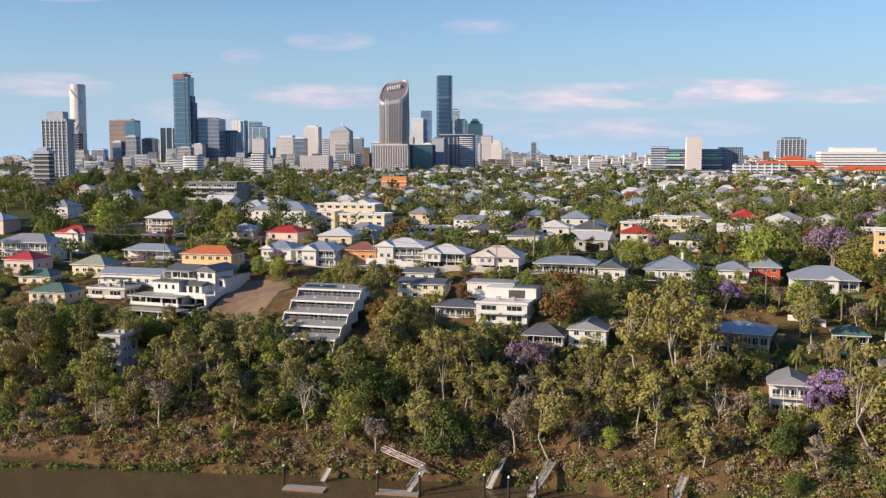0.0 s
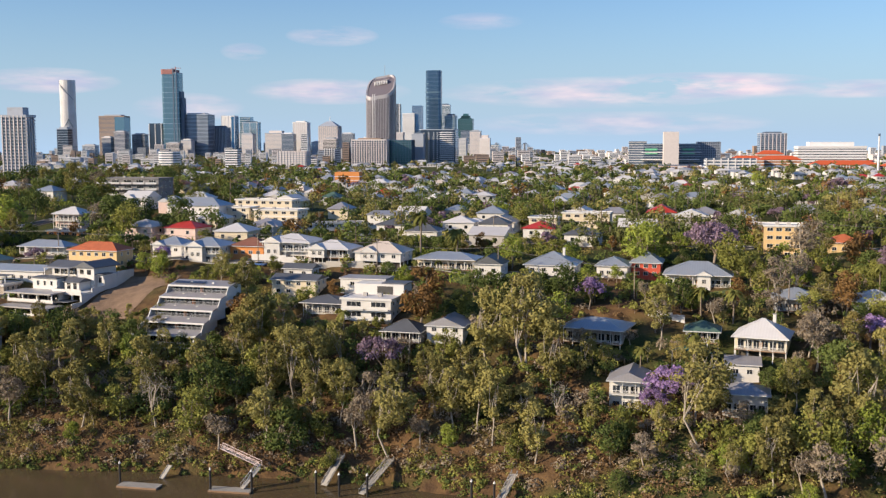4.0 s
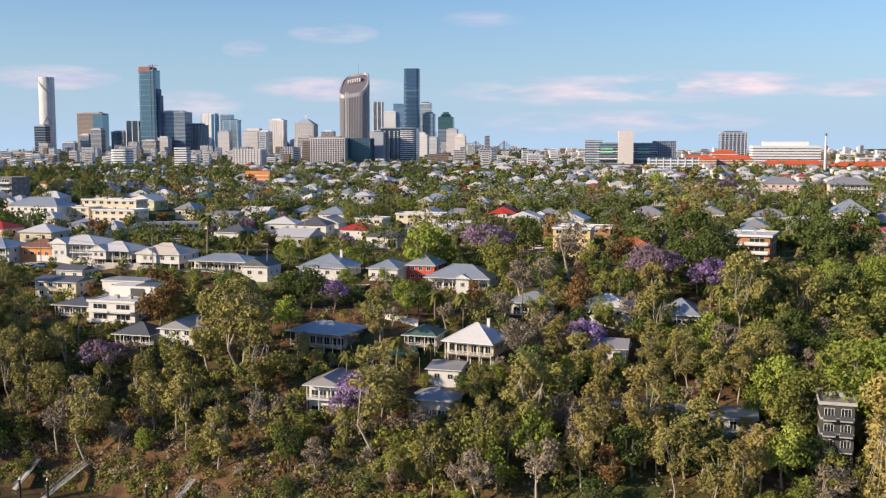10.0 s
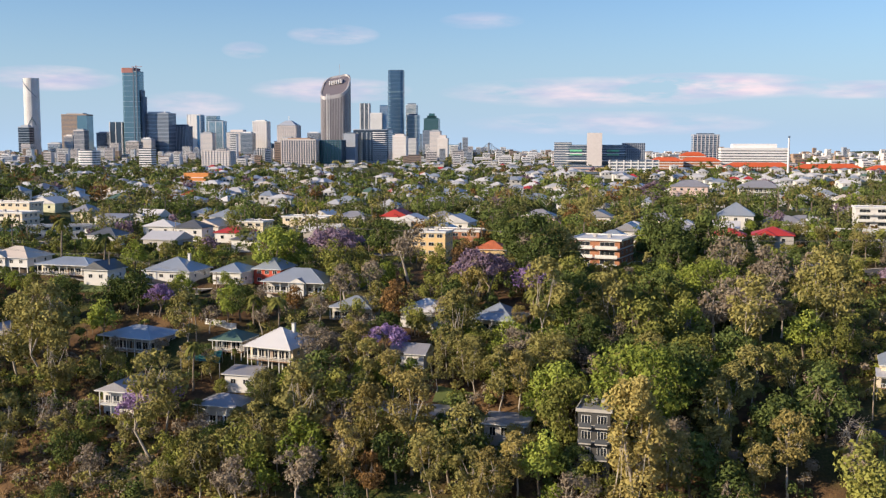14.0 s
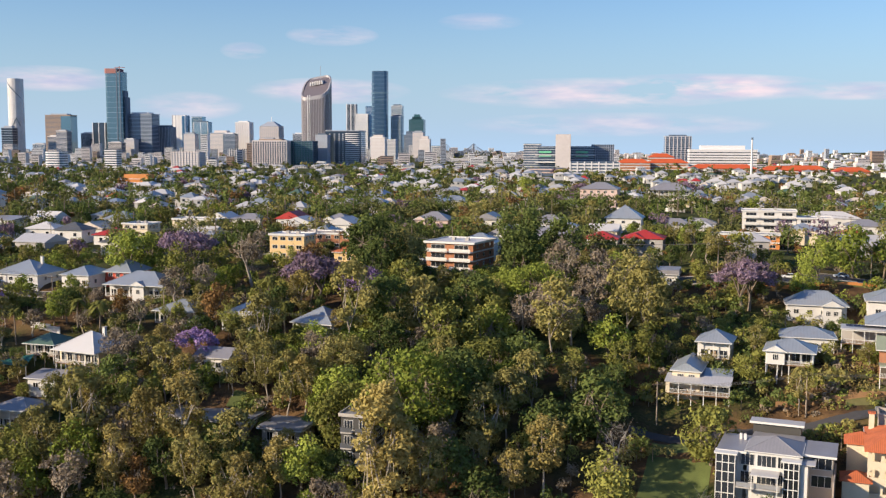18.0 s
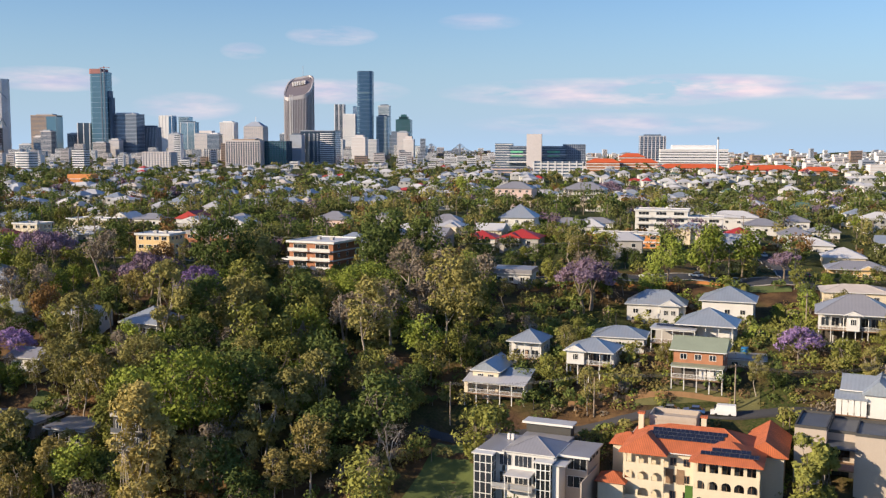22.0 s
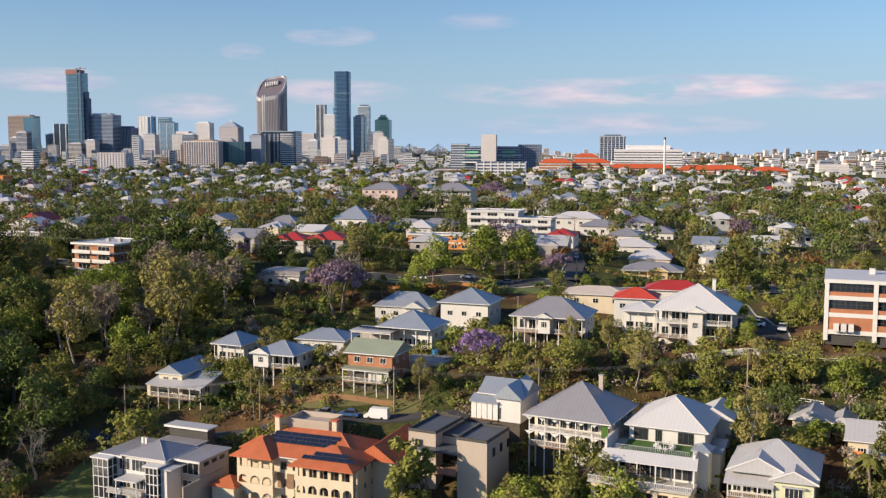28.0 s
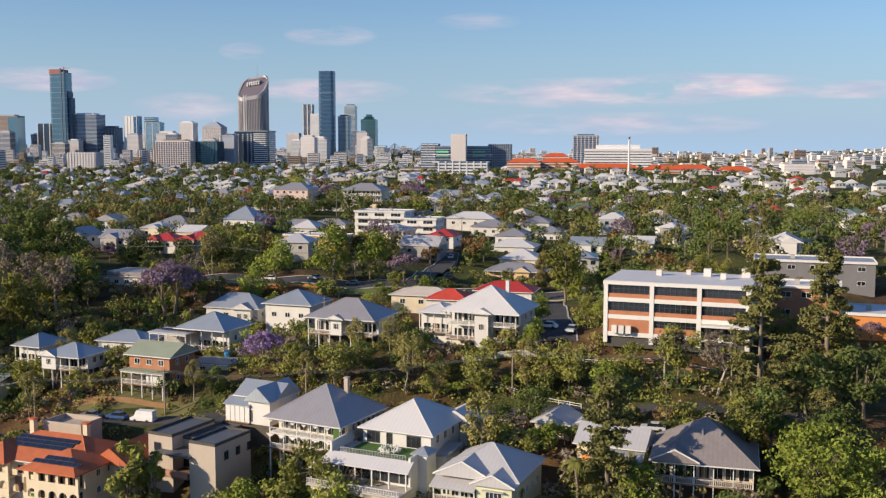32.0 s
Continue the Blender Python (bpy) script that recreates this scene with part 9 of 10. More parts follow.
def saplings():
    """Low bushy growth that closes the gaps between the counted trees: joined by tone."""
    rng = np.random.default_rng(17)
    tones = {"m": (L_MID, "mid-green saplings and bushes between the trees"), "d": (L_DARK, "dark green bushes in the shade of trees"), "g": (L_GUM, "olive saplings and bushes on the slope"), "l": (L_LIME, "bright green bushes in the gardens"), "r": (L_GREY, "grey-brown dry bushes on the slope")}
    sets = {k: [] for k in tones}
    stems = []
    for i in range(3000):
        u = rng.uniform()
        if u < 0.34:            # upper bank
            x = rng.uniform(-190, 200)
            y = float(np.interp(x, BANK_X, BANK_Y)) + 10 + 55 * rng.uniform()
            if x > 110:
                y = rng.uniform(215, 300)
        elif u < 0.56:          # gully
            x, y = rng.uniform(185, 305), rng.uniform(200, 345)
        elif u < 0.72:          # below the river houses
            x, y = rng.uniform(258, 450), rng.uniform(145, 215)
        elif u < 0.9:          # gardens below the ridge street
            x, y = rng.uniform(-185, 215), rng.uniform(285, 400)
        else:
            x, y = rng.uniform(285, 470), rng.uniform(205, 345)
        s = rng.uniform(1.3, 2.9) if u < 0.62 else rng.uniform(0.9, 2.2)
        z = lz(x, y)
        if z < WATER_Z + 3 or not clear_of(x, y, s * 0.3) or ON_ROAD(x, y):
            continue
        h = s * rng.uniform(1.1, 2.0)
        if blocks_view(x, y, z + h + s * 0.5, 40, 2.5):
            s, h = s * 0.55, h * 0.5
        k = rng.choice(list("mmddggr" if u < 0.62 else "mmdglr"))
        for c in range(4):
            o = rng.normal(size=3) * np.array((0.55, 0.55, 0.25)) * s
            sets[k].append(leaf_cards(rng, (x + o[0], y + o[1], z + max(s * 0.4, h - s * 0.35) + o[2]), s * rng.uniform(0.45, 0.75), int(20 * s), 0.4, 0.8))
        stems.append((x - 0.07, x + 0.07, y - 0.07, y + 0.07, z - 0.5, z + h * 0.9))
    for i in range(1180):        # gardens round the houses of the ridge and the right-hand slope
        x, y = (rng.uniform(-185, 215), rng.uniform(300, 430)) if i % 3 else (rng.uniform(285, 470), rng.uniform(225, 345))
        s = rng.uniform(1.5, 3.1)
        if i >= 900:            # the hill past the upper street
            x, y, s = rng.uniform(-290, -85), rng.uniform(405, 700), rng.uniform(2.2, 4.4)
        if not clear_of(x, y, -0.6) or ON_ROAD(x, y) or blocks_view(x, y, lz(x, y) + s * 2.0, 40, 3.6):
            continue
        k, z = rng.choice(list("mmddglm")), lz(x, y)
        for c in range(5):
            o = rng.normal(size=3) * np.array((0.5, 0.5, 0.3)) * s
            sets[k].append(leaf_cards(rng, (x + o[0], y + o[1], z + s * 1.0 + o[2]), s * rng.uniform(0.4, 0.7), int(15 * s), 0.42, 0.85))
        stems.append((x - 0.09, x + 0.09, y - 0.09, y + 0.09, z - 0.5, z + s))
    for k, (m, lab) in tones.items():
        tagged(new("bushes", cards_mesh("bushes", np.concatenate(sets[k]), m)), lab, "bushes", kind="stuff")
    tagged(new("bush_stems", boxes("bush_stems", BARK, stems)), "thin stems of saplings and bushes", "stems", kind="stuff")


saplings()


def shrubs():
    """Undergrowth on the bank and the slopes, and hedges: joined."""
    rng = np.random.default_rng(3)
    sets = {"m": [], "l": [], "g": [], "r": [], "d": [], "o": []}
    for i in range(4600):
        u = rng.uniform()
        if u < 0.58:
            x = rng.uniform(-190, 260)
            y = float(np.interp(x, BANK_X, BANK_Y)) + 1 + 46 * rng.uniform() ** 1.4
        elif u < 0.84:
            x, y = rng.uniform(262, 480), rng.uniform(140, 265)
        else:
            x, y = rng.uniform(-180, 470), rng.uniform(280, 440)
        z = lz(x, y)
        if z < WATER_Z + 0.6 or not clear_of(x, y, -1.0 if u < 0.58 else 0.5) or ON_ROAD(x, y):
            continue
        s = rng.uniform(0.8, 2.6)
        k = rng.choice(("m", "o", "d", "m", "r", "g", "o", "o", "r"))
        c = leaf_cards(rng, (x, y, z + s * 0.35), s, int(44 * s), 0.34, 0.62)
        sets[k].append(c)
    for k in range(1500):       # gardens and hedges round the lower houses
        x, y = rng.uniform(264, 445), rng.uniform(150, 262)
        if not clear_of(x, y, -3.2) or ON_ROAD(x, y):
            continue
        s = rng.uniform(0.7, 1.9)
        sets[("m", "d", "l", "m", "g")[k % 5]].append(leaf_cards(rng, (x, y, lz(x, y) + s * 0.45), s, int(40 * s), 0.32, 0.8))
    for k in range(2300):       # straw-coloured tufts low on the bank
        x = rng.uniform(-190, 210)
        y = float(np.interp(x, BANK_X, BANK_Y)) + 1 + 22 * rng.uniform() if x < 115 else rng.uniform(205, 240)
        if lz(x, y) < WATER_Z + 0.6 or not clear_of(x, y, -2.0):
            continue
        s = rng.uniform(0.5, 1.2)
        sets[("o", "g", "o", "r", "o", "m")[k % 6]].append(leaf_cards(rng, (x, y, lz(x, y) + s * 0.25), s, int(30 * s), 0.3, 0.5))
    for k in range(520):        # dark growth along the water's edge
        x = rng.uniform(-190, 120)
        y = float(np.interp(x, BANK_X, BANK_Y)) + rng.uniform(-0.8, 2.2)
        s = rng.uniform(0.6, 1.5)
        sets["d" if k % 2 else "m"].append(leaf_cards(rng, (x, y, max(WATER_Z, lz(x, y)) + s * 0.25), s, int(50 * s), 0.32, 0.65))
    for k, m, lab in (("m", L_MID, "mid-green undergrowth shrubs on the bank"), ("l", L_LIME, "bright green undergrowth shrubs"), ("g", L_GOLD, "dry golden undergrowth and tall grass"), ("r", L_GREY, "grey-brown dry scrub on the slope"), ("o", L_STRAW, "straw-brown dry bracken and grass on the bank"), ("d", L_DARK, "dark green scrub along the water")):
        if not sets[k]:
            continue
        tagged(new("undergrowth", cards_mesh("undergrowth", np.concatenate(sets[k]), m)), lab, "undergrowth", kind="stuff")


shrubs()


def far_woods():
    """Trees past the counted ones, fewer leaves each, joined by tone."""
    rng = np.random.default_rng(11)
    tones = {"a": (L_FAR, "mid-green distant tree crowns among the houses"), "b": (L_DARK, "dark distant tree crowns"), "c": (L_LIME, "bright distant tree crowns"), "d": (L_RUST, "brown distant tree crowns"), "e": (L_DUSK, "mauve distant jacaranda crowns"), "f": (L_GUM, "olive distant eucalyptus crowns")}
    sets = {k: [] for k in tones}
    stems = []
    for i in range(5880):
        y = 375 * (4300 / 375) ** (rng.uniform() ** 1.2)
        x = rng.uniform(-0.48, 0.48) * y + rng.uniform(0, 380)
        if i >= 4650:           # the wooded side towards the hospital hill
            x, y = rng.uniform(395, 800), rng.uniform(290, 800)
        if i >= 5400:           # the wooded hill before the city
            x, y = (rng.uniform(-430, -70), rng.uniform(600, 1150)) if i < 5735 else (rng.uniform(2, 20), rng.uniform(880, 900))
        if i >= 5750:           # large shade trees among the streets
            y = rng.uniform(480, 1250)
            x = rng.uniform(-0.42, 0.2) * y + rng.uniform(0, 150)
        if 560 < y < 1500 and i < 4650 and i % 4 == 0 and x > -60:
            continue            # the streets stay open
        if y < 640 and (not clear_of(x, y, 1.0) or ON_ROAD(x, y)):
            continue
        if y < 500 and any((x - a) ** 2 + (y - b) ** 2 < 30 for a, b, _ in TREES):
            continue
        s = rng.uniform(2.8, 5.8) if y < 900 else rng.uniform(2.6, 5.2)
        if i >= 5400:
            s = rng.uniform(4.0, 7.0)
        h = s * rng.uniform(1.5, 2.3)
        z = lz(x, y)
        if y < 640:
            while i % 3 and s > 1.5 and blocks_view(x, y, z + h, 60, 2.5):
                s, h = s * 0.8, h * 0.8
            if s <= 1.5:
                continue
        k = rng.choice(list("bbbbbaafd" if i >= 5400 or (x < -90 and y < 1100) else "aaaabbbbcdffeaaabbbbf" if y < 1400 else "aaabbbff"))
        lod = 2.2 if y < 560 else 1.0 if y < 800 else (0.5 if y < 1500 else 0.2)
        for c in range(6 if lod > 0.4 else 3):
            o = rng.normal(size=3) * np.array((0.5, 0.5, 0.3)) * s
            sets[k].append(leaf_cards(rng, (x + o[0], y + o[1], z + h - s * 0.6 + o[2]), s * rng.uniform(0.4, 0.65), int(20 * lod) + 5, (0.62 if y < 560 else 0.95) if lod > 0.9 else (1.4 if lod > 0.4 else 2.2), 0.8))
        stems.append((x - 0.2, x + 0.2, y - 0.2, y + 0.2, z - 1, z + h))
    for k, (m, lab) in tones.items():
        tagged(new("distant_trees", cards_mesh("distant_trees", np.concatenate(sets[k]), m)), lab, "trees", kind="stuff")
    tagged(new("distant_trunks", boxes("distant_trunks", BARK, stems)), "trunks of distant suburban trees", "trunks", kind="stuff")


far_woods()

# ---- the river's edge ----
def beam(vs, fs, p, q, r):
    limb(vs, fs, p, q, r, r, 4)


def pontoon(x, y, w, d, yaw, label):
    t = thing("pontoon", x, y, WATER_Z, yaw, label, "pontoon")
    n = int(w / 0.9)
    block("float", t, W_CONC, -w / 2 + 0.2, w / 2 - 0.2, -d / 2 + 0.2, d / 2 - 0.2, -0.3, 0.3)
    for i in range(n):
        block("plank", t, TIMBER_GREY, -w / 2 + i * w / n, -w / 2 + (i + 0.94) * w / n, -d / 2, d / 2, 0.3, 0.42)
    block("fender", t, TIMBER, -w / 2, w / 2, -d / 2 - 0.12, -d / 2, 0.0, 0.4)
    return t


def pile(x, y, top=5.2):
    t = thing("mooring_pile", x, y, WATER_Z, 0, "black mooring pile with a white cone cap", "pile", "mooring piles")
    part("shaft", prism("shaft", plan(0.56, 0.56, 0.26, 3), -3, top, BLACK), t)
    part("cap", prism("cap", plan(0.62, 0.62, 0.29, 3), top, top + 0.6, TRIM, grow=0.3), t, "white cone cap")


def truss(name, label, p, q, width=1.3, rail=1.1, material=None, bays=8, cat="gangway"):
    """A gangway between two points, with chords, posts and diagonals."""
    material = material or STEEL
    t = thing(name, 0, 0, 0, 0, label, cat)
    p, q = np.array(p, float), np.array(q, float)
    ax = (q - p) / np.linalg.norm(q - p)
    side = np.array((-ax[1], ax[0], 0)) / math.hypot(ax[0], ax[1]) * width / 2
    up = np.array((0, 0, rail))
    for sg, nm in ((-1, "side_truss"), (1, "side_truss")):
        vs, fs = [], []
        a, b = p + side * sg, q + side * sg
        beam(vs, fs, a, b, 0.09)
        beam(vs, fs, a + up, b + up, 0.08)
        for i in range(bays + 1):
            c = a + (b - a) * i / bays
            beam(vs, fs, c, c + up, 0.05)
            if i < bays:
                e = a + (b - a) * (i + 1) / bays
                beam(vs, fs, *((c, e + up) if i % 2 else (c + up, e)), 0.05)
        part(nm, mesh_of(nm, vs, fs, material), t)
    v = [tuple(c + side * sg + np.array((0, 0, dz))) for c in (p, q) for sg in (-1, 1) for dz in (0, -0.12)]
    part("walkway", mesh_of("walkway", v, [(0, 2, 6, 4), (1, 5, 7, 3), (0, 4, 5, 1), (2, 3, 7, 6), (0, 1, 3, 2), (4, 6, 7, 5)], TIMBER_GREY), t)
    return t


pontoon(-33.8, 242.6, 10.5, 3.4, -12, "grey weathered timber pontoon floating alone")
pontoon(-10.8, 239.4, 10.5, 3.2, -10, "dark timber pontoon below the gangway")
pinkw = mat("gangway_pink", (0.66, 0.52, 0.48), 0.6, 0.1)
truss("gangway", "pale pink steel truss gangway from the bank", (-14.9, 248.2, 11), (-4.6, 244.4, 7.6), material=pinkw, bays=8)
truss("ramp", "grey steel ramp down to the pontoon", (-4.8, 243.6, 7.4), (-8.2, 239.6, 3.6), material=STEEL, bays=6)
truss("ramp", "old grey timber ramp down to the water", (15, 248.1, 9.2), (11.2, 242.4, 3.4), 1.9, 0.5, TIMBER_GREY, 6)
truss("ramp", "long grey timber ramp with thin rails", (27.4, 246.8, 8.4), (20.8, 236, 3.4), 1.6, 0.9, TIMBER_GREY, 10)
truss("ramp", "worn timber ramp at the water", (57.0, 233.6, 9.0), (52.6, 227, 3.4), 1.5, 0.9, TIMBER_GREY, 8)
truss("ramp", "short broken concrete ramp", (-28.6, 251.2, 5.6), (-30.2, 248.6, 2.9), 1.4, 0.12, W_CONC, 2)
for px, py in ((-39.2, 244.6), (-15.8, 239.4), (-5.6, 238.0), (9.9, 237.2), (15.6, 235.4), (22.3, 235.0), (46.8, 230.5), (52.0, 229.0)):
    pile(px, py)
kr = thing("kayak_rack", 72.5, 224.0, lz(72.5, 224), 20, "red and blue kayaks on a low rack", "kayak rack")
for k, m in enumerate((W_REDP, W_BLUE)):
    g = bmesh.new()
    bmesh.ops.create_uvsphere(g, u_segments=10, v_segments=6, radius=1.0)
    bmesh.ops.scale(g, vec=(2.0, 0.36, 0.26), verts=g.verts)
    kme = bpy.data.meshes.new("kayak")
    g.to_mesh(kme)
    kme.materials.append(m)
    part("kayak", kme, kr, ("red", "blue")[k] + " plastic kayak", at=pose(0.2 * k, 0.8 * k, 1.0 + 0.3 * k))
for k in (-1, 1):
    block("rack_post", kr, TIMBER, k - 0.06, k + 0.06, -0.4, 1.2, -0.5, 0.8)


# ---- street things ----
CROSSARM = boxes("crossarm", TIMBER, [(-1.2, 1.2, -0.08, 0.08, -0.1, 0.05)] + [(k - 0.06, k + 0.06, -0.06, 0.06, 0.05, 0.25) for k in (-1.1, -0.4, 0.4, 1.1)])


def power_pole(x, y, h=10.0, yaw=20, arms=1):
    t = thing("power_pole", x, y, lz(x, y), yaw, "grey timber power pole with a crossarm", "power pole", "power poles")
    part("shaft", prism("shaft", plan(0.34, 0.34, 0.16, 3), -1, h, POLE, grow=0.75), t)
    for a in range(arms):
        part("crossarm", CROSSARM, t, at=pose(0, 0, h - 0.6 - a))
    return (x, y, lz(x, y) + h - 0.4)


def wires(a, b, spread=1.1, sag=1.2, n=10):
    """Wires between two poles, hanging a little."""
    t = thing("power_line", 0, 0, 0, 0, "thin dark wires sagging between power poles", "power line", "power lines")
    a, b = np.array(a), np.array(b)
    d = (b - a) / np.linalg.norm(b - a)
    s = np.array((-d[1], d[0], 0)) * spread
    for k in (-1, -0.36, 0.36, 1):
        vs, fs = [], []
        for i in range(n + 1):
            c = a + s * k + (b - a) * i / n - np.array((0, 0, 4 * sag * (i / n) * (1 - i / n)))
            vs += [tuple(c + s / spread * 0.02), tuple(c - s / spread * 0.02), tuple(c + np.array((0, 0, 0.03)))]
            if i:
                j = 3 * i
                fs += [(j - 3, j - 2, j + 1, j), (j - 2, j - 1, j + 2, j + 1), (j - 1, j - 3, j, j + 2)]
        part("wire", mesh_of("wire", vs, fs, WIRE), t)


lane = [power_pole(*p) for p in ((262, 229), (293, 222.5), (322, 218), (352, 214.5), (394, 211.5), (436, 204))]
ridge = [power_pole(*p) for p in ((-147.6, 405), (-106, 386), (-66.5, 371), (-24, 352), (18, 340), (58, 330), (97.8, 306))]
midp = [power_pole(*p) for p in ((137, 284), (168, 276), (198.3, 268), (225, 262))]
upper = [power_pole(*p) for p in ((60, 404), (119, 391), (176, 376), (236, 358), (304.7, 340), (352, 332))]
hill = [power_pole(*p) for p in ((350.8, 258), (376, 340), (379, 390), (388, 440), (376, 500))]
for line in (lane, ridge, midp, upper, hill):
    for a, b in zip(line, line[1:]):
        wires(a, b)


def car_mesh(length, w, h, van=False):
    """Side profile swept across, narrower at the glass."""
    L = length / 2
    low = [(-L, 0.35), (-L, 0.75), (-L * 0.96, 0.85), (-L * 0.5, 0.95), (L * 0.8, 0.95), (L, 0.85), (L, 0.35)] if not van else [(-L, 0.35), (-L, 0.9), (-L * 0.72, 1.15), (-L * 0.72, 1.15), (L, 1.15), (L, 1.0), (L, 0.35)]
    top = [(-L * 0.46, 0.95), (-L * 0.18, h), (L * 0.5, h), (L * 0.78, 0.95)] if not van else [(-L * 0.7, 1.15), (-L * 0.45, h), (L * 0.96, h), (L * 0.98, 1.15)]
    out = []
    for prof, wd in ((low, w), (top, w * 0.86)):
        n = len(prof)
        v = [(px, s * wd / 2, pz) for s in (-1, 1) for px, pz in prof]
        f = [tuple(range(n)), tuple(reversed(range(n, 2 * n)))] + [(i, n + i, n + (i + 1) % n, (i + 1) % n) for i in range(n)]
        out.append((v, f))
    return out


CAR_PAINT = {k: mat("car_" + k, c, 0.3, 0.04, spec=0.6) for k, c in (("white", (0.75, 0.75, 0.74)), ("grey", (0.2, 0.21, 0.22)), ("silver", (0.5, 0.51, 0.52)), ("blue", (0.04, 0.1, 0.25)), ("red", (0.4, 0.03, 0.03)), ("black", (0.02, 0.02, 0.022)))}
WHEEL = {}


def car(x, y, yaw, colour, van=False):
    t = thing("van" if van else "car", x, y, lz(x, y) + 0.16, yaw, ("white delivery van" if van else colour + " parked car") + " standing on the asphalt", "van" if van else "car")
    (v0, f0), (v1, f1) = car_mesh(5.2 if van else 4.5, 1.9, 2.4 if van else 1.5, van)
    body = part("body", mesh_of("body", v0, f0, CAR_PAINT[colour]), t)
    part("cabin", mesh_of("cabin", v1, f1, CAR_PAINT[colour] if van else GLASS), t, "white box body" if van else "dark glazed cabin")
    if van:
        block("windscreen", t, GLASS, -1.82, -1.3, -0.8, 0.8, 1.3, 2.0)
    else:
        block("roof_panel", t, CAR_PAINT[colour], -0.4, 1.1, -0.78, 0.78, 1.46, 1.54)
    if "w" not in WHEEL:
        g = bmesh.new()
        bmesh.ops.create_cone(g, cap_ends=True, segments=12, radius1=0.33, radius2=0.33, depth=0.24)
        me = bpy.data.meshes.new("wheel")
        g.to_mesh(me)
        me.materials.append(BLACK)
        WHEEL["w"] = me
    for a in (-1.45, 1.35):
        for b in (-0.86, 0.86):
            part("wheel", WHEEL["w"], t, at=pose(a, b, 0.33, 90))


car(318.6, 214.2, -16, "white", True)
for cx, cy, ca_, cc in ((307.5, 215.6, -16, "grey"), (312.8, 215.4, -16, "blue"), (409, 236, 68, "silver"), (404, 240, -20, "white"), (418, 190, -16, "silver"), (-31.9, 352, -20, "white"), (-27.5, 350.6, -20, "silver"), (-23, 349.5, -20, "blue"),
                        (-87, 377, -18, "black"), (-93, 379, -18, "white"), (-147, 418, 70, "white"), (-141, 438, 70, "silver"), (-134, 456, 70, "grey"), (325, 330, -12, "white"), (340, 326, -12, "silver"), (352, 325, -12, "grey"),
                        (299, 335, -12, "black"), (382, 345, 84, "red"), (383, 395, 84, "white"), (205, 367, -16, "white"), (150, 380, -16, "silver"), (285, 334, -10, "white"), (-120, 393, -18, "silver"), (214, 238, -16, "white")):
    car(cx, cy, ca_, cc)


def wall_run(name, label, pts, h, material, thick=0.3, cat="wall", cap=None):
    """A garden or retaining wall along points, its top level by panels."""
    t = thing(name, 0, 0, 0, 0, label, cat)
    for (xa, ya), (xb, yb) in zip(pts, pts[1:]):
        L = math.hypot(xb - xa, yb - ya)
        z0, z1 = min(lz(xa, ya), lz(xb, yb)), max(lz(xa, ya), lz(xb, yb))
        m = pose((xa + xb) / 2, (ya + yb) / 2, (z0 - 0.8 + z1 + h) / 2, 0, 0, math.degrees(math.atan2(yb - ya, xb - xa))) @ Matrix.Diagonal((L, thick, z1 + h - z0 + 0.8, 1))
        if material.name not in UNIT:
            UNIT[material.name] = mesh_of("block_" + material.name, CUBE_V, CUBE_F, material)
        part("panel", UNIT[material.name], t, at=m)
    return t


def split(a, b, n):
    return [(a[0] + (b[0] - a[0]) * i / n, a[1] + (b[1] - a[1]) * i / n) for i in range(n + 1)]


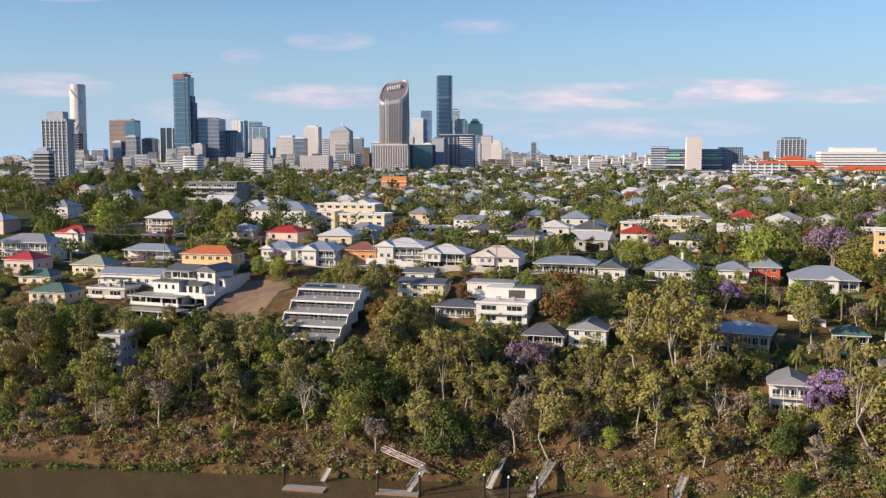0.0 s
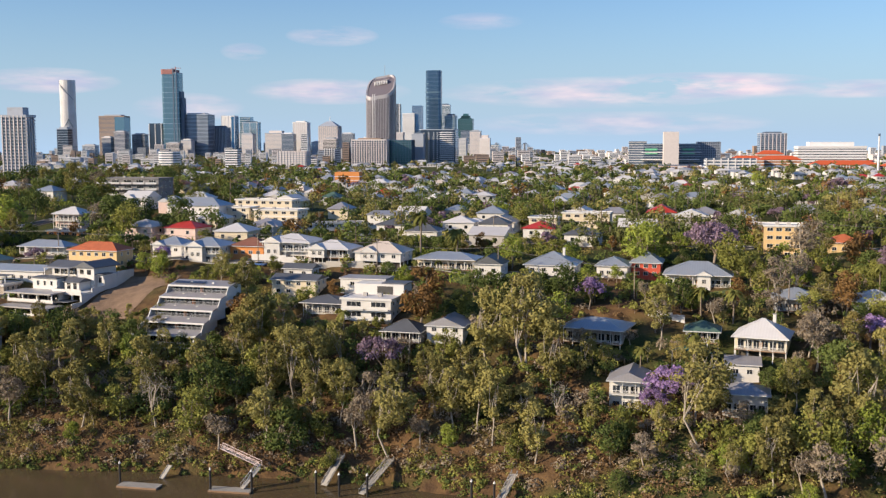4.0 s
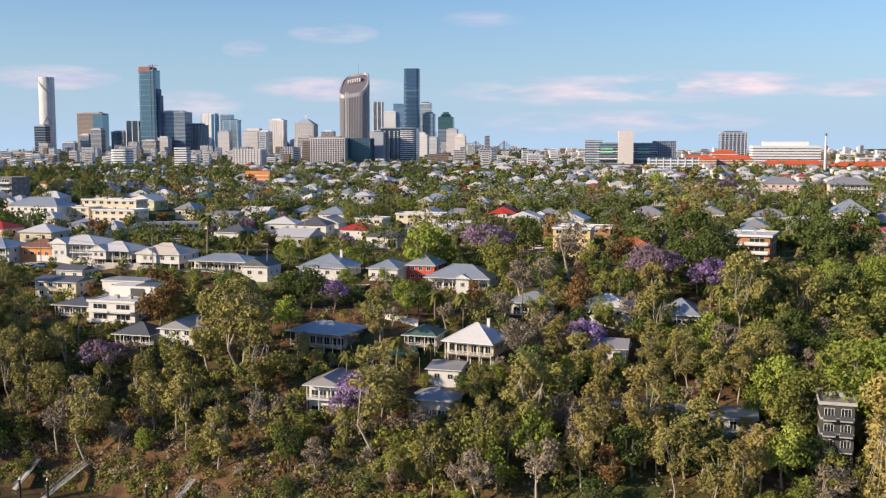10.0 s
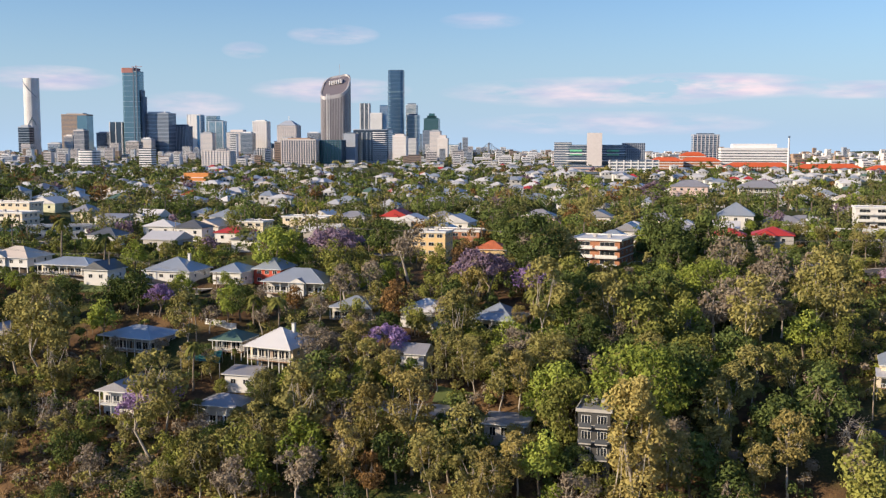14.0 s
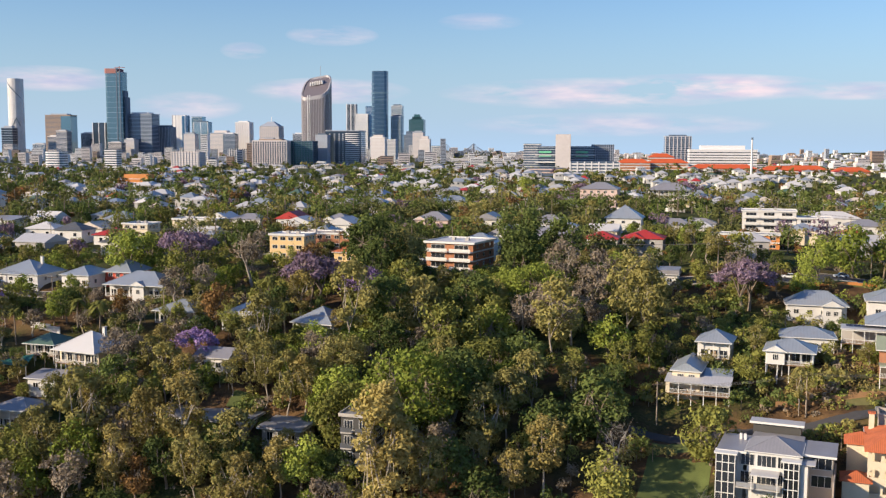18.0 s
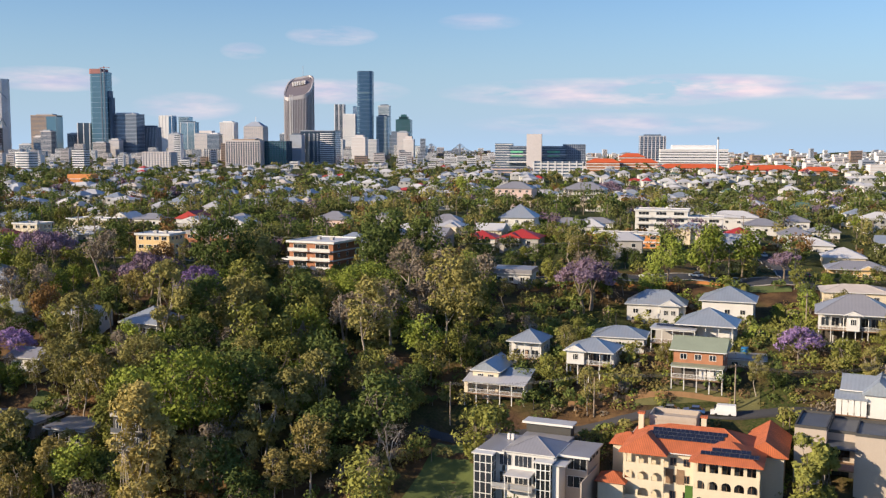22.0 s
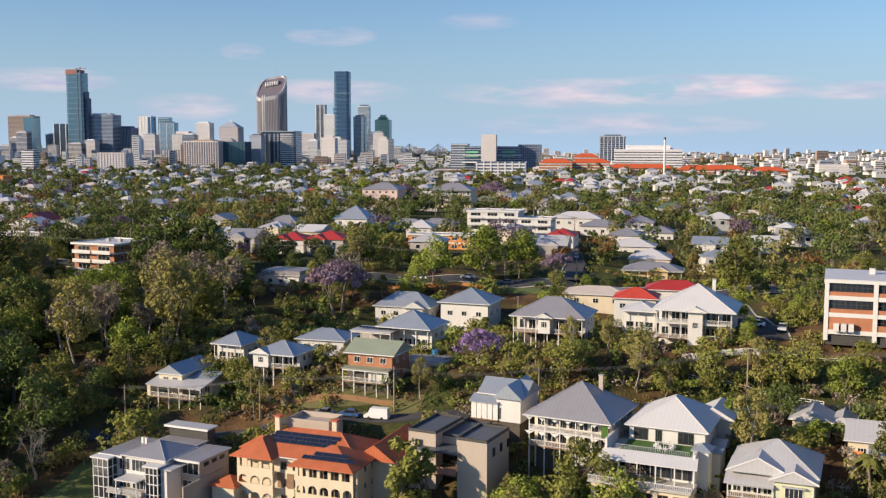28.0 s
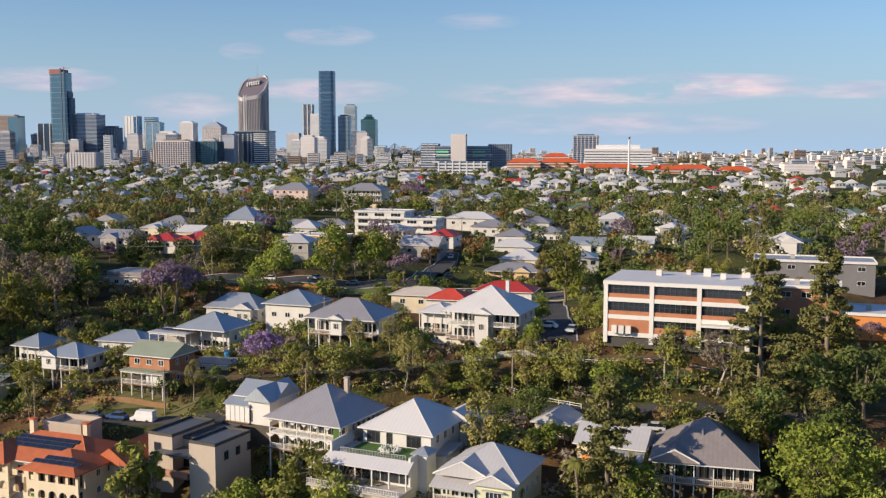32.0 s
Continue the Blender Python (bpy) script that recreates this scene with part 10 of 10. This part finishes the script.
wall_run("garden_wall", "white rendered garden wall below the street", split((98.5, 288), (108, 284), 3), 1.5, W_WHITE)
wall_run("retaining_wall", "white rendered retaining wall along the street", split((-27, 356), (-6, 350), 5), 2.2, W_WHITE)
wall_run("retaining_wall", "grey block retaining wall with garages", split((-4, 346), (22, 339), 6), 1.8, W_CONC)
wall_run("fence", "orange-brown timber paling fence", split((288, 227.5), (322, 220.5), 18), 1.2, mat("paling", (0.3, 0.17, 0.08), 0.85, 0.2), 0.1, "fence")
wall_run("fence", "pale corrugated fence on the terrace", split((384, 226), (400, 222.5), 12), 1.2, R_WHITE, 0.1, "fence")
wall_run("retaining_wall", "low brown timber retaining wall below the office", split((412, 222), (438, 212), 8), 0.9, TIMBER)
wall_run("fence", "dark timber boundary fence beside the gully", split((271, 200), (270, 186), 4), 1.6, TIMBER, 0.1, "fence")
wall_run("garden_wall", "orange brick kerb wall round the car park", split((296, 321), (350, 314), 12), 0.7, W_ORANGE)


def rail_fence(label, a, b, posts=12, material=None):
    t = thing("rail_fence", 0, 0, 0, 0, label, "fence")
    material = material or TRIM
    pts = split(a, b, posts - 1)
    for x, y in pts:
        block("post", t, material, x - 0.07, x + 0.07, y - 0.07, y + 0.07, lz(x, y) - 0.5, lz(x, y) + 1.1)
    for h in (0.55, 1.0):
        for (xa, ya), (xb, yb) in zip(pts, pts[1:]):
            vs, fs = [], []
            beam(vs, fs, (xa, ya, lz(xa, ya) + h), (xb, yb, lz(xb, yb) + h), 0.07)
            part("rail", mesh_of("rail", vs, fs, material), t)


rail_fence("white painted two-rail path fence on the slope", (384, 219.5), (407, 204.5), 12)
rail_fence("white rail fence along the upper path", (396, 224), (440, 214), 14)
tk = thing("water_tank", 330.5, 240.5, lz(330.5, 240.5), 0, "bright blue round water tank", "tank")
part("tank_body", prism("tank_body", plan(1.6, 1.6, 0.75, 4), -0.2, 1.7, mat("tank_blue", (0.02, 0.18, 0.42), 0.5, 0.08)), tk)
tp = thing("shade_sail", 104, 262, lz(104, 262), 0, "dark teal shade sail on poles over a play space", "shade sail")
part("sail", mesh_of("sail", [(-5, -3, 4.2), (5, -4, 3.4), (4, 4, 5.0), (-4, 4, 3.6), (0, 0, 3.5)], [(0, 1, 4), (1, 2, 4), (2, 3, 4), (3, 0, 4)], mat("sail_teal", (0.01, 0.1, 0.1), 0.8, 0.2)), tp)
for px, py, pz in ((-5, -3, 4.2), (5, -4, 3.4), (4, 4, 5.0), (-4, 4, 3.6)):
    block("pole", tp, STEEL, px - 0.07, px + 0.07, py - 0.07, py + 0.07, -1, pz)
